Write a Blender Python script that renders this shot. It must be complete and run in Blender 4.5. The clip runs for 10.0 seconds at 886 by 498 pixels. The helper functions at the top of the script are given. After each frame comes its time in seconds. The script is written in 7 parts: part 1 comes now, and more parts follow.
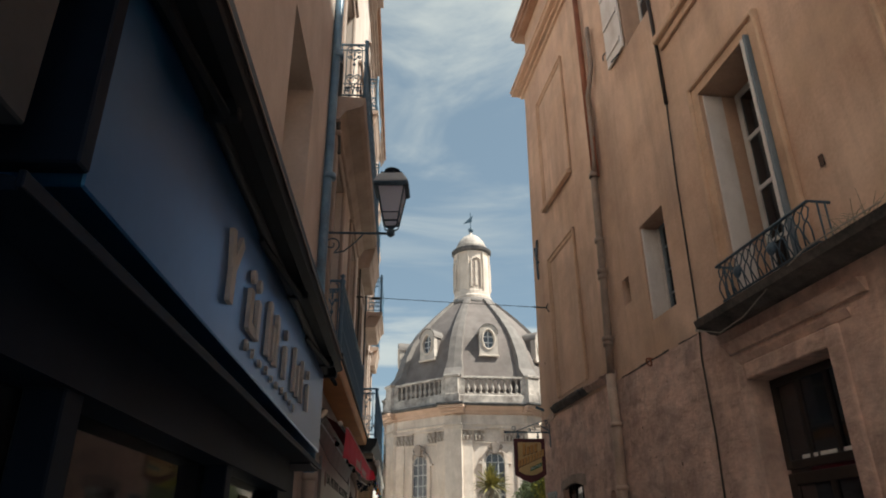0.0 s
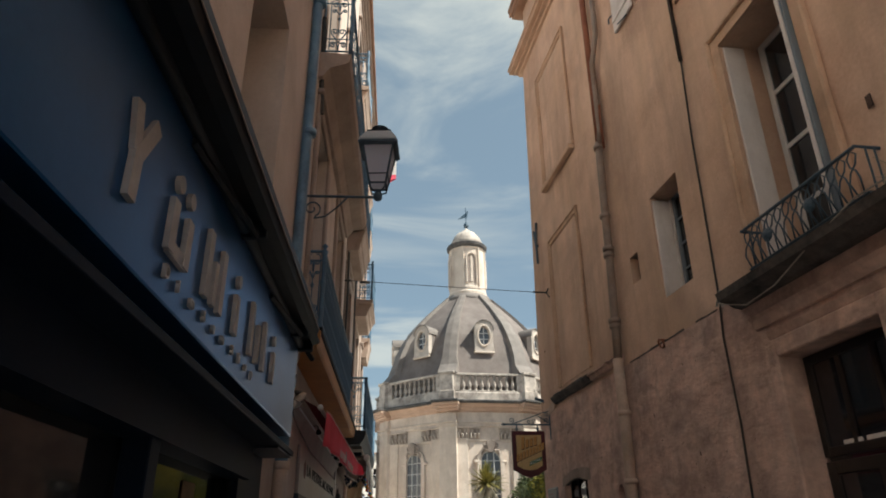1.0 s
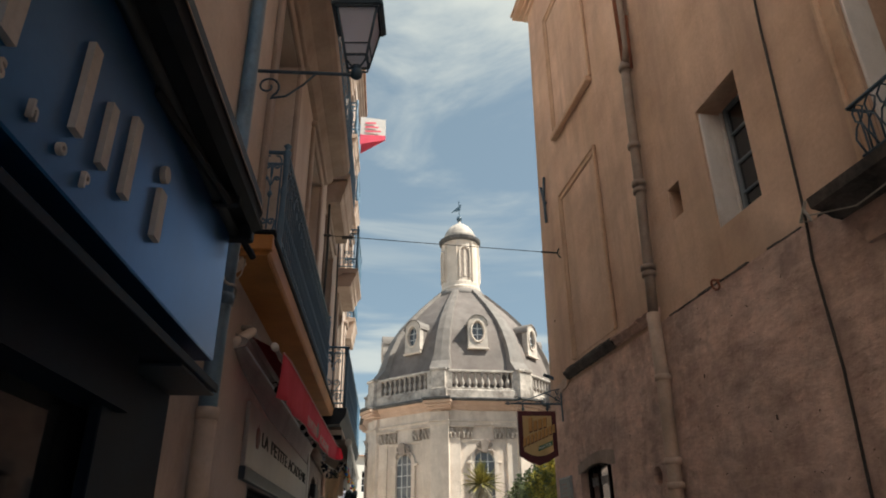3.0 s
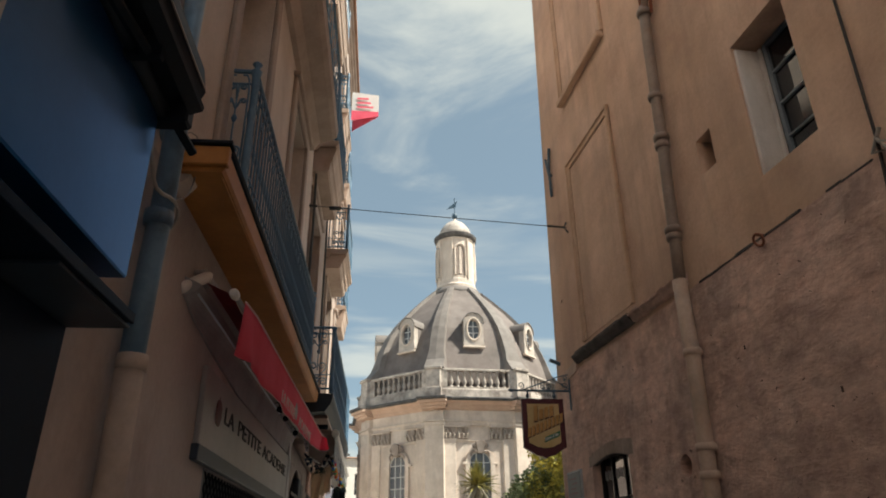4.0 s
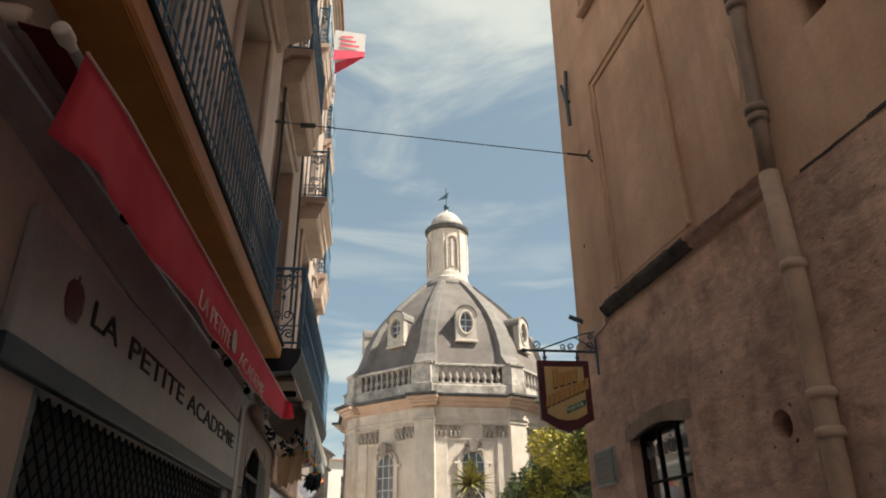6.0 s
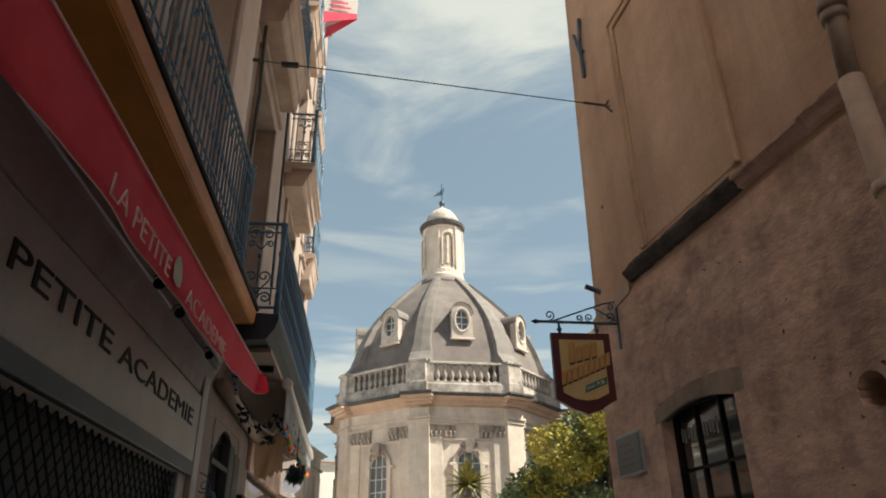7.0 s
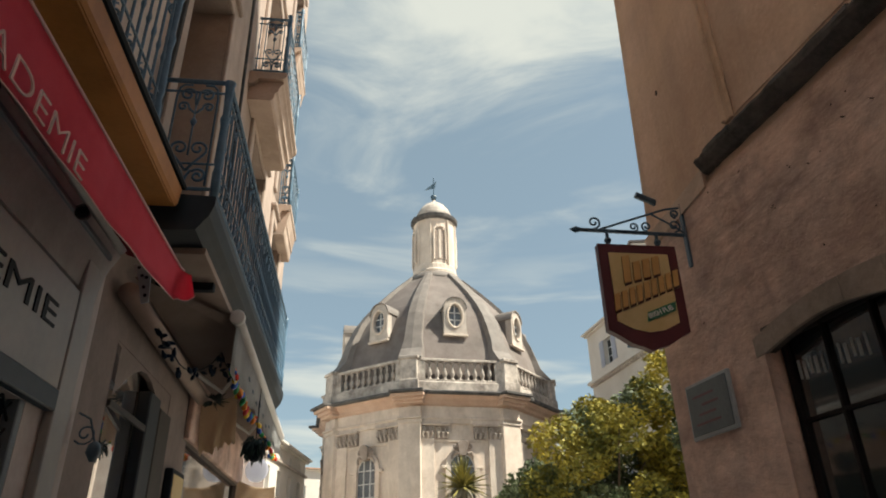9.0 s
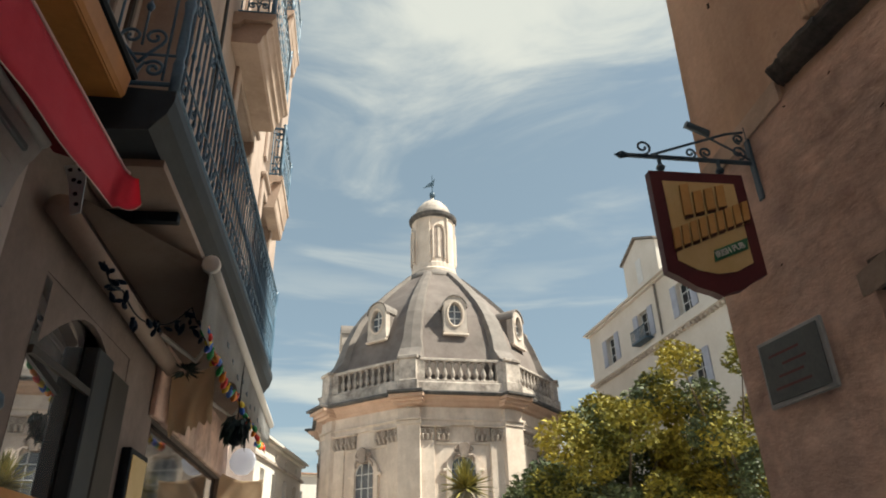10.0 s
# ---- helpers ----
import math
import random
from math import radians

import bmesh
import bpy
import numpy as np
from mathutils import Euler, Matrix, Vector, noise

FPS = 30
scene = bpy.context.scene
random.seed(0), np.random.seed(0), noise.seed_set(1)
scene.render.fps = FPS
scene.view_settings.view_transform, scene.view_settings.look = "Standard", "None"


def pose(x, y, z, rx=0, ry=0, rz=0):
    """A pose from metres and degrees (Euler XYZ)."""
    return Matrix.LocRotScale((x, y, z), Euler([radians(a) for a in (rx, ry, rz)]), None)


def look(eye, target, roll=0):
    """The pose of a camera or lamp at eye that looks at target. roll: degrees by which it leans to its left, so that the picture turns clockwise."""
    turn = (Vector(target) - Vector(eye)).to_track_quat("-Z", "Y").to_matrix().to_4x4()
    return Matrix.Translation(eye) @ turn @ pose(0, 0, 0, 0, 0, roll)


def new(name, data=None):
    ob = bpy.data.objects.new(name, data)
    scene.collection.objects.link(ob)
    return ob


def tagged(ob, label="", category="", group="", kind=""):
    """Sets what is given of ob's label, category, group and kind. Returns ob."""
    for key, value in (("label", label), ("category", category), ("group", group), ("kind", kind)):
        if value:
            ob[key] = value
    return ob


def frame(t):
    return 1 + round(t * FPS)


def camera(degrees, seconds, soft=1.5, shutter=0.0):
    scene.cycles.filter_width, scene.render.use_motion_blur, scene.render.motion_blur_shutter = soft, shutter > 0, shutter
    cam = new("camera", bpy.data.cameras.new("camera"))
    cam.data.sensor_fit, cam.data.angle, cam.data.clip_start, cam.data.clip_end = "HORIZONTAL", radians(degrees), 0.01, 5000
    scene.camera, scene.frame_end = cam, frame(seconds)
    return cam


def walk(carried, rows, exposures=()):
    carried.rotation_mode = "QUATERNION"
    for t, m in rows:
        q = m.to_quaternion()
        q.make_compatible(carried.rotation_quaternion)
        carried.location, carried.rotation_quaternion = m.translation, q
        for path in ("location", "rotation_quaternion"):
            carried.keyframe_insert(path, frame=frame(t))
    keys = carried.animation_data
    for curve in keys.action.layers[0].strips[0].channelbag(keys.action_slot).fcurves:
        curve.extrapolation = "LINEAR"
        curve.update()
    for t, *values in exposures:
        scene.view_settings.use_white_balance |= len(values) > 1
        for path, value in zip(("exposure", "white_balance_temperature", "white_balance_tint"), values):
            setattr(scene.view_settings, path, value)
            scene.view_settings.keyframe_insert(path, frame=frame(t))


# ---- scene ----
cam = camera(66.7, 10.0, soft=1.9)
PATH = [
    (0, (0.504, 0.065, 2.086), (0.612, 1.891, 2.895), -0.5),
    (0.5, (0.547, 0.484, 2.074), (0.662, 2.31, 2.883), -0.7),
    (1, (0.58, 0.964, 2.07), (0.702, 2.788, 2.88), -0.6),
    (1.5, (0.616, 1.435, 2.046), (0.743, 3.258, 2.86), -0.6),
    (2, (0.618, 1.945, 2.022), (0.752, 3.764, 2.842), -0.6),
    (2.5, (0.626, 2.443, 1.991), (0.766, 4.26, 2.815), -0.6),
    (4, (0.69, 4.05, 1.925), (0.853, 5.859, 2.762), -0.7),
    (4.5, (0.715, 4.552, 1.927), (0.885, 6.357, 2.771), -0.7),
    (5, (0.759, 5.091, 1.897), (0.937, 6.895, 2.741), -0.7),
    (5.5, (0.76, 5.618, 1.875), (0.946, 7.42, 2.722), -0.8),
    (7, (0.825, 7.307, 1.837), (1.034, 9.099, 2.7), -0.9),
    (7.5, (0.832, 7.807, 1.818), (1.051, 9.595, 2.687), -0.9),
    (8, (0.875, 8.375, 1.8), (1.1, 10.16, 2.675), -1.0),
    (8.5, (0.895, 8.897, 1.786), (1.128, 10.677, 2.668), -1.2),
    (9, (0.926, 9.433, 1.757), (1.164, 11.208, 2.647), -1.2),
    (9.5, (0.914, 9.936, 1.734), (1.158, 11.706, 2.634), -1.3),
    (10, (0.924, 10.486, 1.737), (1.17, 12.251, 2.643), -1.5),
]
walk(cam, [(t, look(eye, target, roll)) for t, eye, target, roll in PATH],
     exposures=[(0.0, 0.72, 6300, 3), (5.0, 0.87, 6600, 3), (10.0, 0.89, 6750, 3)])

# ---- world and sun ----
SUN_AZ, SUN_EL = -19.0, 52.0
world = bpy.data.worlds.new("sky")
scene.world = world
world.use_nodes = True
wn, wl = world.node_tree.nodes, world.node_tree.links
wn.clear()
w_out, w_bg = wn.new("ShaderNodeOutputWorld"), wn.new("ShaderNodeBackground")
w_sky = wn.new("ShaderNodeTexSky")
w_sky.sky_type, w_sky.sun_disc = "NISHITA", False
w_sky.sun_elevation, w_sky.sun_rotation = radians(SUN_EL), radians(90 - SUN_AZ)
w_sky.air_density, w_sky.dust_density, w_sky.ozone_density = 1.0, 1.2, 1.0
w_co = wn.new("ShaderNodeTexCoord")


def sky_math(op, a, b, c=None):
    m = wn.new("ShaderNodeMath")
    m.operation = op
    for k, v in enumerate((a, b) if c is None else (a, b, c)):
        if isinstance(v, (int, float)):
            m.inputs[k].default_value = v
        else:
            wl.new(v, m.inputs[k])
    return m.outputs["Value"]


def sky_step(v, lo, hi, top=1.0):
    r = wn.new("ShaderNodeMapRange")
    r.interpolation_type = "SMOOTHSTEP"
    r.inputs["From Min"].default_value, r.inputs["From Max"].default_value, r.inputs["To Max"].default_value = lo, hi, top
    wl.new(v, r.inputs["Value"])
    return r.outputs["Result"]


def sky_noise(scale, stretch, turn, detail, rough, shift, warp=0.0):
    mp, ns = wn.new("ShaderNodeMapping"), wn.new("ShaderNodeTexNoise")
    mp.inputs["Scale"].default_value, mp.inputs["Rotation"].default_value, mp.inputs["Location"].default_value = stretch, turn, shift
    ns.inputs["Scale"].default_value, ns.inputs["Detail"].default_value, ns.inputs["Roughness"].default_value = scale, detail, rough
    ns.inputs["Distortion"].default_value = warp
    wl.new(w_co.outputs["Generated"], mp.inputs["Vector"])
    wl.new(mp.outputs["Vector"], ns.inputs["Vector"])
    return ns.outputs["Fac"]


def sky_bank(azimuth, height, lo, hi, top):
    """A broad bank of cloud round a direction: degrees to the right of +y, and above the horizon."""
    a, e = radians(azimuth), radians(height)
    d = wn.new("ShaderNodeVectorMath")
    d.operation = "DOT_PRODUCT"
    d.inputs[1].default_value = (math.sin(a) * math.cos(e), math.cos(a) * math.cos(e), math.sin(e))
    wl.new(w_co.outputs["Generated"], d.inputs[0])
    return sky_step(d.outputs["Value"], lo, hi, top)


w_sep = wn.new("ShaderNodeSeparateXYZ")
wl.new(w_co.outputs["Generated"], w_sep.inputs["Vector"])
puffs = sky_noise(3.0, (0.8, 1.0, 2.4), (0.2, -0.5, 0.4), 8.0, 0.56, (0.35, 0.2, 0.55), 0.6)
wisps = sky_noise(2.2, (1.2, 1.2, 9.0), (0.06, -0.1, 0.0), 6.0, 0.5, (0.9, 0.1, 0.35), 0.3)
banks = sky_math("ADD", sky_bank(22, 45, 0.955, 0.998, 0.2), sky_bank(-5, 47, 0.97, 0.998, 0.1))
high = sky_step(sky_math("ADD", puffs, banks), 0.53, 0.84, 0.9)
low_air = sky_step(w_sep.outputs["Z"], 0.47, 0.3)
low = sky_math("MULTIPLY", sky_step(wisps, 0.47, 0.66, 0.75), low_air)
cover = sky_math("MAXIMUM", high, low)
w_mix, w_veil = wn.new("ShaderNodeMix"), wn.new("ShaderNodeMix")
w_mix.data_type = w_veil.data_type = "RGBA"
w_mix.inputs["B"].default_value = (5.5, 5.5, 5.2, 1)
w_veil.inputs["Factor"].default_value = 0.5
w_veil.inputs["B"].default_value = (2.6, 3.25, 3.5, 1)
wl.new(cover, w_mix.inputs["Factor"])
wl.new(w_sky.outputs["Color"], w_veil.inputs["A"])
wl.new(w_veil.outputs["Result"], w_mix.inputs["A"])
wl.new(w_mix.outputs["Result"], w_bg.inputs["Color"])
wl.new(w_bg.outputs["Background"], w_out.inputs["Surface"])
w_bg.inputs["Strength"].default_value = 0.081

sun = new("sun", bpy.data.lights.new("sun", "SUN"))
sun.data.energy, sun.data.angle, sun.data.color = 5.0, radians(2.0), (1.0, 0.93, 0.83)
sd = Vector((math.cos(radians(SUN_AZ)) * math.cos(radians(SUN_EL)), math.sin(radians(SUN_AZ)) * math.cos(radians(SUN_EL)), math.sin(radians(SUN_EL))))
sun.matrix_world = look(sd * 60, (0, 0, 0))


# ---- materials ----
def shade(name, a, b, rough=0.85, metal=0.0, scale=3.0, fine=40.0, bump=0.25, depth=0.01, stain=None, stain_amount=0.4, streak=0.0, spec=0.4, island=0.0):
    """Two colours mixed by coarse and fine noise, a stain colour, vertical streaks and relief."""
    m = bpy.data.materials.new(name)
    m.use_nodes = True
    n, l = m.node_tree.nodes, m.node_tree.links
    p = n["Principled BSDF"]
    p.inputs["Roughness"].default_value, p.inputs["Metallic"].default_value = rough, metal
    p.inputs["Specular IOR Level"].default_value = spec
    co = n.new("ShaderNodeTexCoord")
    big, small = n.new("ShaderNodeTexNoise"), n.new("ShaderNodeTexNoise")
    big.inputs["Scale"].default_value, big.inputs["Detail"].default_value, big.inputs["Roughness"].default_value = scale, 5, 0.6
    small.inputs["Scale"].default_value, small.inputs["Detail"].default_value, small.inputs["Roughness"].default_value = fine, 4, 0.65
    l.new(co.outputs["Object"], big.inputs["Vector"])
    l.new(co.outputs["Object"], small.inputs["Vector"])
    add = n.new("ShaderNodeMath")
    add.operation = "MULTIPLY_ADD"
    add.inputs[1].default_value = 0.35
    l.new(small.outputs["Fac"], add.inputs[0])
    l.new(big.outputs["Fac"], add.inputs[2])
    rmp = n.new("ShaderNodeValToRGB")
    rmp.color_ramp.elements[0].position, rmp.color_ramp.elements[1].position = 0.5, 0.85
    rmp.color_ramp.elements[0].color, rmp.color_ramp.elements[1].color = (*a, 1), (*b, 1)
    l.new(add.outputs["Value"], rmp.inputs["Fac"])
    col = rmp.outputs["Color"]
    if stain:
        sn = n.new("ShaderNodeTexNoise")
        sn.inputs["Scale"].default_value, sn.inputs["Detail"].default_value, sn.inputs["Roughness"].default_value = scale * 0.7, 8, 0.7
        mp = n.new("ShaderNodeMapping")
        mp.inputs["Scale"].default_value = (1.0, 1.0, 1.0 - 0.75 * streak)
        mp.inputs["Location"].default_value = (3.1, 7.7, 1.3)
        l.new(co.outputs["Object"], mp.inputs["Vector"])
        l.new(mp.outputs["Vector"], sn.inputs["Vector"])
        sr = n.new("ShaderNodeValToRGB")
        sr.color_ramp.elements[0].position, sr.color_ramp.elements[1].position = 0.5, 0.72
        sr.color_ramp.elements[1].color = (stain_amount, stain_amount, stain_amount, 1)
        l.new(sn.outputs["Fac"], sr.inputs["Fac"])
        mx = n.new("ShaderNodeMix")
        mx.data_type = "RGBA"
        mx.inputs["B"].default_value = (*stain, 1)
        l.new(sr.outputs["Color"], mx.inputs["Factor"])
        l.new(col, mx.inputs["A"])
        col = mx.outputs["Result"]
    if island:
        geo = n.new("ShaderNodeNewGeometry")
        hs = n.new("ShaderNodeHueSaturation")
        mr = n.new("ShaderNodeMapRange")
        mr.inputs["To Min"].default_value, mr.inputs["To Max"].default_value = 1 - island, 1 + island
        l.new(geo.outputs["Random Per Island"], mr.inputs["Value"])
        l.new(mr.outputs["Result"], hs.inputs["Value"])
        l.new(col, hs.inputs["Color"])
        col = hs.outputs["Color"]
    l.new(col, p.inputs["Base Color"])
    if bump:
        bp = n.new("ShaderNodeBump")
        bp.inputs["Strength"].default_value, bp.inputs["Distance"].default_value = bump, depth
        l.new(add.outputs["Value"], bp.inputs["Height"])
        l.new(bp.outputs["Normal"], p.inputs["Normal"])
    return m


M_OCHRE = shade("ochre_plaster", (0.54, 0.36, 0.265), (0.78, 0.575, 0.45), 0.93, scale=0.9, fine=24, bump=0.35, depth=0.012, stain=(0.45, 0.31, 0.235), stain_amount=0.6, streak=0.8)
M_OCHRE2 = shade("ochre_render_trim", (0.55, 0.375, 0.265), (0.67, 0.48, 0.35), 0.93, scale=1.8, fine=30, bump=0.3, depth=0.01, stain=(0.28, 0.20, 0.15), stain_amount=0.5)
M_LOWER = shade("old_stone_render", (0.54, 0.36, 0.30), (0.84, 0.605, 0.515), 0.95, scale=2.2, fine=22, bump=0.55, depth=0.018, stain=(0.16, 0.12, 0.105), stain_amount=0.8, streak=0.3)


def weather(m, patch, amount, size, pits=0.0, pit_scale=6.0, seed=0.0, rise=0.02, stretch=1.0):
    """Broad uneven patches of another tint, and scattered pits and chips, on top of a plaster."""
    n, l = m.node_tree.nodes, m.node_tree.links
    p = n["Principled BSDF"]
    co, mp = n.new("ShaderNodeTexCoord"), n.new("ShaderNodeMapping")
    mp.inputs["Location"].default_value = (seed, seed * 1.7, -seed)
    mp.inputs["Scale"].default_value = (1, 1, stretch)
    l.new(co.outputs["Object"], mp.inputs["Vector"])
    ns = n.new("ShaderNodeTexNoise")
    ns.inputs["Scale"].default_value, ns.inputs["Detail"].default_value = size, 6
    ns.inputs["Roughness"].default_value, ns.inputs["Distortion"].default_value = 0.6, 0.15
    l.new(mp.outputs["Vector"], ns.inputs["Vector"])
    mr = n.new("ShaderNodeMapRange")
    mr.inputs["From Min"].default_value, mr.inputs["From Max"].default_value = 0.46, 0.66
    mr.inputs["To Max"].default_value = amount
    l.new(ns.outputs["Fac"], mr.inputs["Value"])
    mx = n.new("ShaderNodeMix")
    mx.data_type = "RGBA"
    mx.inputs["B"].default_value = (*patch, 1)
    l.new(mr.outputs["Result"], mx.inputs["Factor"])
    l.new(p.inputs["Base Color"].links[0].from_socket, mx.inputs["A"])
    col, high = mx.outputs["Result"], ns.outputs["Fac"]
    if pits:
        pn = n.new("ShaderNodeTexNoise")
        pn.inputs["Scale"].default_value, pn.inputs["Detail"].default_value, pn.inputs["Roughness"].default_value = pit_scale, 6, 0.7
        pm = n.new("ShaderNodeMapping")
        pm.inputs["Scale"].default_value = (0.8, 0.8, 1.3)
        l.new(mp.outputs["Vector"], pm.inputs["Vector"])
        l.new(pm.outputs["Vector"], pn.inputs["Vector"])
        pr = n.new("ShaderNodeMapRange")
        pr.inputs["From Min"].default_value, pr.inputs["From Max"].default_value = 0.67, 0.76
        pr.inputs["To Min"].default_value, pr.inputs["To Max"].default_value = 1.0, 1.0 - pits
        l.new(pn.outputs["Fac"], pr.inputs["Value"])
        hs = n.new("ShaderNodeHueSaturation")
        l.new(pr.outputs["Result"], hs.inputs["Value"])
        l.new(col, hs.inputs["Color"])
        col = hs.outputs["Color"]
        ad = n.new("ShaderNodeMath")
        l.new(high, ad.inputs[0])
        l.new(pr.outputs["Result"], ad.inputs[1])
        high = ad.outputs["Value"]
    l.new(col, p.inputs["Base Color"])
    b2 = n.new("ShaderNodeBump")
    b2.inputs["Strength"].default_value, b2.inputs["Distance"].default_value = 0.9, rise
    l.new(high, b2.inputs["Height"])
    l.new(p.inputs["Normal"].links[0].from_socket, b2.inputs["Normal"])
    l.new(b2.outputs["Normal"], p.inputs["Normal"])


weather(M_LOWER, (0.36, 0.30, 0.28), 0.7, 0.75, 0.45, 4.0, 2.0, 0.05)
weather(M_LOWER, (0.70, 0.48, 0.39), 0.6, 1.5, 0.35, 9.0, 9.0, 0.035)
weather(M_LOWER, (0.33, 0.235, 0.20), 0.6, 3.4, 0.5, 13.0, 21.0, 0.02, 0.35)
weather(M_LOWER, (0.88, 0.66, 0.56), 0.35, 4.5, 0.0, 4.0, 33.0, 0.015, 0.5)
weather(M_LOWER, (0.34, 0.235, 0.205), 0.5, 1.7, 0.4, 14.0, 41.0, 0.045, 2.3)
weather(M_LOWER, (0.86, 0.63, 0.53), 0.45, 3.0, 0.0, 4.0, 57.0, 0.015, 1.6)


def worn_stones(m, grout, amount, size, rise):
    """Rubble stones that come through a worn render: crooked recessed joints, here and there."""
    n, l = m.node_tree.nodes, m.node_tree.links
    p = n["Principled BSDF"]
    co, mp, wob = n.new("ShaderNodeTexCoord"), n.new("ShaderNodeMapping"), n.new("ShaderNodeTexNoise")
    mp.inputs["Scale"].default_value = (1.0, 0.62, 1.25)
    l.new(co.outputs["Object"], mp.inputs["Vector"])
    wob.inputs["Scale"].default_value, wob.inputs["Detail"].default_value = 3.4, 8
    l.new(co.outputs["Object"], wob.inputs["Vector"])
    sh = n.new("ShaderNodeVectorMath")
    sh.operation = "MULTIPLY_ADD"
    sh.inputs[1].default_value = (0.35, 0.35, 0.35)
    l.new(wob.outputs["Color"], sh.inputs[0])
    l.new(mp.outputs["Vector"], sh.inputs[2])
    vo = n.new("ShaderNodeTexVoronoi")
    vo.feature = "DISTANCE_TO_EDGE"
    vo.inputs["Scale"].default_value = size
    l.new(sh.outputs["Vector"], vo.inputs["Vector"])
    jr = n.new("ShaderNodeMapRange")
    jr.inputs["From Min"].default_value, jr.inputs["From Max"].default_value = 0.01, 0.16
    jr.inputs["To Min"].default_value, jr.inputs["To Max"].default_value = 1.0, 0.0
    l.new(vo.outputs["Distance"], jr.inputs["Value"])
    pn = n.new("ShaderNodeTexNoise")
    pn.inputs["Scale"].default_value, pn.inputs["Detail"].default_value = 1.7, 5
    l.new(mp.outputs["Vector"], pn.inputs["Vector"])
    pr = n.new("ShaderNodeMapRange")
    pr.inputs["From Min"].default_value, pr.inputs["From Max"].default_value = 0.47, 0.62
    pr.inputs["To Max"].default_value = amount
    l.new(pn.outputs["Fac"], pr.inputs["Value"])
    both = n.new("ShaderNodeMath")
    both.operation = "MULTIPLY"
    l.new(jr.outputs["Result"], both.inputs[0])
    l.new(pr.outputs["Result"], both.inputs[1])
    mx = n.new("ShaderNodeMix")
    mx.data_type = "RGBA"
    mx.inputs["B"].default_value = (*grout, 1)
    l.new(both.outputs["Value"], mx.inputs["Factor"])
    l.new(p.inputs["Base Color"].links[0].from_socket, mx.inputs["A"])
    l.new(mx.outputs["Result"], p.inputs["Base Color"])
    bp = n.new("ShaderNodeBump")
    bp.invert = True
    bp.inputs["Strength"].default_value, bp.inputs["Distance"].default_value = 0.9, rise
    l.new(both.outputs["Value"], bp.inputs["Height"])
    l.new(p.inputs["Normal"].links[0].from_socket, bp.inputs["Normal"])
    l.new(bp.outputs["Normal"], p.inputs["Normal"])


worn_stones(M_LOWER, (0.30, 0.215, 0.18), 0.42, 2.3, 0.012)
weather(M_OCHRE, (0.44, 0.32, 0.255), 0.6, 0.8, 0.3, 4.0, 4.0, 0.03)
weather(M_OCHRE, (0.36, 0.25, 0.19), 0.5, 2.2, 0.0, 4.0, 12.0, 0.01, 0.1)
weather(M_OCHRE, (0.74, 0.53, 0.37), 0.35, 1.3, 0.0, 4.0, 7.0, 0.02)
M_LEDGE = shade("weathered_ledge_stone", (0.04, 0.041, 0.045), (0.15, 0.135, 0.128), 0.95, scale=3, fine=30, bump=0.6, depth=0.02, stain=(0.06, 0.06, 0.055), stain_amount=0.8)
M_REPAIR = shade("pale_plaster_repair", (0.62, 0.46, 0.345), (0.78, 0.60, 0.47), 0.93, scale=4, fine=30, bump=0.3, depth=0.01, stain=(0.5, 0.35, 0.26), stain_amount=0.8)
# stone of arch and keystones; also paints shade in capitals and niches
M_ARCH = shade("grey_arch_stone_and_shade", (0.27, 0.22, 0.192), (0.41, 0.335, 0.29), 0.95, scale=2.5, fine=25, bump=0.6, depth=0.02, stain=(0.15, 0.13, 0.115), stain_amount=0.7)
M_TAN = shade("tan_facade_stone", (0.54, 0.455, 0.395), (0.70, 0.605, 0.54), 0.92, scale=1.1, fine=26, bump=0.35, depth=0.012, stain=(0.42, 0.33, 0.27), stain_amount=0.5, streak=0.7)
M_TRIMST = shade("carved_limestone_trim", (0.33, 0.26, 0.222), (0.46, 0.37, 0.32), 0.9, scale=2, fine=30, bump=0.35, depth=0.01, stain=(0.30, 0.23, 0.18), stain_amount=0.5, streak=0.5)
M_CONSOLE = shade("brown_balcony_stone", (0.37, 0.28, 0.225), (0.50, 0.39, 0.325), 0.92, scale=1.6, fine=26, bump=0.4, depth=0.012, stain=(0.22, 0.16, 0.125), stain_amount=0.7, streak=0.8)
M_RAILB = shade("pale_blue_metal", (0.42, 0.55, 0.68), (0.52, 0.64, 0.76), 0.4, scale=3, fine=40, bump=0.05, depth=0.002, stain=(0.2, 0.24, 0.28), stain_amount=0.4)
M_EDGE = shade("blue_black_slab_paint", (0.009, 0.015, 0.022), (0.018, 0.027, 0.038), 0.6, scale=2.5, fine=30, bump=0.25, depth=0.004, stain=(0.05, 0.045, 0.04), stain_amount=0.4, streak=0.4)
M_CREAM = shade("cream_limestone", (0.58, 0.475, 0.40), (0.78, 0.67, 0.58), 0.9, scale=0.9, fine=9, bump=0.3, depth=0.02, stain=(0.36, 0.30, 0.25), stain_amount=0.65, streak=0.8)
weather(M_CREAM, (0.50, 0.42, 0.36), 0.45, 1.6, 0.0, 4.0, 5.0, 0.02, 0.25)
M_GREYST = shade("weathered_grey_limestone", (0.22, 0.185, 0.165), (0.66, 0.58, 0.515), 0.92, scale=1.3, fine=12, bump=0.4, depth=0.02, stain=(0.13, 0.12, 0.11), stain_amount=0.85, streak=0.6)
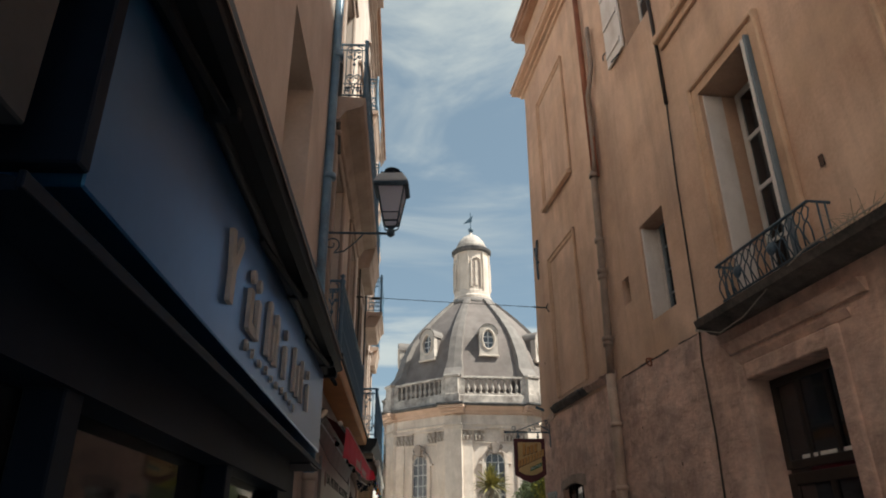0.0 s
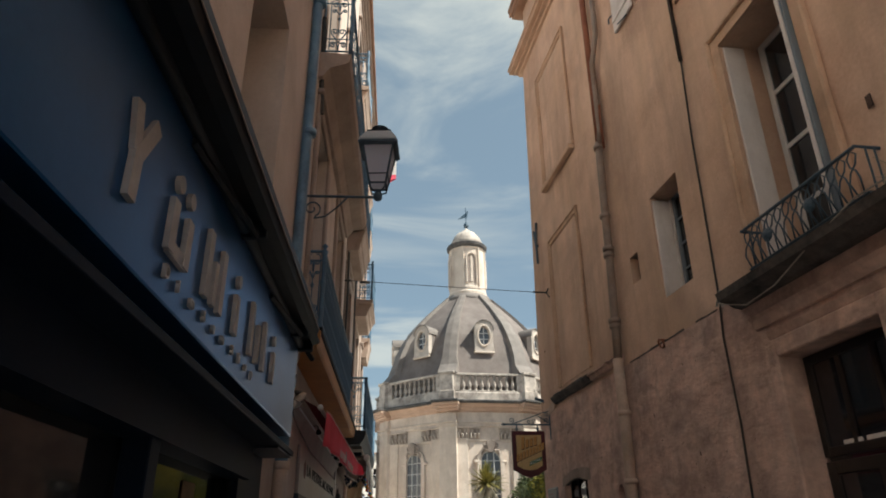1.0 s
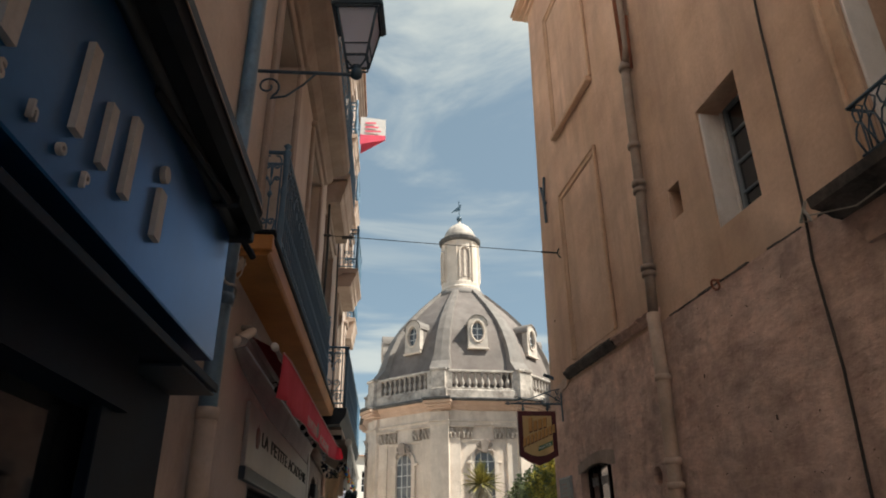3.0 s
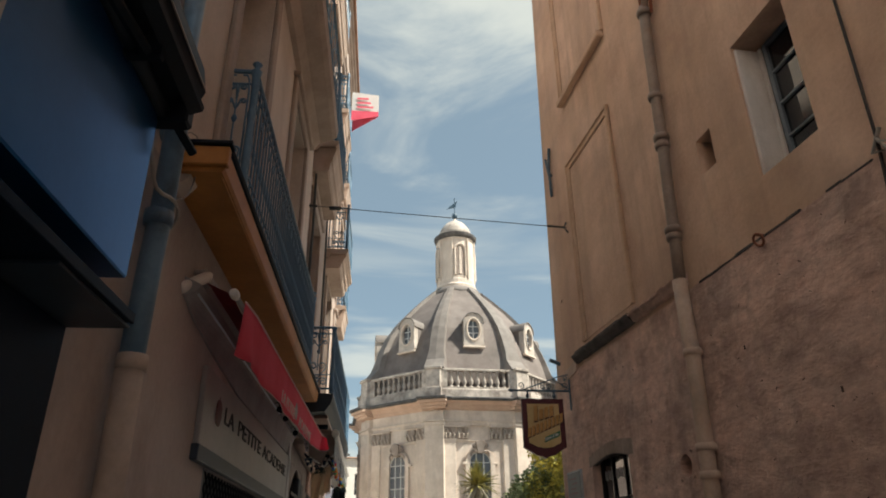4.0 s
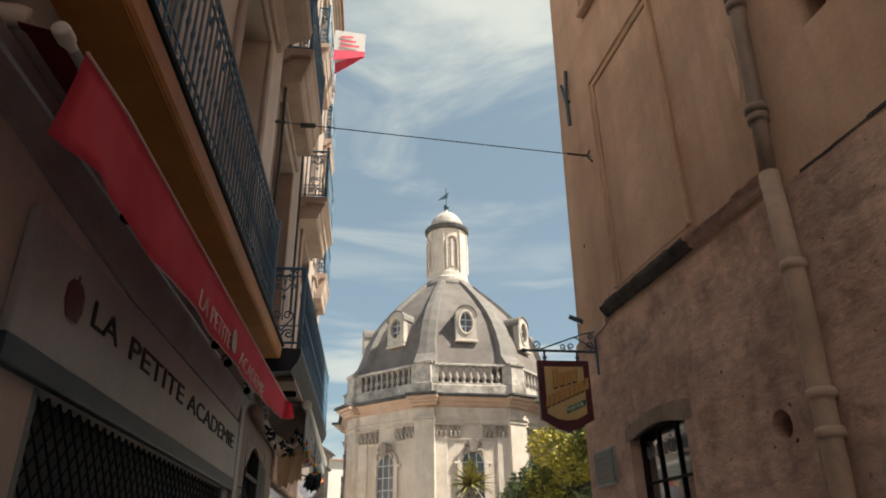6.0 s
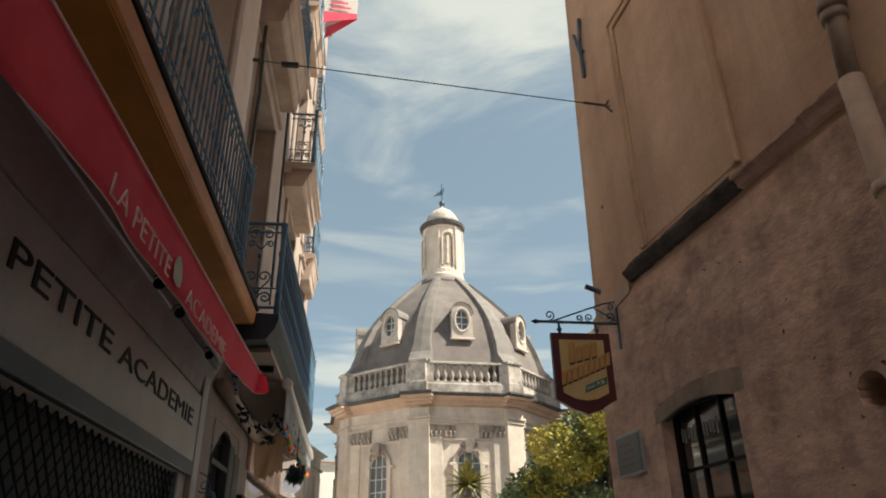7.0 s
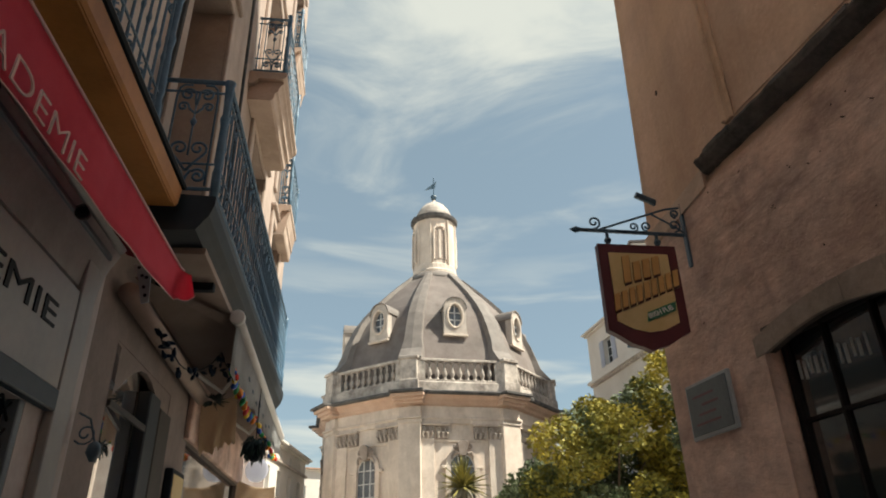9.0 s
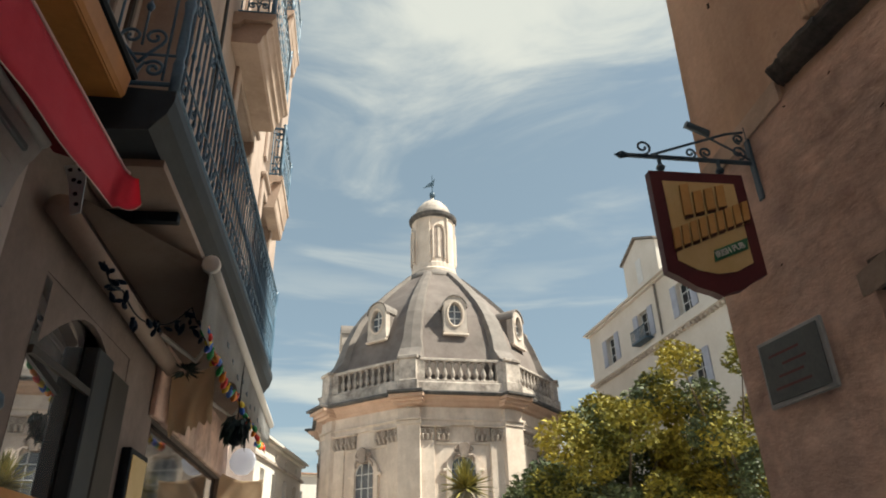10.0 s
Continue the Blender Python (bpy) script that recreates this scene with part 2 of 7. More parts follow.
M_CAPST = shade("grey_carved_capital_stone", (0.42, 0.36, 0.315), (0.60, 0.525, 0.465), 0.92, scale=1.6, fine=14, bump=0.3, depth=0.02, stain=(0.25, 0.215, 0.19), stain_amount=0.7, streak=0.4)
M_PINK = shade("rosy_cornice_stone", (0.50, 0.335, 0.25), (0.64, 0.46, 0.36), 0.92, scale=0.8, fine=12, bump=0.25, depth=0.02, stain=(0.40, 0.30, 0.24), stain_amount=0.5)
M_DOME = shade("grey_slate_scales", (0.135, 0.11, 0.1), (0.215, 0.18, 0.165), 0.85, scale=0.9, fine=14, bump=0.45, depth=0.02, stain=(0.27, 0.25, 0.225), stain_amount=0.35, streak=0.6)
M_LEAD = shade("lead_rib_sheet", (0.155, 0.133, 0.12), (0.235, 0.205, 0.187), 0.75, scale=1.5, fine=18, bump=0.25, depth=0.01, stain=(0.20, 0.19, 0.18), stain_amount=0.5, streak=0.7)
M_IRON = shade("blue_black_wrought_iron", (0.03, 0.062, 0.095), (0.06, 0.105, 0.15), 0.45, 0.0, scale=8, fine=60, bump=0.2, depth=0.002)
M_RAILIRON = shade("blue_painted_wrought_iron", (0.06, 0.125, 0.2), (0.115, 0.21, 0.31), 0.45, 0.0, scale=8, fine=60, bump=0.2, depth=0.002)
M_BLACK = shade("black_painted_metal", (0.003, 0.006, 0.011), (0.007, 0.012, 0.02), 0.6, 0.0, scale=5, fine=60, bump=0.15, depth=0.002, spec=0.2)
M_NAVY = shade("petrol_blue_lacquer", (0.017, 0.115, 0.31), (0.024, 0.14, 0.37), 0.3, 0.75, scale=1.5, fine=30, bump=0.05, depth=0.002, stain=(0.012, 0.08, 0.22), stain_amount=0.4)
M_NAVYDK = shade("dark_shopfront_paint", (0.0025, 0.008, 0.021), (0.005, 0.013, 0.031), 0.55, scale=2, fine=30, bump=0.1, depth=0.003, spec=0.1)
M_LETTER = shade("pale_grey_letters", (0.34, 0.355, 0.375), (0.44, 0.455, 0.475), 0.6, scale=5, fine=40, bump=0.05, depth=0.002)
M_ORANGE = shade("varnished_orange_soffit", (0.40, 0.17, 0.042), (0.54, 0.24, 0.066), 0.55, scale=2, fine=25, bump=0.2, depth=0.004, stain=(0.20, 0.09, 0.03), stain_amount=0.5)
M_RED = shade("red_awning_cloth", (0.92, 0.11, 0.185), (0.96, 0.15, 0.24), 0.8, scale=2.5, fine=120, bump=0.15, depth=0.002, stain=(0.74, 0.05, 0.10), stain_amount=0.4)
M_HEM = shade("pale_pink_hem_tape", (0.72, 0.50, 0.50), (0.80, 0.60, 0.60), 0.8, scale=4, fine=60, bump=0.05, depth=0.002)
# same red cloth, darkened to carry the shade below the awning
M_REDSHADE = shade("shaded_red_awning_cloth", (0.16, 0.01, 0.02), (0.22, 0.018, 0.03), 0.85, scale=2.5, fine=120, bump=0.15, depth=0.002)
M_WHITE = shade("white_painted_metal", (0.66, 0.64, 0.62), (0.76, 0.74, 0.72), 0.45, scale=3, fine=40, bump=0.05, depth=0.002, stain=(0.5, 0.47, 0.43), stain_amount=0.4)
M_WHITET = shade("white_lettering", (0.78, 0.76, 0.75), (0.84, 0.82, 0.81), 0.6, scale=6, fine=60, bump=0.0)
M_FASCIA = shade("off_white_fascia_board", (0.255, 0.26, 0.272), (0.335, 0.338, 0.35), 0.42, scale=1.2, fine=20, bump=0.1, depth=0.003, stain=(0.40, 0.35, 0.31), stain_amount=0.4)
M_BLUEGREY = shade("blue_grey_paint", (0.10, 0.13, 0.16), (0.15, 0.185, 0.22), 0.5, scale=2.5, fine=30, bump=0.12, depth=0.004, stain=(0.07, 0.09, 0.11), stain_amount=0.5)
M_PIPEB = shade("petrol_downpipe_paint", (0.105, 0.205, 0.32), (0.175, 0.30, 0.43), 0.35, scale=3, fine=30, bump=0.15, depth=0.004, stain=(0.03, 0.035, 0.04), stain_amount=0.75, streak=0.5)
M_ZINC = shade("dull_brown_zinc_pipe", (0.23, 0.18, 0.155), (0.34, 0.27, 0.23), 0.6, 0.2, scale=3, fine=30, bump=0.2, depth=0.004, stain=(0.28, 0.18, 0.11), stain_amount=0.6)
M_RUST = shade("red_brown_pipe", (0.20, 0.07, 0.04), (0.30, 0.12, 0.07), 0.75, scale=3, fine=40, bump=0.25, depth=0.004)
M_PIPEOCH = shade("overpainted_cast_pipe", (0.43, 0.32, 0.25), (0.57, 0.44, 0.36), 0.8, scale=3, fine=30, bump=0.35, depth=0.006, stain=(0.30, 0.26, 0.22), stain_amount=0.7)
M_PIPEGREY = shade("overpainted_grey_pipe", (0.42, 0.365, 0.325), (0.55, 0.48, 0.43), 0.8, scale=3, fine=30, bump=0.35, depth=0.006, stain=(0.33, 0.29, 0.26), stain_amount=0.7)
M_SHUT = shade("flaking_white_shutter", (0.64, 0.61, 0.60), (0.76, 0.73, 0.72), 0.7, scale=2, fine=40, bump=0.2, depth=0.003, stain=(0.38, 0.32, 0.28), stain_amount=0.6, streak=0.7)
M_BLIND = shade("grey_blue_shutter", (0.14, 0.18, 0.22), (0.20, 0.25, 0.30), 0.6, scale=2, fine=40, bump=0.15, depth=0.003)
M_FRAMEW = shade("grey_white_window_paint", (0.56, 0.56, 0.56), (0.66, 0.66, 0.66), 0.55, scale=3, fine=40, bump=0.1, depth=0.002)
M_DARKWOOD = shade("dark_stained_door_wood", (0.018, 0.014, 0.013), (0.035, 0.026, 0.022), 0.55, scale=4, fine=50, bump=0.2, depth=0.003)
M_MAROON = shade("maroon_sign_frame", (0.075, 0.012, 0.018), (0.105, 0.018, 0.026), 0.5, scale=4, fine=40, bump=0.1, depth=0.002)
M_WINRED = shade("dark_red_window_paint", (0.006, 0.005, 0.006), (0.012, 0.008, 0.009), 0.6, scale=4, fine=40, bump=0.1, depth=0.002, spec=0.2)
M_SIGNTAN = shade("golden_sign_field", (0.58, 0.42, 0.19), (0.66, 0.50, 0.26), 0.55, scale=4, fine=40, bump=0.05, depth=0.002)
M_SIGNGOLD = shade("orange_gold_relief", (0.52, 0.28, 0.09), (0.60, 0.35, 0.13), 0.5, scale=6, fine=40, bump=0.05, depth=0.002)
M_SIGNBRN = shade("dark_brown_relief_edge", (0.07, 0.03, 0.02), (0.10, 0.045, 0.03), 0.5, scale=6, fine=40, bump=0.0)
M_SIGNGRN = shade("green_banner_paint", (0.03, 0.16, 0.085), (0.045, 0.20, 0.11), 0.5, scale=6, fine=40, bump=0.0)
M_PLAQUE = shade("slate_grey_plaque", (0.05, 0.062, 0.07), (0.09, 0.11, 0.12), 0.5, scale=5, fine=40, bump=0.1, depth=0.003)
M_NOTICE = shade("faded_amber_paper", (0.10, 0.075, 0.035), (0.16, 0.12, 0.06), 0.7, scale=9, fine=40, bump=0.0, stain=(0.05, 0.04, 0.025), stain_amount=0.7)
M_SLATE = shade("dark_blue_slate_paint", (0.018, 0.032, 0.05), (0.032, 0.052, 0.078), 0.5, scale=2.5, fine=30, bump=0.1, depth=0.003)
M_PIT = shade("brown_pit_shadow_dirt", (0.05, 0.032, 0.026), (0.11, 0.075, 0.062), 0.95, scale=6, fine=40, bump=0.3, depth=0.004)
M_BARK = shade("grey_brown_bark", (0.09, 0.065, 0.045), (0.17, 0.13, 0.095), 0.95, scale=6, fine=30, bump=0.7, depth=0.02)
M_LEAF = shade("yellow_green_leaves", (0.09, 0.105, 0.018), (0.38, 0.30, 0.036), 0.7, scale=0.55, fine=6, bump=0.0, island=0.35)
M_LEAF2 = shade("blue_green_leaves", (0.045, 0.07, 0.03), (0.12, 0.14, 0.06), 0.6, scale=0.9, fine=6, bump=0.0, island=0.4)
M_DKLEAF = shade("dark_teal_leaves", (0.008, 0.022, 0.022), (0.02, 0.045, 0.04), 0.6, scale=6, fine=20, bump=0.0, island=0.4)
M_PALM = shade("palm_fronds", (0.10, 0.11, 0.03), (0.36, 0.30, 0.09), 0.55, scale=1.2, fine=6, bump=0.0, island=0.35)
M_DRY = shade("dry_grey_leaves", (0.30, 0.26, 0.20), (0.46, 0.41, 0.33), 0.8, scale=2, fine=10, bump=0.0, island=0.3)
M_PALEGREY = shade("pale_blue_grey_metal", (0.30, 0.33, 0.36), (0.40, 0.43, 0.46), 0.5, scale=2.5, fine=30, bump=0.1, depth=0.003)
M_PAVE = shade("pale_stone_paving", (0.38, 0.345, 0.30), (0.50, 0.46, 0.41), 0.85, scale=0.6, fine=14, bump=0.3, depth=0.01, stain=(0.28, 0.25, 0.225), stain_amount=0.5)
M_LILAC = shade("lilac_grey_shutter", (0.30, 0.32, 0.40), (0.38, 0.40, 0.48), 0.65, scale=2, fine=30, bump=0.1, depth=0.003)
M_FARW = shade("pale_far_render", (0.58, 0.535, 0.485), (0.68, 0.635, 0.59), 0.92, scale=0.4, fine=6, bump=0.1, depth=0.02, stain=(0.50, 0.44, 0.37), stain_amount=0.5, streak=0.7)
M_ROOF = shade("canal_tile_roof", (0.30, 0.17, 0.11), (0.42, 0.26, 0.18), 0.9, scale=2, fine=10, bump=0.4, depth=0.03)
M_CANVAS = shade("dirty_white_canvas", (0.33, 0.33, 0.335), (0.46, 0.46, 0.455), 0.85, scale=2.5, fine=80, bump=0.2, depth=0.004, stain=(0.20, 0.185, 0.175), stain_amount=0.7, streak=0.8)
# brown of the moulding; on the two undersides it paints their shade
M_UNDER = shade("brown_trim_and_shaded_undersides", (0.29, 0.22, 0.19), (0.37, 0.295, 0.255), 0.9, scale=1.5, fine=80, bump=0.15, depth=0.003, stain=(0.20, 0.15, 0.12), stain_amount=0.5)
M_SHOPW = shade("grey_brown_shop_render", (0.41, 0.365, 0.355), (0.52, 0.475, 0.465), 0.92, scale=1.2, fine=24, bump=0.35, depth=0.01, stain=(0.24, 0.185, 0.16), stain_amount=0.7, streak=0.6)
M_COVE = shade("grey_awning_housing", (0.24, 0.24, 0.25), (0.32, 0.32, 0.335), 0.6, scale=2.0, fine=30, bump=0.15, depth=0.004, stain=(0.15, 0.125, 0.115), stain_amount=0.6, streak=0.3)
M_CABLE = shade("grey_cable", (0.03, 0.03, 0.03), (0.06, 0.06, 0.055), 0.6, scale=8, fine=40, bump=0.0)
M_LCABLE = shade("pale_cable", (0.30, 0.28, 0.25), (0.38, 0.36, 0.33), 0.6, scale=8, fine=40, bump=0.0)


def glassy(name, tint, rough=0.06, alpha_mix=0.35):
    """A dark window pane: a real glass coat over a dim room colour."""
    m = bpy.data.materials.new(name)
    m.use_nodes = True
    p = m.node_tree.nodes["Principled BSDF"]
    p.inputs["Base Color"].default_value = (*tint, 1)
    p.inputs["Roughness"].default_value = rough
    p.inputs["IOR"].default_value = 1.5
    p.inputs["Coat Weight"].default_value, p.inputs["Coat Roughness"].default_value = alpha_mix, 0.03
    return m


M_BROWN = shade("brown_ground_floor_render", (0.17, 0.134, 0.122), (0.26, 0.21, 0.192), 0.92, scale=1.3, fine=22, bump=0.4, depth=0.012, stain=(0.13, 0.10, 0.08), stain_amount=0.6, streak=0.4)
M_GLASS = glassy("dim_window_glass", (0.012, 0.016, 0.022))
M_GLASSC = glassy("church_window_glass", (0.10, 0.11, 0.13), 0.15)
M_GLASSM = glassy("shiny_door_glass", (0.01, 0.012, 0.015), 0.01, 1.0)
M_GLASSM.node_tree.nodes["Principled BSDF"].inputs["Base Color"].default_value = (0.5, 0.51, 0.53, 1)
M_GLASSM.node_tree.nodes["Principled BSDF"].inputs["Metallic"].default_value = 0.85
M_GLASSD = glassy("clear_door_glass", (0.022, 0.03, 0.034), 0.08, 1.0)
M_GLASSD.node_tree.nodes["Principled BSDF"].inputs["IOR"].default_value = 1.8


def lampglass():
    """Milky glass that lets the sky behind it shine through."""
    m = bpy.data.materials.new("frosted_lantern_glass")
    m.use_nodes = True
    n, l = m.node_tree.nodes, m.node_tree.links
    p = n["Principled BSDF"]
    p.inputs["Base Color"].default_value = (0.78, 0.82, 0.92, 1)
    p.inputs["Roughness"].default_value = 0.4
    tl, tr = n.new("ShaderNodeBsdfTranslucent"), n.new("ShaderNodeBsdfTransparent")
    tl.inputs["Color"].default_value = (0.84, 0.88, 0.97, 1)
    tr.inputs["Color"].default_value = (0.9, 0.88, 0.92, 1)
    mx, my = n.new("ShaderNodeMixShader"), n.new("ShaderNodeMixShader")
    mx.inputs[0].default_value, my.inputs[0].default_value = 0.6, 0.15
    l.new(p.outputs[0], mx.inputs[1])
    l.new(tl.outputs[0], mx.inputs[2])
    l.new(mx.outputs[0], my.inputs[1])
    l.new(tr.outputs[0], my.inputs[2])
    l.new(my.outputs[0], n["Material Output"].inputs["Surface"])
    return m


M_FROST = lampglass()


def thin_cloth(name, c):
    """Cloth that lets some daylight through."""
    m = shade(name, tuple(v * 0.85 for v in c), c, 0.9, scale=2.0, fine=90, bump=0.15, depth=0.002, stain=tuple(v * 0.6 for v in c), stain_amount=0.5, streak=0.5)
    n, l = m.node_tree.nodes, m.node_tree.links
    tl, mx = n.new("ShaderNodeBsdfTranslucent"), n.new("ShaderNodeMixShader")
    l.new(n["Principled BSDF"].inputs["Base Color"].links[0].from_socket, tl.inputs["Color"])
    mx.inputs[0].default_value = 0.5
    l.new(n["Principled BSDF"].outputs[0], mx.inputs[1])
    l.new(tl.outputs[0], mx.inputs[2])
    l.new(mx.outputs[0], n["Material Output"].inputs["Surface"])
    return m


M_CREAMCL = thin_cloth("cream_awning_cloth", (0.70, 0.55, 0.40))


def bulb_colour(name, c):
    m = bpy.data.materials.new(name)
    m.use_nodes = True
    p = m.node_tree.nodes["Principled BSDF"]
    p.inputs["Base Color"].default_value = (*c, 1)
    p.inputs["Roughness"].default_value = 0.25
    return m


M_BULBS = [bulb_colour("blue_bulb", (0.03, 0.12, 0.5)), bulb_colour("green_bulb", (0.03, 0.3, 0.09)), bulb_colour("orange_bulb", (0.75, 0.22, 0.02)), bulb_colour("red_bulb", (0.55, 0.03, 0.02)), bulb_colour("yellow_bulb", (0.7, 0.5, 0.04))]


# ---- mesh tools ----
def box(bm, x0, x1, y0, y1, z0, z1, bev=0.0, m=None):
    vs = [bm.verts.new((x, y, z)) for x in (x0, x1) for y in (y0, y1) for z in (z0, z1)]
    fs = [bm.faces.new([vs[i] for i in q]) for q in ((0, 1, 3, 2), (4, 6, 7, 5), (0, 4, 5, 1), (2, 3, 7, 6), (0, 2, 6, 4), (1, 5, 7, 3))]
    if bev:
        es = list({e for f in fs for e in f.edges})
        r = bmesh.ops.bevel(bm, geom=es, offset=bev, segments=1, affect="EDGES")
        vs = list({v for v in vs if v.is_valid} | {v for v in r["verts"] if v.is_valid})
    if m is not None:
        bmesh.ops.transform(bm, matrix=m, verts=vs)
    return vs


def prism(bm, pts, d):
    """A flat outline (3D points) pushed out along the vector d."""
    a = [bm.verts.new(p) for p in pts]
    b = [bm.verts.new(Vector(p) + Vector(d)) for p in pts]
    bm.faces.new(a[::-1])
    bm.faces.new(b)
    for i in range(len(a)):
        j = (i + 1) % len(a)
        bm.faces.new((a[i], a[j], b[j], b[i]))
    return a + b


def tube(bm, pts, r, n=6, taper=None):
    """A round bar along a line of points."""
    pts = [Vector(p) for p in pts]
    rings, side = [], None
    for i, p in enumerate(pts):
        d = (pts[min(i + 1, len(pts) - 1)] - pts[max(i - 1, 0)]).normalized()
        if side is None:
            side = d.cross(Vector((0.31, 0.17, 0.93)))
            if side.length < 0.05:
                side = d.cross(Vector((1, 0, 0)))
        side = (side - d * side.dot(d)).normalized()
        up = d.cross(side)
        k = r if taper is None else r + (taper - r) * i / max(1, len(pts) - 1)
        rings.append([bm.verts.new(p + (side * math.cos(2 * math.pi * j / n) + up * math.sin(2 * math.pi * j / n)) * k) for j in range(n)])
    for a, b in zip(rings, rings[1:]):
        for j in range(n):
            bm.faces.new((a[j], a[(j + 1) % n], b[(j + 1) % n], b[j]))
    bm.faces.new(rings[0][::-1])
    bm.faces.new(rings[-1])


def lathe(bm, prof, n=12, m=None, turn=0.0, caps=True):
    """A turned body about z from (radius, height) pairs."""
    rings = []
    for r, z in prof:
        rings.append([bm.verts.new((r * math.cos(turn + 2 * math.pi * j / n), r * math.sin(turn + 2 * math.pi * j / n), z)) for j in range(n)])
    for a, b in zip(rings, rings[1:]):
        for j in range(n):
            bm.faces.new((a[j], a[(j + 1) % n], b[(j + 1) % n], b[j]))
    if caps:
        bm.faces.new(rings[0][::-1])
        bm.faces.new(rings[-1])
    vs = [v for r in rings for v in r]
    if m is not None:
        bmesh.ops.transform(bm, matrix=m, verts=vs)
    return vs


def spiral(c, r0, r1, a0, turns, ex, ez, n=14):
    """Points of a scroll in the plane of ex and ez."""
    c, ex, ez = Vector(c), Vector(ex), Vector(ez)
    return [c + (ex * math.cos(a0 + 2 * math.pi * turns * i / n) + ez * math.sin(a0 + 2 * math.pi * turns * i / n)) * (r0 + (r1 - r0) * i / n) for i in range(n + 1)]


def wall_grid(bm, us, zs, full, w0, w1):
    """A wall in (u, w, z) made of cells; full(u, z) tells whether a cell is solid. Openings go right through."""
    us, zs = sorted(set(us)), sorted(set(zs))
    nu, nz = len(us) - 1, len(zs) - 1
    ok = [[full((us[i] + us[i + 1]) / 2, (zs[k] + zs[k + 1]) / 2) for k in range(nz)] for i in range(nu)]
    f = {}

    def v(i, k, w):
        if (i, k, w) not in f:
            f[(i, k, w)] = bm.verts.new((us[i], w1 if w else w0, zs[k]))
        return f[(i, k, w)]

    for i in range(nu):
        for k in range(nz):
            if not ok[i][k]:
                continue
            bm.faces.new((v(i, k, 1), v(i, k + 1, 1), v(i + 1, k + 1, 1), v(i + 1, k, 1)))
            bm.faces.new((v(i, k, 0), v(i + 1, k, 0), v(i + 1, k + 1, 0), v(i, k + 1, 0)))
            if i == 0 or not ok[i - 1][k]:
                bm.faces.new((v(i, k, 0), v(i, k + 1, 0), v(i, k + 1, 1), v(i, k, 1)))
            if i == nu - 1 or not ok[i + 1][k]:
                bm.faces.new((v(i + 1, k, 0), v(i + 1, k, 1), v(i + 1, k + 1, 1), v(i + 1, k + 1, 0)))
            if k == 0 or not ok[i][k - 1]:
                bm.faces.new((v(i, k, 0), v(i, k, 1), v(i + 1, k, 1), v(i + 1, k, 0)))
            if k == nz - 1 or not ok[i][k + 1]:
                bm.faces.new((v(i, k + 1, 0), v(i + 1, k + 1, 0), v(i + 1, k + 1, 1), v(i, k + 1, 1)))


def mesh_of(bm, name, mat, smooth=False):
    bmesh.ops.recalc_face_normals(bm, faces=bm.faces)
    me = bpy.data.meshes.new(name)
    bm.to_mesh(me)
    bm.free()
    me.materials.append(mat)
    if smooth:
        for p in me.polygons:
            p.use_smooth = True
    return me


def thing(name, label, category, group="", kind="", at=None):
    ob = new(name)
    if at is not None:
        ob.matrix_world = at
    return tagged(ob, label, category, group, kind)


def solid(name, bm, mat, label, category, group="", kind="", at=None, smooth=False):
    ob = new(name, mesh_of(bm, name, mat, smooth))
    if at is not None:
        ob.matrix_world = at
    return tagged(ob, label, category, group, kind)


def part(name, bm, mat, parent, label="", smooth=False, at=None):
    """One mesh under a thing, in the thing's own axes."""
    ob = new(name, mesh_of(bm, name, mat, smooth))
    ob.parent = parent
    if at is not None:
        ob.matrix_basis = at
    if label:
        ob["label"] = label
    return ob


def again(name, me, parent, at):
    """A further piece on a mesh that is already there."""
    ob = new(name, me)
    ob.parent = parent
    ob.matrix_basis = at
    return ob


def letters(name, text, size, mat, parent, at, depth=0.01, label="", width=None, bold=0.0):
    c = bpy.data.curves.new(name, "FONT")
    c.body, c.size, c.extrude, c.offset = text, size, depth, bold
    tmp = bpy.data.objects.new(name, c)
    scene.collection.objects.link(tmp)
    bpy.context.view_layer.update()
    me = bpy.data.meshes.new_from_object(tmp.evaluated_get(bpy.context.evaluated_depsgraph_get()))
    bpy.data.objects.remove(tmp)
    if width:
        me.transform(Matrix.Diagonal((width / max(v.co.x for v in me.vertices), 1, 1, 1)))
    me.materials.clear()
    me.materials.append(mat)
    ob = new(name, me)
    ob.parent = parent
    ob.matrix_basis = at
    if label:
        ob["label"] = label
    return ob


def B():
    return bmesh.new()


# ---- ground ----
bm = B()
gy, gz = (-400, -3, 15, 24, 400), (0.58, 0.58, 0.0, 0.0, 0.0)
gv = [[bm.verts.new((x, y, z)) for x in (-400, 400)] for y, z in zip(gy, gz)]
for a, b in zip(gv, gv[1:]):
    bm.faces.new((a[0], a[1], b[1], b[0]))
solid("ground", bm, M_PAVE, "grey stone paving of the sloping lane and square", "ground", kind="structure")

# ---- the ochre building: frame (u along the wall, w out to the lane, z up) ----
RU, RW = Vector((-0.09704, 0.99528, 0)), Vector((-0.99528, -0.09704, 0))
MR = Matrix(((RU.x, RW.x, 0, 3.885), (RU.y, RW.y, 0, 9.59), (0, 0, 1, 0), (0, 0, 0, 1)))
OPEN_UP = [(-3.9, -2.78, 4.52, 7.25), (-6.75, -5.6, 4.52, 7.25), (-1.42, -0.68, 4.95, 6.40), (-0.12, 0.14, 5.45, 5.86), (-1.95, -1.1, 9.45, 11.2), (-3.9, -2.78, 8.8, 11.3)]
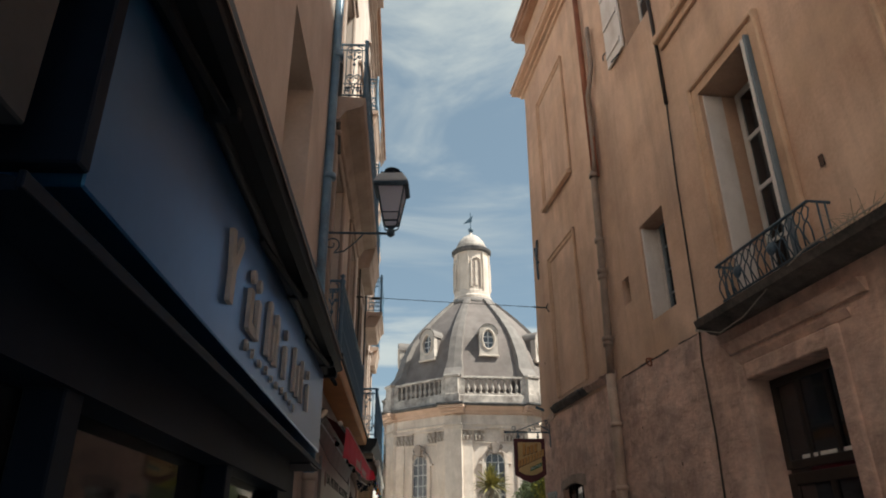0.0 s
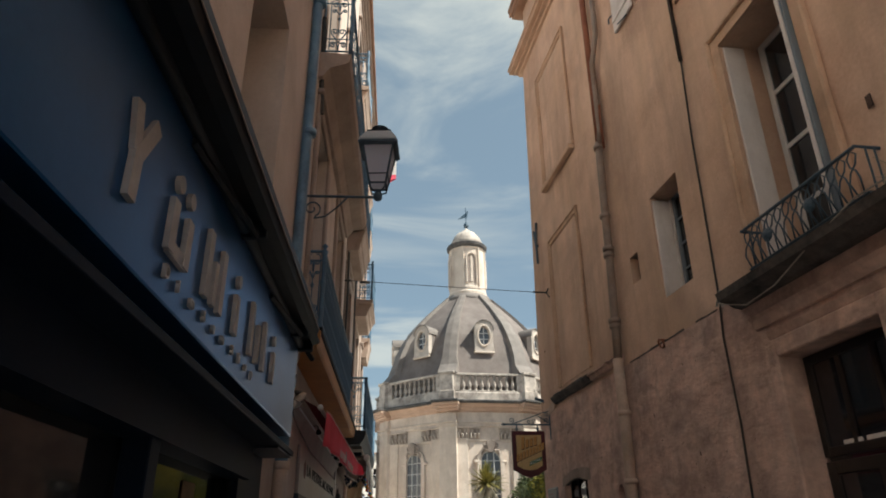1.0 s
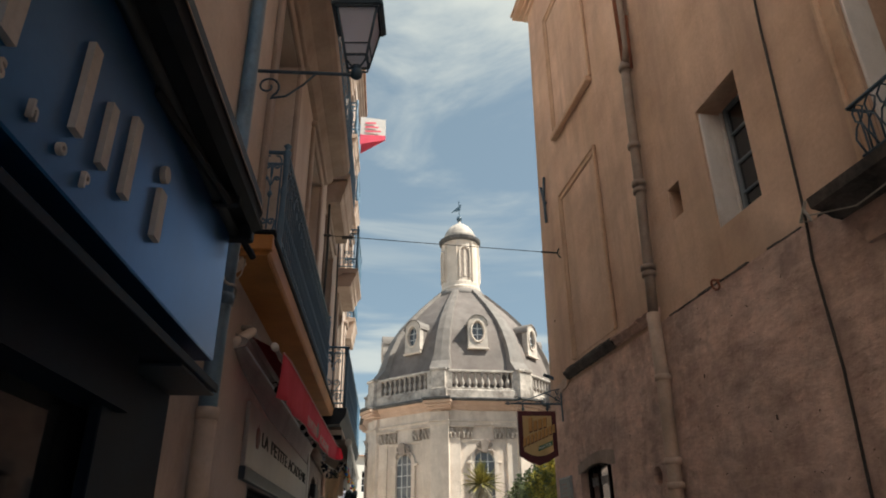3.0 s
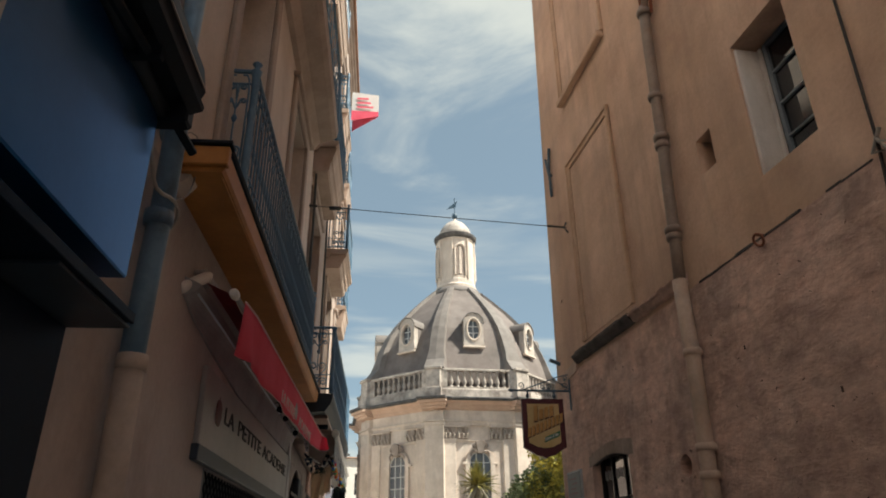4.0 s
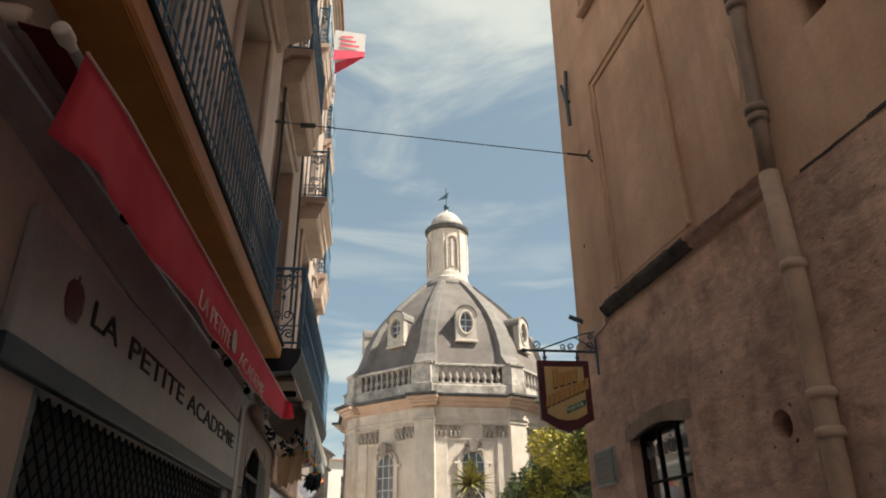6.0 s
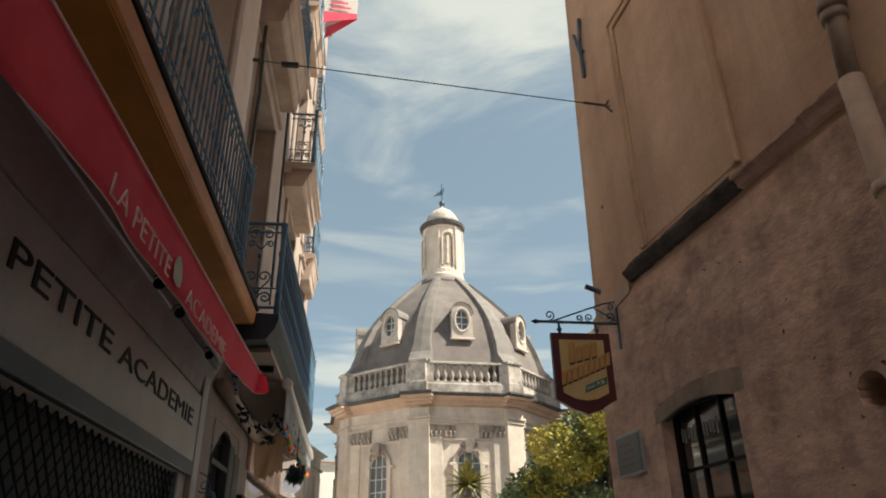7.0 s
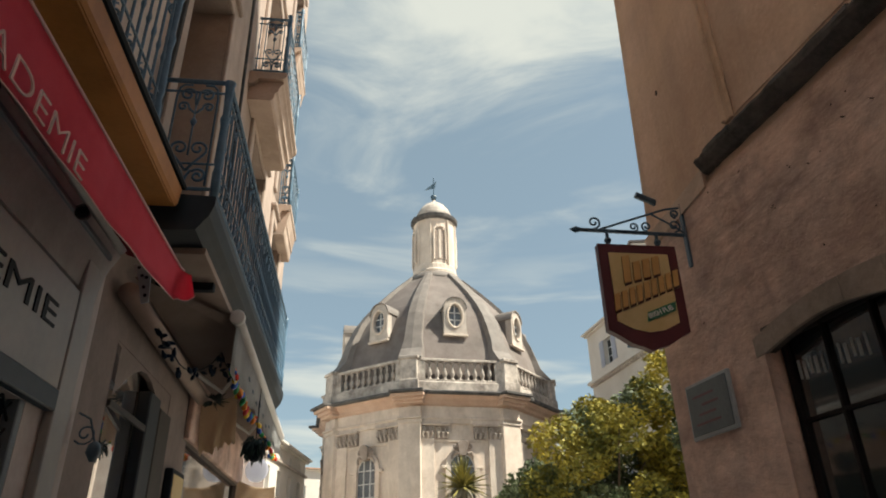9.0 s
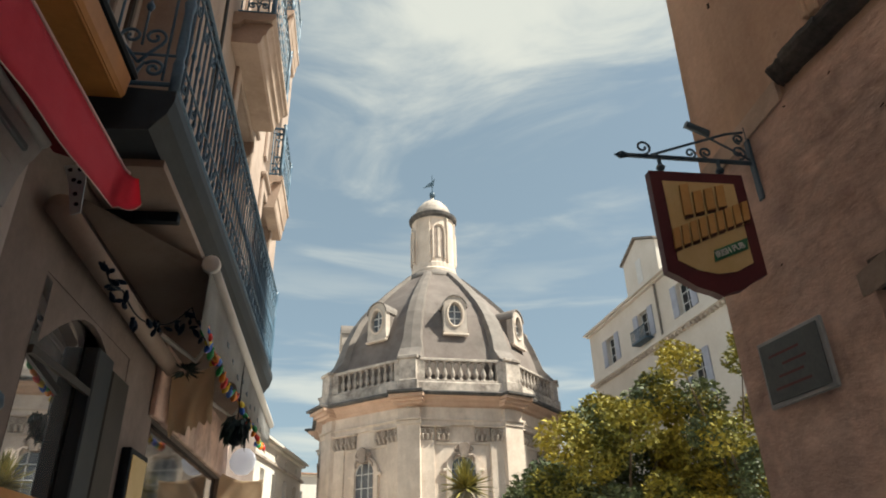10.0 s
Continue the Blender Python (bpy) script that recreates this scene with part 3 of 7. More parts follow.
OPEN_LO = [(-3.95, -2.68, 0.2, 3.67), (2.58, 3.72, 1.45, 3.2), (1.16, 1.44, 2.61, 2.89), (-10.5, -8.8, 0.2, 3.4)]


def solid_outside(openings):
    return lambda u, z: not any(a < u < b and c < z < d for a, b, c, d in openings)


bm = B()
wall_grid(bm, [-16, 4.61] + [v for o in OPEN_UP for v in o[:2]], [4.42, 12.7] + [v for o in OPEN_UP for v in o[2:]], solid_outside(OPEN_UP), -0.5, 0.0)
for v in bm.verts:
    if v.co.x > 4.5:
        v.co.x = 4.84 - 0.044 * (v.co.z - 4.42)
solid("wall_east", bm, M_OCHRE, "ochre plaster upper wall of an old town house, stained", "wall", kind="structure", at=MR)
bm = B()
wall_grid(bm, [-16, 4.86] + [v for o in OPEN_LO for v in o[:2]], [-0.4, 4.42] + [v for o in OPEN_LO for v in o[2:]], solid_outside(OPEN_LO), -0.5, 0.02)
solid("wall_east_base", bm, M_LOWER, "worn grey-brown stone render of the ground floor wall", "wall", kind="structure", at=MR)
# the seam between both, rough mortar edge
bm = B()
rs = random.Random(4)
u = -2.2
while u < 0.5:
    d = rs.uniform(0.12, 0.35)
    if rs.random() < 0.8:
        box(bm, u, min(u + d, 0.5), 0.0, 0.022 + rs.uniform(0.0, 0.01), 4.42 + rs.uniform(-0.012, 0.0), 4.432 + rs.uniform(-0.006, 0.01))
    u += d
solid("trim_seam", bm, M_LEDGE, "ragged mortar seam along the wall", "trim", kind="structure", at=MR)
# side and back of the house, roof
bm = B()
box(bm, -16, 4.45, -9, -0.505, -0.4, 12.68)
solid("wall_east_body", bm, M_OCHRE, "plain ochre body of the town house", "wall", kind="structure", at=MR @ pose(0, 0, 0))
bm = B()
box(bm, -16, 4.4, -8.8, -0.08, 12.95, 14.45)
solid("wall_attic", bm, M_OCHRE2, "pinkish attic wall above the cornice", "wall", kind="structure", at=MR)
bm = B()
for a, b, c, d in ((0.0, 0.06, 12.62, 12.72), (0.0, 0.14, 12.72, 12.8), (0.0, 0.24, 12.8, 12.9), (-0.1, 0.27, 12.9, 12.96)):
    box(bm, -16, 4.62 + b, -0.4, b, c, d, 0.01)
solid("cornice", bm, M_OCHRE2, "moulded plaster cornice under the attic", "cornice", kind="structure", at=MR)
bm = B()
box(bm, -16, 4.7, -8.9, 0.12, 14.45, 14.55, 0.01)
box(bm, -16, 4.76, -8.9, 0.18, 14.55, 14.68, 0.02)
prism(bm, [(-16, 0.2, 14.68), (4.76, 0.2, 14.68), (4.76, -4.5, 16.4), (-16, -4.5, 16.4)], (0, 0, 0.12))
solid("roof_east", bm, M_ROOF, "tiled roof and eaves of the ochre house", "roof", kind="structure", at=MR)

# blind panels: raised frames
for name, u0, u1, z0, z1 in (("trim_panel_lower", 2.02, 3.47, 4.72, 7.54), ("trim_panel_upper", 1.85, 3.45, 8.86, 11.5)):
    bm = B()
    for (a, b, c, d) in ((u0 - 0.1, u0, z0, z1 + 0.1), (u1, u1 + 0.1, z0, z1 + 0.1), (u0 - 0.0, u1 + 0.0, z1, z1 + 0.1)):
        box(bm, a, b, 0, 0.032, c, d, 0.01)
    for (a, b, c, d) in ((u0 - 0.1, u0 - 0.06, z0, z1 + 0.12), (u1 + 0.06, u1 + 0.1, z0, z1 + 0.12), (u0 - 0.1, u1 + 0.1, z1 + 0.08, z1 + 0.12)):
        box(bm, a, b, 0.0, 0.055, c, d, 0.008)
    if z0 > 6:
        box(bm, u0 - 0.08, u1 + 0.08, 0, 0.11, z0 - 0.1, z0, 0.015)
    solid(name, bm, M_OCHRE2, "raised plaster frame of a blind window", "wall panel", kind="structure", at=MR)
    bm = B()
    box(bm, u0 + 0.01, u1 - 0.01, 0.0, 0.008, z0 + 0.02, z1 - 0.01)
    solid(name + "_field", bm, M_OCHRE, "smooth ochre field of a blind window", "wall panel", kind="structure", at=MR)

# broken ledge
ledge = thing("ledge", "broken dark weathered stone ledge on the wall", "ledge", kind="structure", at=MR)
rs = random.Random(11)
u = 0.72
while u < 3.9:
    d = min(rs.uniform(0.3, 0.7), 3.9 - u)
    hgt = rs.uniform(0.1, 0.13) if u > 1.9 else rs.uniform(0.06, 0.1)
    bm = B()
    cuts = [u + (d - rs.uniform(0.002, 0.012)) * k / 5 for k in range(6)]
    rings = []
    for x in cuts:
        j1, j2 = rs.uniform(-0.005, 0.005), rs.uniform(-0.007, 0.004)
        prf = [(0.0, 4.49 + j1), (0.045, 4.5 + j1), (0.065 + 0.03 * (u > 1.9), 4.56 + j2), (0.11 + j2, 4.59 + j1), (0.105 + j1, 4.5 + hgt + j2), (0.0, 4.53 + hgt + j2)]
        rings.append([bm.verts.new((x, p, q)) for p, q in prf])
    for ra, rb in zip(rings, rings[1:]):
        for k in range(6):
            bm.faces.new((ra[k], ra[(k + 1) % 6], rb[(k + 1) % 6], rb[k]))
    bm.faces.new(rings[0])
    bm.faces.new(rings[-1][::-1])
    part("ledge_stone", bm, M_LEDGE if u > 1.95 or u < -0.6 else M_LOWER, ledge)
    u += d
bm = B()
prism(bm, [(3.92, 0.0, 4.40), (4.85, 0.0, 4.28), (4.85, 0.0, 4.42), (3.92, 0.0, 4.56)], (0, 0.035, 0))
solid("trim_mortar", bm, M_PIPEOCH, "pale patched mortar below the corner", "trim", kind="structure", at=MR)


def frame_bars(bm, u0, u1, z0, z1, w, t, cols, rows, bar=0.03):
    """A casement: outer frame and glazing bars, without glass."""
    for a, b, c, d in ((u0, u0 + t, z0, z1), (u1 - t, u1, z0, z1), (u0 + t, u1 - t, z0, z0 + t), (u0 + t, u1 - t, z1 - t, z1)):
        box(bm, a, b, w - 0.05, w, c, d, 0.006)
    for i in range(1, cols):
        x = u0 + (u1 - u0) * i / cols
        box(bm, x - bar / 2, x + bar / 2, w - 0.035, w - 0.004, z0 + t, z1 - t)
    for k in range(1, rows):
        z = z0 + (z1 - z0) * k / rows
        box(bm, u0 + t, u1 - t, w - 0.036, w - 0.006, z - bar / 2, z + bar / 2)


def pane(bm, u0, u1, z0, z1, w):
    box(bm, u0, u1, w - 0.012, w - 0.004, z0, z1)


def tall_window(name, u0, u1, z0, z1, label):
    """The tall window with moulded surround and splayed white inner shutters."""
    win = thing(name, label, "window", kind="structure", at=MR)
    bm = B()
    for a, b, c, d in ((u1, u1 + 0.17, z0, z1 + 0.17), (u0 - 0.17, u0, z0, z1 + 0.17), (u0, u1, z1, z1 + 0.17)):
        box(bm, a, b, 0, 0.035, c, d, 0.008)
    for a, b, c, d in ((u1 + 0.13, u1 + 0.19, z0, z1 + 0.19), (u0 - 0.19, u0 - 0.13, z0, z1 + 0.19), (u0 - 0.13, u1 + 0.13, z1 + 0.13, z1 + 0.19)):
        box(bm, a, b, 0.0, 0.075, c, d, 0.015)
    part("surround", bm, M_OCHRE2, win, "chipped pinkish moulded surround")
    bm = B()
    box(bm, u1 - 0.028, u1 - 0.002, -0.27, -0.02, z0, z1 - 0.02, 0.004)
    part("shutter", bm, M_SHUT, win, "open white folding shutter")
    bm = B()
    box(bm, u0 + 0.002, u0 + 0.035, -0.3, 0.09, z0, z1 - 0.02, 0.004)
    part("shutter", bm, M_BLIND, win, "grey-blue outer shutter leaf")
    bm = B()
    box(bm, u0 + 0.037, u0 + 0.085, 0.0, 0.095, z0, z1 - 0.05, 0.004)
    part("shutter_edge", bm, M_SHUT, win, "white shutter edge")
    bm = B()
    frame_bars(bm, u0 + 0.04, (u0 + u1) / 2 - 0.01, z0, z1, -0.44, 0.08, 1, 4, 0.05)
    frame_bars(bm, (u0 + u1) / 2 + 0.01, u1 - 0.03, z0, z1, -0.44, 0.08, 1, 4, 0.05)
    part("casement", bm, M_FRAMEW, win)
    bm = B()
    pane(bm, u0 + 0.06, u1 - 0.05, z0 + 0.05, z1 - 0.05, -0.46)
    part("pane", bm, M_GLASS, win)
    bm = B()
    box(bm, u0 - 0.2, u1 + 0.2, -0.9, -0.5, z0 - 0.3, z1 + 0.3)
    part("room_back", bm, M_DARKWOOD, win, "dim interior behind the glass")
    return win


tall_window("window_1", -3.9, -2.78, 4.52, 7.25, "tall deep window with open white shutters above a stone balcony")
tall_window("window_2", -6.75, -5.6, 4.52, 7.25, "tall window with moulded plaster surround")
tall_window("window_3", -3.9, -2.78, 8.8, 11.3, "upper window with moulded surround")

# small casement window
win = thing("window_4", "small plain window with half-open whitish shutter", "window", kind="structure", at=MR)
bm = B()
box(bm, -0.72, -0.685, -0.3, -0.02, 4.97, 6.36, 0.004)
box(bm, -0.77, -0.73, -0.27, -0.24, 4.97, 6.36, 0.004)
part("shutter", bm, M_SHUT, win, "folded flaking white shutter")
bm = B()
frame_bars(bm, -1.41, -0.78, 4.97, 6.38, -0.26, 0.045, 1, 4, 0.02)
part("casement", bm, M_BLIND, win, "grey-blue casement")
bm = B()
pane(bm, -1.4, -0.7, 4.96, 6.39, -0.29)
part("pane", bm, M_GLASS, win)
# vent opening backs
bm = B()
box(bm, -0.2, 0.22, -0.55, -0.42, 5.4, 5.9)
solid("window_5", bm, M_DARKWOOD, "small dark square vent opening", "vent", kind="structure", at=MR)
win = thing("window_6", "upper window with a white shutter folded back", "window", kind="structure", at=MR)
bm = B()
box(bm, -1.08, -0.46, 0.02, 0.055, 9.47, 11.15, 0.006)
for z in (9.65, 10.25, 10.9):
    box(bm, -1.02, -0.48, 0.055, 0.075, z, z + 0.09, 0.004)
part("shutter", bm, M_SHUT, win, "white wooden shutter")
bm = B()
tube(bm, [(-0.46, 0.05, 9.85), (-0.36, 0.07, 9.85), (-0.36, 0.07, 9.75)], 0.012)
part("hinge", bm, M_IRON, win)
bm = B()
tube(bm, [(-0.9, 0.04, 9.46), (-0.7, 0.1, 9.44)], 0.012)
part("hinge", bm, M_IRON, win)
bm = B()
frame_bars(bm, -1.94, -1.11, 9.46, 11.19, -0.3, 0.06, 2, 4)
part("casement", bm, M_FRAMEW, win)
bm = B()
pane(bm, -1.93, -1.12, 9.47, 11.18, -0.32)
part("pane", bm, M_GLASS, win)
bm = B()
box(bm, -4.2, -2.12, 0, 0.05, 8.5, 8.62, 0.01)
box(bm, -4.25, -2.07, 0, 0.12, 8.62, 8.74, 0.02)
solid("sill", bm, M_OCHRE2, "moulded sill course under the upper windows", "sill", kind="structure", at=MR)

# balcony slab and its mouldings above the door
bm = B()
prism(bm, [(-16, 0.0, 4.27), (-16, 0.1, 4.285), (-16, 0.18, 4.33), (-16, 0.27, 4.35), (-16, 0.29, 4.43), (-16, 0.0, 4.46)], (13.75, 0, 0))
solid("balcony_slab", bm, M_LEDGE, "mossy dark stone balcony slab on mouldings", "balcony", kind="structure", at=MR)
bm = B()
prism(bm, [(-4.55, 0.0, 3.98), (-4.55, 0.05, 3.99), (-4.55, 0.09, 4.07), (-4.55, 0.12, 4.1), (-4.55, 0.0, 4.12)], (2.1, 0, 0))
prism(bm, [(-4.3, 0.0, 3.84), (-4.3, 0.03, 3.85), (-4.3, 0.06, 3.92), (-4.3, 0.0, 3.94)], (1.7, 0, 0))
for a, b, c, d in ((-2.68, -2.54, 0.3, 3.84), (-4.13, -3.95, 0.3, 3.84), (-3.95, -2.68, 3.67, 3.84)):
    box(bm, a, b, 0.0, 0.05, c, d, 0.012)
solid("trim_doorway", bm, M_LOWER, "moulded stone surround and cornice of the doorway", "door surround", kind="structure", at=MR)
door = thing("door_1", "dark wooden shop door with panes and a fanlight", "door", kind="structure", at=MR)
bm = B()
frame_bars(bm, -3.94, -2.69, 0.3, 2.72, -0.2, 0.11, 2, 3, 0.07)
frame_bars(bm, -3.94, -2.69, 2.76, 3.66, -0.2, 0.08, 3, 1, 0.05)
part("door_frame", bm, M_DARKWOOD, door)
bm = B()
pane(bm, -3.9, -2.72, 0.4, 3.62, -0.22)
part("pane", bm, M_GLASS, door)
for i in range(3):
    bm = B()
    box(bm, -3.72 + 0.27 * i, -3.5 + 0.27 * i, -0.215, -0.205, 2.84, 2.875)
    part("sticker_strip", bm, M_WHITET, door, "pale strip on the glass")

# window railing
rail = thing("balcony_railing", "low wrought iron window railing with looped scrolls", "railing", at=MR @ Matrix.Translation((0, 0, 0)))
bm = B()
tube(bm, [(-2.78, 0.0, 4.9), (-2.78, 0.22, 4.9), (-4.36, 0.22, 4.9), (-4.36, 0.0, 4.9)], 0.016)
part("top_rail", bm, M_IRON, rail)
bm = B()
tube(bm, [(-2.78, 0.02, 4.5), (-2.78, 0.2, 4.5), (-4.36, 0.2, 4.5), (-4.36, 0.02, 4.5)], 0.013)
part("bottom_rail", bm, M_IRON, rail)
bm = B()
ex, ez = (1, 0, 0), (0, 0, 1)
tube(bm, [(-0.03, 0, 0.0), (-0.055, 0.025, 0.12), (-0.03, 0.02, 0.2), (0.03, 0.01, 0.26), (0.05, 0, 0.34), (0.0, 0, 0.39), (-0.05, 0, 0.34), (-0.03, 0.01, 0.26), (0.03, 0.02, 0.2), (0.055, 0.025, 0.12), (0.03, 0, 0.0)], 0.008, 5)
loop_me = mesh_of(bm, "loop_bar", M_IRON, True)
for i in range(13):
    again("loop_bar", loop_me, rail, Matrix.Translation((-2.85 - 0.12 * i, 0.21, 4.505)))
for x in (-3.15, -3.75):
    bm = B()
    lathe(bm, [(0.02, -0.02), (0.06, 0.0), (0.07, 0.02), (0.03, 0.035)], 8, pose(x, 0.235, 4.7, 90, 0, 0))
    part("rosette", bm, M_IRON, rail)
for x in (-2.78, -4.36):
    for i in range(2):
        bm = B()
        tube(bm, [(x, 0.05 + 0.08 * i, 4.5), (x, 0.05 + 0.08 * i, 4.9)], 0.009)
        part("side_bar", bm, M_IRON, rail)

# pub window in its arched stone opening
win = thing("window_7", "arched pub window with dark red frame in a stone surround", "window", kind="structure", at=MR)
bm = B()
arc = [(2.58 + 1.14 * i / 12, 3.04 + 0.085 * math.sin(math.pi * i / 12)) for i in range(13)]
prism(bm, [(u, -0.06, z) for u, z in arc] + [(3.72, -0.06, 3.2), (2.58, -0.06, 3.2)], (0, 0.075, 0))
part("arch_soffit", bm, M_LEDGE, win, "worn grey stone arch")
us = [2.44, 2.7, 3.0, 3.32, 3.6, 3.8]


def arc_in(u):
    return 3.03 + 0.085 * math.sin(math.pi * min(1, max(0, (u - 2.58) / 1.14)))


def arc_out(u):
    return 3.26 - 0.11 * ((u - 3.0) / 0.8) ** 2


for i, (a, b) in enumerate(zip(us, us[1:])):
    bm = B()
    cut = [a + 0.0015 + (b - a - 0.003) * k / 4 for k in range(5)]
    prism(bm, [(x, 0.0, arc_in(x)) for x in cut] + [(x, 0.0, arc_out(x)) for x in cut[::-1]], (0, 0.025 + 0.002 * (i % 3), 0))
    part("arch_stone", bm, M_ARCH, win)
for s in (0, 1):
    bm = B()
    a, b = (3.72, 3.9) if s else (2.4, 2.58)
    box(bm, a, b, 0.0, 0.025, 0.6, 3.02 if s else 3.04, 0.004)
    part("jamb", bm, M_LOWER, win, "rendered jamb band")
bm = B()
frame_bars(bm, 2.6, 3.7, 1.47, 3.16, -0.085, 0.05, 3, 3, 0.022)
part("casement", bm, M_WINRED, win, "dark red glazing bars")
bm = B()
pane(bm, 2.62, 3.68, 1.48, 3.17, -0.11)
part("pane", bm, M_GLASSD, win)
for i in range(2):
    for k in range(5):
        bm = B()
        x0 = 3.06 + 0.34 * i + 0.05 * k
        box(bm, x0, x0 + 0.016 + 0.008 * (k % 2), -0.1135, -0.108, 2.83 + 0.012 * (k % 3), 2.96 - 0.015 * (k % 2))
        part("window_decal", bm, M_LETTER, win, "greyish decal bar on the glass")
bm = B()
box(bm, 2.4, 3.9, -0.9, -0.505, 1.3, 3.3)
part("room_back", bm, M_DARKWOOD, win, "dim pub interior")

# plaque
plq = thing("wall_plaque", "grey slate menu plaque in a pale frame", "plaque", at=MR)
bm = B()
box(bm, 4.1, 4.64, 0.02, 0.045, 2.65, 3.05, 0.004)
part("frame", bm, M_PALEGREY, plq, "pale grey frame")
bm = B()
box(bm, 4.125, 4.615, 0.046, 0.052, 2.675, 3.025)
part("panel", bm, M_PLAQUE, plq)
for k in range(4):
    bm = B()
    box(bm, 4.25 + 0.04 * (k % 2), 4.55 - 0.05 * (k % 3), 0.0525, 0.054, 2.74 + 0.065 * k, 2.755 + 0.065 * k)
    part("line_of_text", bm, M_MAROON, plq)

# round vent
bm = B()
ring, sq = [], []
for j in range(16):
    a = 2 * math.pi * j / 16 + math.pi / 16
    ring.append((1.3 + 0.115 * math.cos(a), 0.0215, 2.75 + 0.115 * math.sin(a)))
    k = 1 / max(abs(math.cos(a)), abs(math.sin(a)))
    sq.append((1.3 + 0.145 * k * math.cos(a), 0.0215, 2.75 + 0.145 * k * math.sin(a)))
rv, sv = [bm.verts.new(p) for p in ring], [bm.verts.new(p) for p in sq]
bv = [bm.verts.new((p[0], -0.3, p[2])) for p in ring]
for j in range(16):
    k = (j + 1) % 16
    bm.faces.new((rv[j], rv[k], sv[k], sv[j]))
    bm.faces.new((rv[j], bv[j], bv[k], rv[k]))
bm.faces.new(bv)
solid("vent_hole", bm, M_LOWER, "round vent hole in the stone wall", "vent", kind="structure", at=MR)

# downpipes on the ochre wall
pipe = thing("downpipe", "old zinc downpipe with a red-brown upper length", "downpipe", at=MR)
bm = B()
tube(bm, [(0.5, 0.09, 12.6), (0.5, 0.09, 7.95)], 0.055, 10)
part("upper_pipe", bm, M_RUST, pipe, "red-brown cast pipe", True)
bm = B()
tube(bm, [(0.12, 0.08, 10.9), (0.14, 0.08, 10.0), (0.38, 0.1, 9.55), (0.4, 0.1, 8.25), (0.5, 0.1, 7.95)], 0.045, 10)
part("side_pipe", bm, M_ZINC, pipe, "thinner zinc branch", True)
bm = B()
tube(bm, [(0.5, 0.1, 8.05), (0.53, 0.1, 7.6), (0.6, 0.1, 6.1), (0.68, 0.1, 5.0), (0.72, 0.1, 4.5)], 0.062, 12)
part("middle_pipe", bm, M_ZINC, pipe, smooth=True)
bm = B()
tube(bm, [(0.71, 0.11, 4.52), (0.7, 0.11, 3.7), (0.74, 0.11, 2.9), (0.8, 0.11, 1.6), (0.82, 0.11, 0.3)], 0.075, 12)
part("lower_pipe", bm, M_PIPEOCH, pipe, "pipe overpainted in ochre", True)
for u, z, r in ((0.5, 7.95, 0.085), (0.575, 6.75, 0.08), (0.595, 6.2, 0.085), (0.603, 6.1, 0.08), (0.675, 5.08, 0.088), (0.68, 5.0, 0.08), (0.7, 3.75, 0.09), (0.742, 2.85, 0.093), (0.753, 2.6, 0.09)):
    bm = B()
    lathe(bm, [(r, -0.035), (r * 1.06, 0), (r, 0.035)], 12, Matrix.Translation((u, 0.105, z)))
    part("clamp", bm, M_ZINC if z > 4.6 else M_PIPEOCH, pipe, smooth=True)
bm = B()
tube(bm, [(0.88, 0.06, 2.9), (0.94, 0.06, 2.3), (0.97, 0.06, 1.2)], 0.025, 8)
part("side_conduit", bm, M_PIPEOCH, pipe)
bm = B()
tube(bm, [(0.42, 0.05, 7.9), (0.2, 0.16, 8.25), (0.1, 0.2, 8.5)], 0.02, 6)
part("bracket", bm, M_RUST, pipe)
# thin black conduit
cond = thing("conduit", "thin dark cable conduit running down the wall", "conduit", at=MR)
bm = B()
tube(bm, [(-1.98, 0.03, 10.4), (-2.02, 0.03, 8.9), (-2.03, 0.03, 7.65)], 0.027, 8)
part("pipe", bm, M_DARKWOOD, cond, "short dark pipe", True)
bm = B()
tube(bm, [(-2.03, 0.025, 7.7), (-1.95, 0.025, 6.5), (-1.92, 0.025, 5.2), (-1.9, 0.025, 4.5), (-1.88, 0.045, 4.1), (-1.91, 0.045, 3.2), (-1.86, 0.045, 2.2), (-1.88, 0.045, 0.5)], 0.012, 6)
part("cable", bm, M_DARKWOOD, cond)
bm = B()
tube(bm, [(-1.9, 0.03, 4.52), (-2.1, 0.16, 4.38), (-2.6, 0.2, 4.2), (-3.1, 0.22, 4.22), (-3.6, 0.24, 4.35), (-4.3, 0.31, 4.46), (-5.2, 0.31, 4.45)], 0.007, 5)
part("loose_cable", bm, M_LCABLE, cond, "pale loose cable")
bm = B()
tube(bm, [(-1.95, 0.03, 4.6), (-1.85, 0.04, 4.45), (-1.98, 0.05, 4.4), (-1.9, 0.03, 4.55)], 0.014, 6)
part("clip", bm, M_LCABLE, cond)
# iron ring, anchors, stub pipe
bm = B()
tube(bm, spiral((-0.54, 0.06, 4.40), 0.055, 0.055, 0, 1.0, (1, 0, 0), (0, 0.4, 0.9), 16), 0.012, 6)
tube(bm, [(-0.54, 0.0, 4.45), (-0.54, 0.07, 4.45)], 0.014)
solid("wall_ring", bm, M_RUST, "rusty iron ring fixed in the wall", "ring", at=MR)
bm = B()
tube(bm, [(4.24, 0.03, 8.42), (4.27, 0.05, 8.0), (4.3, 0.03, 7.5)], 0.025, 6)
tube(bm, [(4.29, 0.04, 7.85), (4.42, 0.04, 8.3)], 0.022, 6)
tube(bm, [(4.28, -0.02, 7.9), (4.28, 0.06, 7.9)], 0.03, 6)
solid("wall_anchor", bm, M_IRON, "forged iron wall anchor in a Y shape", "wall anchor", at=MR)
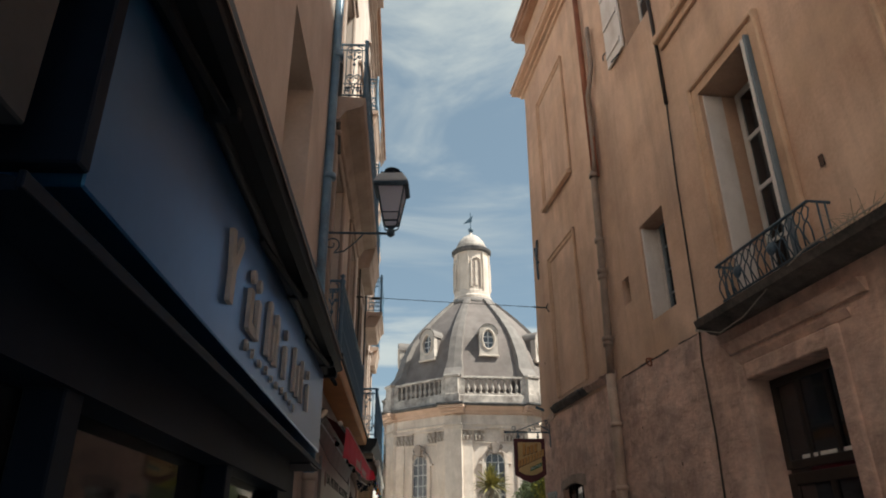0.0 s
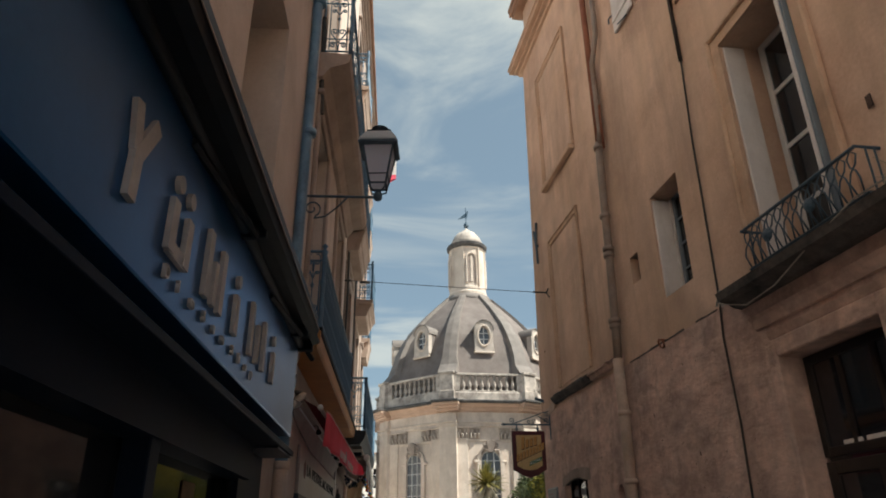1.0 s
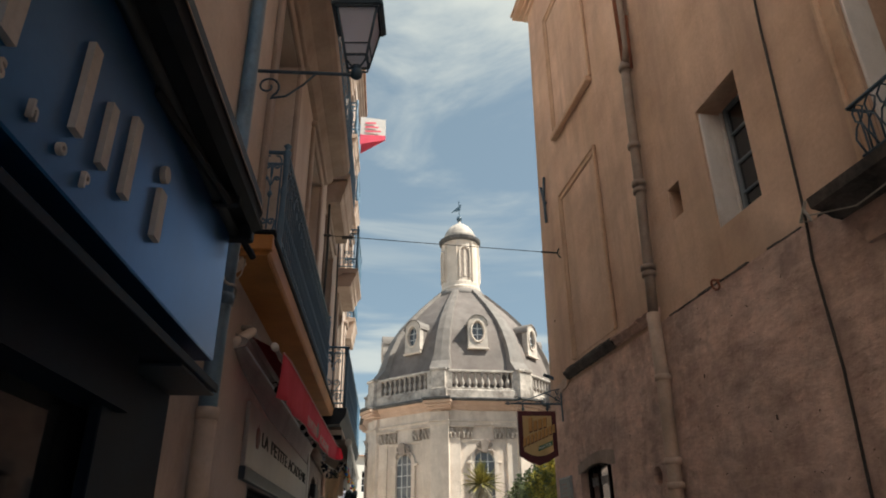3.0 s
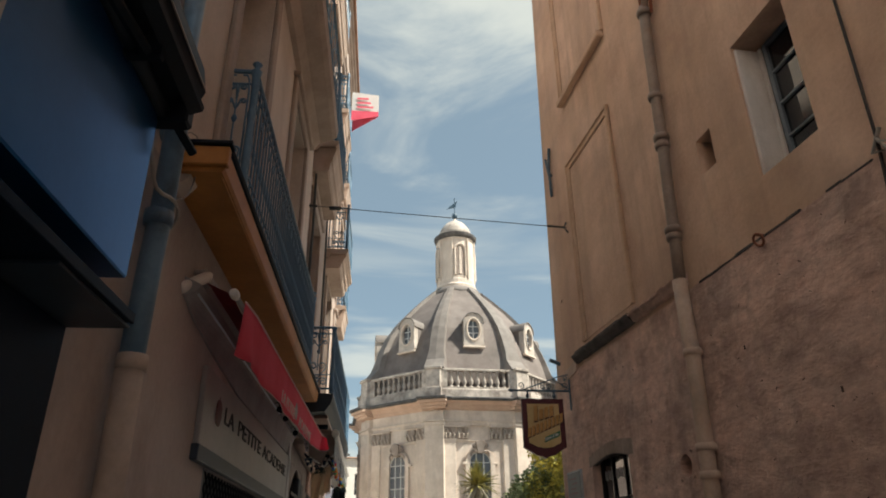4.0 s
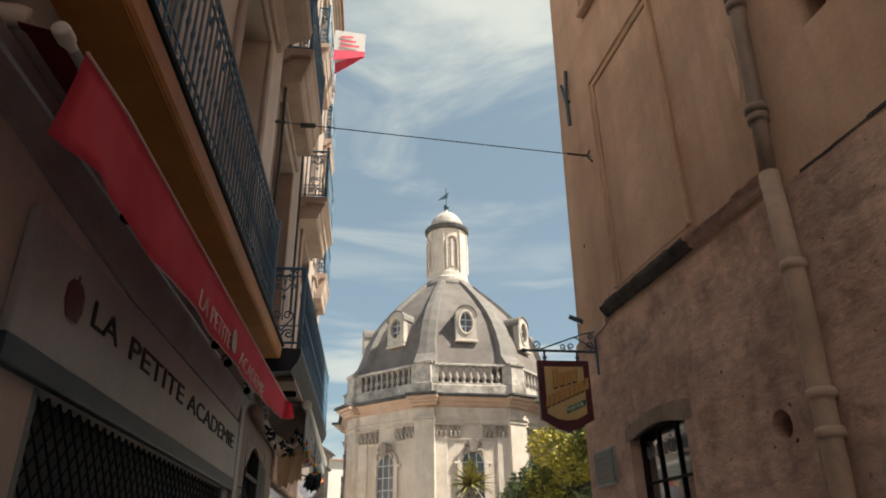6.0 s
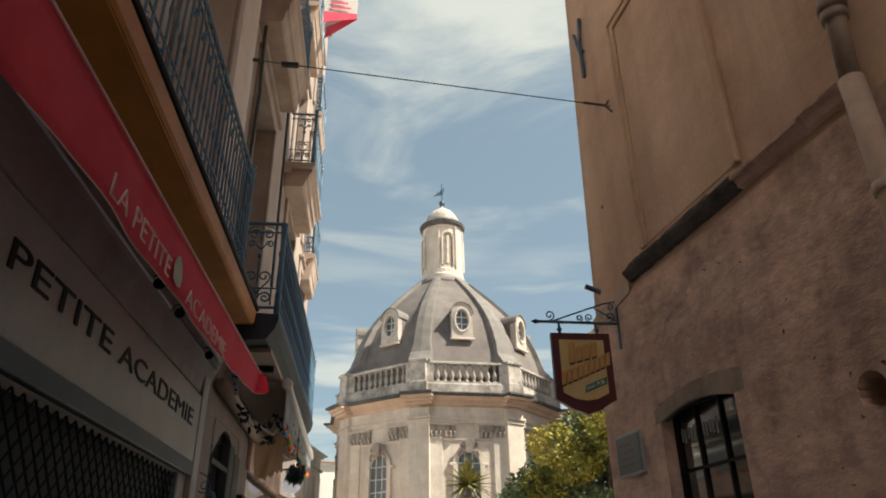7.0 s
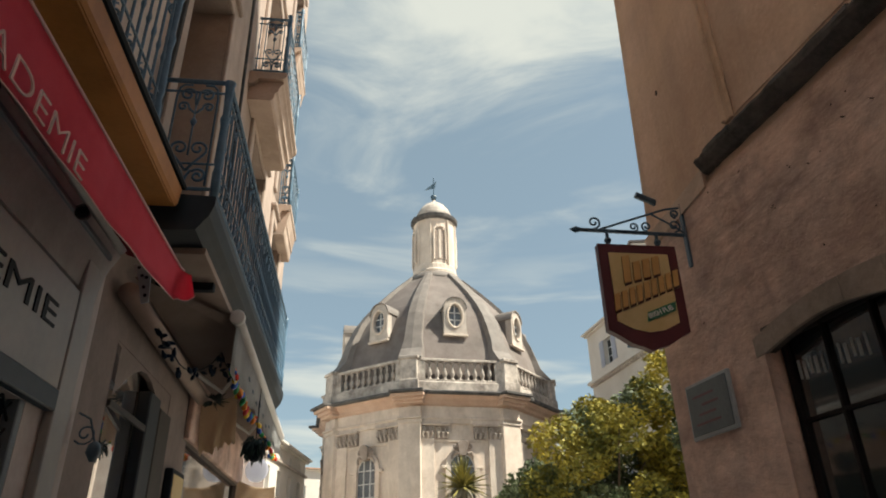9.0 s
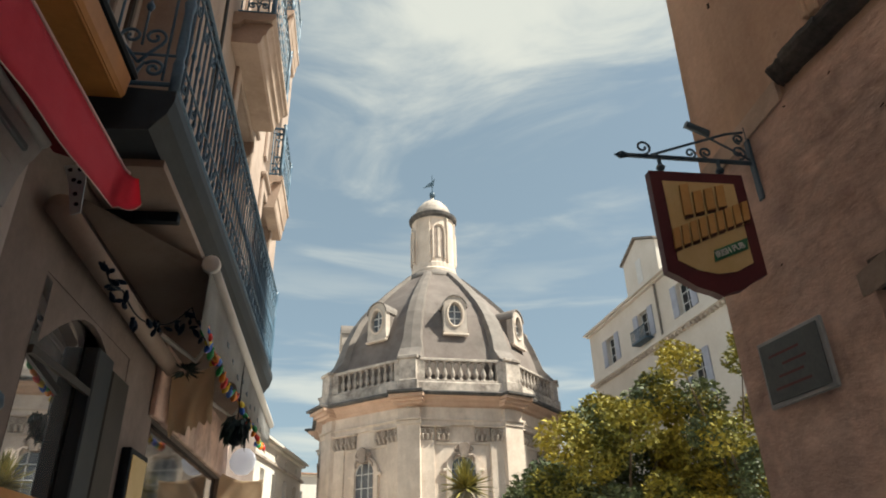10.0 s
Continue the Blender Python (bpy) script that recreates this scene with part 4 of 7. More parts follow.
bm = B()
tube(bm, [(4.66, -0.03, 4.68), (4.66, 0.17, 4.75)], 0.03, 8)
solid("stub_pipe", bm, M_IRON, "short dark pipe stub sticking out of the wall", "pipe", at=MR)
bm = B()
for u, z, s in ((-4.42, 5.3, 0.05), (-1.0, 3.0, 0.02), (0.0, 3.6, 0.018), (-4.9, 6.9, 0.03), (1.9, 3.3, 0.015), (4.3, 5.6, 0.02)):
    box(bm, u - s * 0.6, u + s * 0.6, 0.012, 0.024, z - s, z + s * 1.3, 0.004)
rs = random.Random(31)
for k in range(150):
    u, z = rs.uniform(-2.4, 4.75), rs.uniform(1.7, 4.35)
    if 2.2 < u < 4.75 and z < 3.35 or 0.5 < u < 1.6:
        continue
    a, b = rs.choice((0.005, 0.008, 0.013, 0.018)) * rs.uniform(0.6, 1.3), rs.uniform(0.003, 0.009)
    t_ = rs.uniform(-0.8, 0.8)
    ring = [(u + a * math.cos(q) * rs.uniform(0.6, 1.2), 0.0, z + b * math.sin(q) * rs.uniform(0.6, 1.2) + t_ * a * math.cos(q)) for q in (0.0, 0.9, 2.0, 3.1, 4.1, 5.3)]
    prism(bm, ring, (0, 0.0225, 0))
solid("wall_holes", bm, M_PIT, "small dark putlog holes and plugs in the wall", "holes", kind="stuff", at=MR)
weed = thing("dry_weed", "tuft of dry pale weeds on the stone balcony slab", "weed", at=MR @ Matrix.Translation((-4.75, 0.2, 4.44)))
for k in range(34):
    bm = B()
    a, ln = rs.uniform(0, 6.28), rs.uniform(0.12, 0.34)
    b0 = Vector((rs.uniform(-0.25, 0.25), rs.uniform(-0.08, 0.06), 0))
    dv = Vector((math.cos(a) * 0.9, math.sin(a) * 0.35, rs.uniform(0.25, 0.8))) * ln
    tube(bm, [b0, b0 + dv * 0.5 + Vector((0, 0, 0.03)), b0 + dv], 0.005, 4, 0.0015)
    part("stalk", bm, M_DRY, weed)
# lighter repairs in the ochre plaster
for k, (u, z, a, b) in enumerate(((0.93, 5.75, 0.07, 0.34), (3.5, 5.4, 0.05, 0.45))):
    bm = B()
    ring = [(u + a * math.cos(q) * rs.uniform(0.7, 1.2), 0.0, z + b * math.sin(q) * rs.uniform(0.75, 1.15)) for q in [2 * math.pi * i / 11 for i in range(11)]]
    prism(bm, ring, (0, 0.006, 0))
    solid("trim_repair", bm, M_REPAIR, "paler smeared plaster repair", "plaster repair", kind="structure", at=MR)

# hanging pub sign, hung square to the wall
sign = thing("pub_sign", "shield-shaped hanging pub sign, maroon frame and golden field", "sign", at=pose(3.01, 13.85, 3.66, 0, 0, 0))


def shield(s, drop):
    w, t = 0.31 * s, 0.395 * s
    pts = [(-w, t), (w, t), (w, -0.30 * s)]
    pts += [(w - 0.07, -0.335 * s), (w * 0.45, -0.40 * s), (0.05, -0.425 * s), (0.0, -0.45 * s), (-0.05, -0.425 * s), (-w * 0.45, -0.40 * s), (-w + 0.07, -0.335 * s), (-w, -0.30 * s)]
    return pts


bm = B()
prism(bm, [(x, -0.03, z) for x, z in shield(1.0, 0)], (0, 0.06, 0))
part("frame", bm, M_MAROON, sign)
for y0, d in ((-0.036, 0.006), (0.030, 0.006)):
    bm = B()
    prism(bm, [(x, y0, z) for x, z in [(-0.235, 0.32), (0.235, 0.32), (0.235, -0.23), (0.12, -0.29), (0.0, -0.31), (-0.12, -0.29), (-0.235, -0.23)]], (0, d, 0))
    part("field", bm, M_SIGNTAN, sign)
for rw, (x0, z0, n_, pitch_, w, h, rise) in enumerate(((-0.15, 0.06, 4, 0.078, 0.055, 0.15, 0.3), (-0.25, -0.165, 9, 0.06, 0.042, 0.13, 0.43))):
    for i in range(n_):
        x, z = x0 + pitch_ * i, z0 + rise * pitch_ * i
        hh = h * (1.45 if i == 0 and rw == 0 else 1.0)
        for dx, dz, yy, mt, nm in ((0.009, -0.014, -0.046, M_SIGNBRN, "shadow_bar"), (0.0, 0.0, -0.06, M_SIGNGOLD, "relief_bar")):
            bm = B()
            prism(bm, [(x + dx, yy, z + dz), (x + dx + w, yy, z + dz + rise * w), (x + dx + w + 0.008, yy, z + dz + hh + rise * w), (x + dx + 0.008, yy, z + dz + hh)], (0, 0.013, 0))
            part(nm, bm, mt, sign)
bm = B()
prism(bm, [(-0.01, -0.045, -0.235), (0.22, -0.045, -0.14), (0.23, -0.045, -0.065), (0.0, -0.045, -0.16)], (0, 0.012, 0))
part("banner", bm, M_SIGNGRN, sign)
letters("banner_text", "IRISH PUB", 0.056, M_WHITET, sign, Matrix.Translation((0.005, -0.05, -0.213)) @ pose(0, 0, 0, 90, 0, 0) @ pose(0, 0, 0, 0, 0, 22), 0.003, "white words", 0.21)
for x in (-0.21, 0.19):
    bm = B()
    tube(bm, [(x, 0, 0.39), (x, 0, 0.52)], 0.014)
    lathe(bm, [(0.02, 0.0), (0.03, 0.02), (0.02, 0.04)], 8, Matrix.Translation((x, 0, 0.42)))
    part("hanger", bm, M_IRON, sign)
brk = thing("sign_bracket", "wrought iron sign bracket with scrolls and arrow tip", "bracket", at=pose(3.01, 13.85, 3.66))
bm = B()
tube(bm, [(0.46, 0.01, 0.52), (-0.42, 0.0, 0.525)], 0.016, 6)
lathe(bm, [(0.0, -0.07), (0.028, -0.02), (0.014, 0.03)], 6, pose(-0.44, 0, 0.525, 0, 90, 0))
part("arm", bm, M_IRON, brk)
bm = B()
box(bm, 0.425, 0.455, -0.02, 0.03, 0.24, 0.8, 0.006)
part("wall_plate", bm, M_IRON, brk)
bm = B()
tube(bm, [(0.44, 0.01, 0.77), (0.3, 0.01, 0.745), (-0.26, 0.01, 0.54)], 0.009, 6)
part("stay", bm, M_IRON, brk)
bm = B()
tube(bm, [(0.18, 0.01, 0.7), (0.3, 0.01, 0.63), (0.44, 0.01, 0.54)], 0.008, 6)
part("brace", bm, M_IRON, brk)
for cx, cz, r, a0, tr in ((-0.3, 0.6, 0.055, -1.6, 1.3), (0.02, 0.575, 0.04, -1.6, 1.3), (0.13, 0.585, 0.045, 4.7, -1.3), (0.36, 0.6, 0.055, -1.6, 1.3), (0.385, 0.71, 0.04, 4.7, -1.3)):
    bm = B()
    tube(bm, spiral((cx, 0.01, cz), r, r * 0.25, a0, tr, (1, 0, 0), (0, 0, 1), 16), 0.008, 5)
    part("scroll", bm, M_IRON, brk)

# ---- the west side of the lane ----
SW = Matrix(((0, 1, 0, -0.5), (1, 0, 0, 0), (0, 0, 1, 0), (0, 0, 0, 1)))


def west(bm):
    """From (along, out, up) to the world, for the west wall's plane."""
    bmesh.ops.transform(bm, matrix=SW, verts=bm.verts)
    return bm


OPEN_W = [(4.7, 5.95, 3.95, 6.5), (8.1, 9.3, 4.2, 7.1), (10.9, 12.1, 4.2, 7.13), (1.2, 2.4, 3.95, 6.5),
          (4.7, 5.95, 8.4, 10.8), (8.1, 9.3, 8.1, 10.6), (10.9, 12.1, 8.1, 10.6),
          (-2, 5.95, 0.3, 2.8), (8.85, 12.55, 0.2, 2.5)]
OPEN_W2 = [(13.6, 14.85, 4.2, 7.1), (16.7, 17.9, 4.2, 7.0), (19.1, 20.2, 4.2, 7.0), (13.6, 14.85, 8.0, 10.4), (16.7, 17.9, 7.7, 10.0), (19.1, 20.2, 7.5, 9.8), (13.6, 14.85, 11.4, 13.4), (16.7, 17.9, 11.0, 13.0), (19.1, 20.2, 10.8, 12.8), (13.55, 14.9, 0.2, 3.12), (15.6, 18.5, 0.2, 2.9)]
bm = B()
wall_grid(bm, [-16, 13.1] + [v for o in OPEN_W for v in o[:2]], [3.84, 14.2] + [v for o in OPEN_W for v in o[2:] if v > 3.84], solid_outside(OPEN_W), -0.6, 0.0)
solid("wall_west", west(bm), M_TAN, "tan stone facade of an old lane house", "wall", kind="structure")
bm = B()
wall_grid(bm, [-16, 13.1] + [v for o in OPEN_W for v in o[:2]], [-0.4, 3.84] + [v for o in OPEN_W for v in o[2:] if v < 3.84], solid_outside(OPEN_W), -0.6, 0.0)
solid("wall_west_shops", west(bm), M_SHOPW, "grey-brown rendered ground floor wall between the shops", "wall", kind="structure")
bm = B()
wall_grid(bm, [13.1, 21.2] + [v for o in OPEN_W2 for v in o[:2]], [3.9, 14.6] + [v for o in OPEN_W2 for v in o[2:] if v > 3.9], solid_outside(OPEN_W2), -0.6, -0.03)
solid("wall_west_far", west(bm), M_TRIMST, "pale stone facade with rows of balconies", "wall", kind="structure")
bm = B()
wall_grid(bm, [13.1, 21.2] + [v for o in OPEN_W2 for v in o[:2]], [-0.4, 3.9] + [v for o in OPEN_W2 for v in o[2:] if v < 3.9], solid_outside(OPEN_W2), -0.6, -0.02)
solid("wall_west_base", west(bm), M_BROWN, "brown rendered ground floor of the restaurant", "wall", kind="structure")
bm = B()
box(bm, -16, 21.1, -9, -0.75, -0.4, 14.1)
solid("wall_west_body", west(bm), M_TAN, "plain body of the west houses", "wall", kind="structure")
bm = B()
for a, b, c, d in ((0.0, 0.08, 14.2, 14.3), (0.0, 0.2, 14.3, 14.42), (0.0, 0.34, 14.42, 14.56)):
    box(bm, -16, 13.1, -0.6, b, c, d, 0.01)
    box(bm, 13.1, 21.25, -0.6, b * 0.5 - 0.03, c + 0.4, d + 0.4, 0.01)
solid("cornice_west", west(bm), M_TRIMST, "moulded stone eaves cornice", "cornice", kind="structure")
bm = B()
prism(bm, [(-16, 0.36, 14.56), (21.3, 0.2, 14.97), (21.3, -4.5, 16.6), (-16, -4.5, 16.2)], (0, 0, 0.1))
solid("roof_west", west(bm), M_ROOF, "tiled roofs of the west houses", "roof", kind="structure")
# house that closes the lane behind the start
bm = B()
box(bm, -12, 14, -22, -16.2, -0.4, 12)
solid("wall_south", bm, M_TAN, "plain house front closing the lane", "wall", kind="structure")


def west_window(name, u0, u1, z0, z1, label, surround=True, w=0.0):
    win = thing(name, label, "window", kind="structure")
    if surround:
        bm = B()
        for a, b, c, d in ((u0 - 0.16, u0, z0, z1 + 0.16), (u1, u1 + 0.16, z0, z1 + 0.16), (u0, u1, z1, z1 + 0.16)):
            box(bm, a, b, w, w + 0.045, c, d, 0.01)
        box(bm, u0 - 0.2, u1 + 0.2, w, w + 0.09, z1 + 0.16, z1 + 0.23, 0.015)
        part("surround", west(bm), M_TRIMST, win)
    bm = B()
    frame_bars(bm, u0 + 0.01, (u0 + u1) / 2 - 0.005, z0, z1 - 0.01, w - 0.42, 0.06, 1, 4)
    frame_bars(bm, (u0 + u1) / 2 + 0.005, u1 - 0.01, z0, z1 - 0.01, w - 0.42, 0.06, 1, 4)
    part("casement", west(bm), M_FRAMEW, win)
    bm = B()
    pane(bm, u0 + 0.02, u1 - 0.02, z0 + 0.01, z1 - 0.02, w - 0.44)
    part("pane", west(bm), M_GLASS, win)
    return win


n = 8
for o in OPEN_W[:7]:
    west_window("window_%d" % n, *o, "tall window in a deep stone reveal", o[0] > 7)
    n += 1
for o in OPEN_W2[:9]:
    west_window("window_%d" % n, *o, "tall balcony window in a pale stone surround", True, -0.03)
    n += 1

# ---- sushi-style bar front: board, canopy, shopfront ----
board = thing("shop_sign_board", "long petrol-blue shop sign board with raised pale shapes", "shop sign")
bm = B()
box(bm, -0.5, -0.26, 1.5, 6.42, 2.87, 3.62, 0.006)
part("panel", bm, M_NAVY, board)
bm = B()
box(bm, -0.5, -0.3, -3.0, 1.3, 2.9, 3.62, 0.006)
part("panel", bm, M_SLATE, board, "dark slate-blue end panel")
bm = B()
box(bm, -0.5, -0.25, 1.44, 1.5, 2.9, 3.62, 0.006)
part("end_strip", bm, M_NAVYDK, board)


def bar_shape(y0, z0, y1, z1, wide, name="raised_bar", deep=0.022):
    """A thick raised stroke on the board between two points of its face."""
    d = Vector((0, y1 - y0, z1 - z0))
    s = Vector((0, -d.z, d.y)).normalized() * wide / 2
    a, b = Vector((-0.258, y0, z0)), Vector((-0.258, y1, z1))
    bm = B()
    prism(bm, [a - s, b - s, b + s, a + s], (deep, 0, 0))
    part(name, bm, M_LETTER, board)


# plain raised shapes in the size and colour of the lettering
for y, w, h in ((2.81, 0.065, 0.17), (3.20, 0.065, 0.2), (3.38, 0.065, 0.2), (3.68, 0.065, 0.30), (3.80, 0.05, 0.2), (3.92, 0.065, 0.30), (4.235, 0.07, 0.2), (4.62, 0.055, 0.30), (4.80, 0.05, 0.22), (4.99, 0.055, 0.30), (5.315, 0.07, 0.2)):
    bar_shape(y, 3.04, y, 3.04 + h, w)
bar_shape(2.80, 3.2, 2.76, 3.36, 0.06, deep=0.019)
bar_shape(2.82, 3.2, 2.93, 3.37, 0.06, deep=0.0195)
bar_shape(3.19, 3.06, 3.39, 3.06, 0.055, deep=0.019)
for y in (3.22, 3.36, 4.235, 5.315):
    bm = B()
    lathe(bm, [(0.035, 0.0), (0.035, 0.022)], 12, pose(-0.258, y, 3.315, 0, 90, 0))
    part("raised_dot", bm, M_LETTER, board)
words = Matrix(((0, 0, 1, 0), (1, 0, 0, 0), (0, 1, 0, 0), (0, 0, 0, 1)))
for word, y_ in (("Dim", 3.2), ("Sum", 3.71), ("Shop", 4.24)):
    for i, ch in enumerate(word):
        letters("small_letter", ch, 0.068, M_LETTER, board, Matrix.Translation((-0.25, y_ + 0.16 * i, 2.945)) @ words, 0.008, "", None, 0.002)

can = thing("folded_awning", "black folded awning cassette above the blue sign", "awning")
bm = B()
prism(bm, [(-0.5, -3, 3.62), (-0.24, -3, 3.63), (-0.13, -3, 3.66), (-0.10, -3, 3.74), (-0.12, -3, 3.86), (-0.5, -3, 4.02)], (0, 9.45, 0))
part("cassette", bm, M_BLACK, can)
bm = B()
prism(bm, [(-0.14, -3, 3.6), (-0.09, -3, 3.62), (-0.085, -3, 3.64), (-0.12, -3, 3.65)], (0, 9.42, 0))
part("front_bar", bm, M_BLACK, can)
bm = B()
box(bm, -0.0995, -0.0955, -3, 6.42, 3.735, 3.745)
part("edge_strip", bm, M_ZINC, can, "thin bright edge strip")
bm = B()
tube(bm, [(-0.24, -3, 3.6), (-0.24, 6.4, 3.6)], 0.03, 8)
part("roller", bm, M_BLACK, can, smooth=True)
for y in (2.2, 4.2, 6.0):
    bm = B()
    box(bm, -0.3, -0.13, y, y + 0.05, 3.56, 3.66, 0.006)
    tube(bm, [(-0.26, y - 0.9, 3.56), (-0.18, y, 3.57)], 0.022, 6)
    part("arm", bm, M_BLACK, can)
bm = B()
box(bm, -0.42, -0.14, 6.4, 6.48, 3.56, 3.72, 0.01)
tube(bm, [(-0.2, 6.46, 3.58), (-0.16, 6.6, 3.53)], 0.02, 6)
part("end_cap", bm, M_BLACK, can)
bm = B()
box(bm, -0.2, -0.14, 6.46, 6.52, 3.78, 3.84, 0.008)
part("end_plate", bm, M_WHITE, can, "small white end plate")

front = thing("shopfront", "dark painted shopfront with a projecting lower trim", "shopfront", kind="structure")
bm = B()
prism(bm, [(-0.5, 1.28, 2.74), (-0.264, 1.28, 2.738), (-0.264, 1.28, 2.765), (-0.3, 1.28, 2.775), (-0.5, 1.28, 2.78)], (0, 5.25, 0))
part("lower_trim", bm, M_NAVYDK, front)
# black back strip gives the recess its shade as colour
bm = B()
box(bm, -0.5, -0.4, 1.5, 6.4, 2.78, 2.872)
part("recess", bm, M_BLACK, front, "black back of the recess under the sign, shade as colour")
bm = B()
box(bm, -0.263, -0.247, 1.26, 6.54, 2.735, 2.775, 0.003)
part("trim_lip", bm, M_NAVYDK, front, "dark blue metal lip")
bm = B()
box(bm, -0.5, -0.27, 5.95, 6.56, 2.724, 2.7365, 0.002)
part("end_soffit", bm, M_SLATE, front, "blue-grey soffit at the end of the trim")
bm = B()
box(bm, -0.52, -0.47, 5.7, 6.0, 0.2, 2.78, 0.006)
part("end_pillar", bm, M_NAVYDK, front)
bm = B()
box(bm, -0.499, -0.482, 5.97, 6.53, 0.2, 2.72, 0.004)
part("end_panel", bm, M_NAVYDK, front, "dark blue end panel")
for y in (-1.6, 0.2, 2.0, 3.9):
    bm = B()
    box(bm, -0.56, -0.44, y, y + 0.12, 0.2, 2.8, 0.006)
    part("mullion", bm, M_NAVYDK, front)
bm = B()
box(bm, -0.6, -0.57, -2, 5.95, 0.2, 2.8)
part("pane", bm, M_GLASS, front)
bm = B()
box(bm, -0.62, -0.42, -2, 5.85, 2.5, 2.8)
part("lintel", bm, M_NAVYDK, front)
bm = B()
box(bm, -0.565, -0.56, 4.82, 5.05, 2.26, 2.41)
part("poster", bm, M_NOTICE, front, "small dim amber notice in the window")

# ---- downpipe at the boundary ----
dp = thing("west_downpipe", "petrol-blue downpipe, bare grey lower length, slung cables", "downpipe")
bm = B()
tube(bm, [(-0.44, 7.1, 14.0), (-0.44, 7.07, 8.0), (-0.44, 7.05, 4.05), (-0.42, 7.0, 3.9), (-0.39, 6.95, 3.84)], 0.055, 12)
part("upper_pipe", bm, M_PIPEB, dp, smooth=True)
bm = B()
tube(bm, [(-0.34, 6.86, 3.92), (-0.37, 6.93, 3.88), (-0.4, 7.02, 3.72), (-0.415, 7.06, 3.5), (-0.42, 7.05, 3.2), (-0.42, 7.04, 2.72)], 0.056, 12)
part("middle_pipe", bm, M_PIPEB, dp, smooth=True)
bm = B()
tube(bm, [(-0.42, 7.04, 2.74), (-0.42, 7.06, 2.2), (-0.43, 7.08, 0.3)], 0.062, 12)
part("lower_pipe", bm, M_PIPEGREY, dp, "bare grey cast pipe", True)
for y, z, r in ((7.04, 3.43, 0.068), (7.04, 2.72, 0.066), (7.06, 2.05, 0.078), (7.07, 7.9, 0.07), (7.06, 6.1, 0.07)):
    bm = B()
    lathe(bm, [(r, -0.035), (r * 1.04, 0), (r, 0.035)], 12, Matrix.Translation((-0.415, y, z)))
    part("clamp", bm, M_PIPEB if z > 2.8 else M_PIPEGREY, dp, smooth=True)
bm = B()
tube(bm, [(-0.440, 6.780, 3.836), (-0.400, 6.751, 3.671), (-0.370, 6.724, 3.544), (-0.355, 6.723, 3.479), (-0.345, 6.762, 3.442), (-0.340, 6.832, 3.453), (-0.340, 6.924, 3.487), (-0.345, 7.022, 3.514), (-0.355, 7.110, 3.520), (-0.370, 7.159, 3.492), (-0.390, 7.167, 3.457), (-0.420, 7.172, 3.430)], 0.0095, 6)
part("cable_loop", bm, M_LCABLE, dp, "pale thick cable slung round the pipe", True)
bm = B()
tube(bm, [(-0.420, 7.186, 4.023), (-0.400, 7.236, 4.065), (-0.390, 7.302, 4.085), (-0.380, 7.353, 4.071), (-0.375, 7.378, 4.031), (-0.370, 7.364, 3.953), (-0.370, 7.337, 3.866), (-0.375, 7.327, 3.784), (-0.380, 7.297, 3.710), (-0.390, 7.246, 3.651), (-0.400, 7.196, 3.626), (-0.420, 7.213, 3.667), (-0.440, 7.274, 3.745)], 0.0045, 5)
tube(bm, [(-0.430, 7.269, 4.062), (-0.420, 7.309, 4.027), (-0.410, 7.305, 3.940), (-0.410, 7.294, 3.850), (-0.420, 7.319, 3.819), (-0.440, 7.398, 3.830)], 0.0045, 5)
part("cable_loop", bm, M_LCABLE, dp, "pale looped cable")

# ---- street lantern on its arm ----
lamp = thing("street_lamp", "four-sided black iron street lantern on a scrolled wall arm", "street lamp", at=pose(0.31, 7.45, 5.56))
bm = B()
tube(bm, [(-0.82, 0.0, -0.01), (0.0, 0.0, -0.01)], 0.015, 8)
part("arm", bm, M_IRON, lamp)
bm = B()
tube(bm, spiral((-0.7, 0, -0.16), 0.025, 0.1, 0.5, -1.25, (1, 0, 0), (0, 0, 1), 20) + [Vector((-0.67, 0, -0.275)), Vector((-0.55, 0, -0.25)), Vector((-0.42, 0, -0.13)), Vector((-0.33, 0, -0.02))], 0.009, 6)
part("scroll", bm, M_IRON, lamp)
bm = B()
lathe(bm, [(0.02, -0.05), (0.045, -0.03), (0.05, 0.02), (0.03, 0.05), (0.045, 0.07)], 10)
part("foot", bm, M_IRON, lamp, smooth=True)
q = math.pi / 4 - radians(4)
bm = B()
for k in range(4):
    a = q + k * math.pi / 2
    c, s = math.cos(a), math.sin(a)
    tube(bm, [(0.03 * c, 0.03 * s, 0.04), (0.11 * c, 0.11 * s, 0.08), (0.125 * c, 0.125 * s, 0.13)], 0.009, 5)
    tube(bm, [(0.125 * c, 0.125 * s, 0.14), (0.24 * c, 0.24 * s, 0.6)], 0.012, 5)
for r, z, t in ((0.125, 0.13, 0.012), (0.15, 0.235, 0.008), (0.275, 0.595, 0.026), (0.25, 0.57, 0.014)):
    cs = [(r * math.cos(q + k * math.pi / 2), r * math.sin(q + k * math.pi / 2), z) for k in range(4)]
    for k in range(4):
        tube(bm, [cs[k], cs[(k + 1) % 4]], t, 5)
part("frame", bm, M_IRON, lamp)
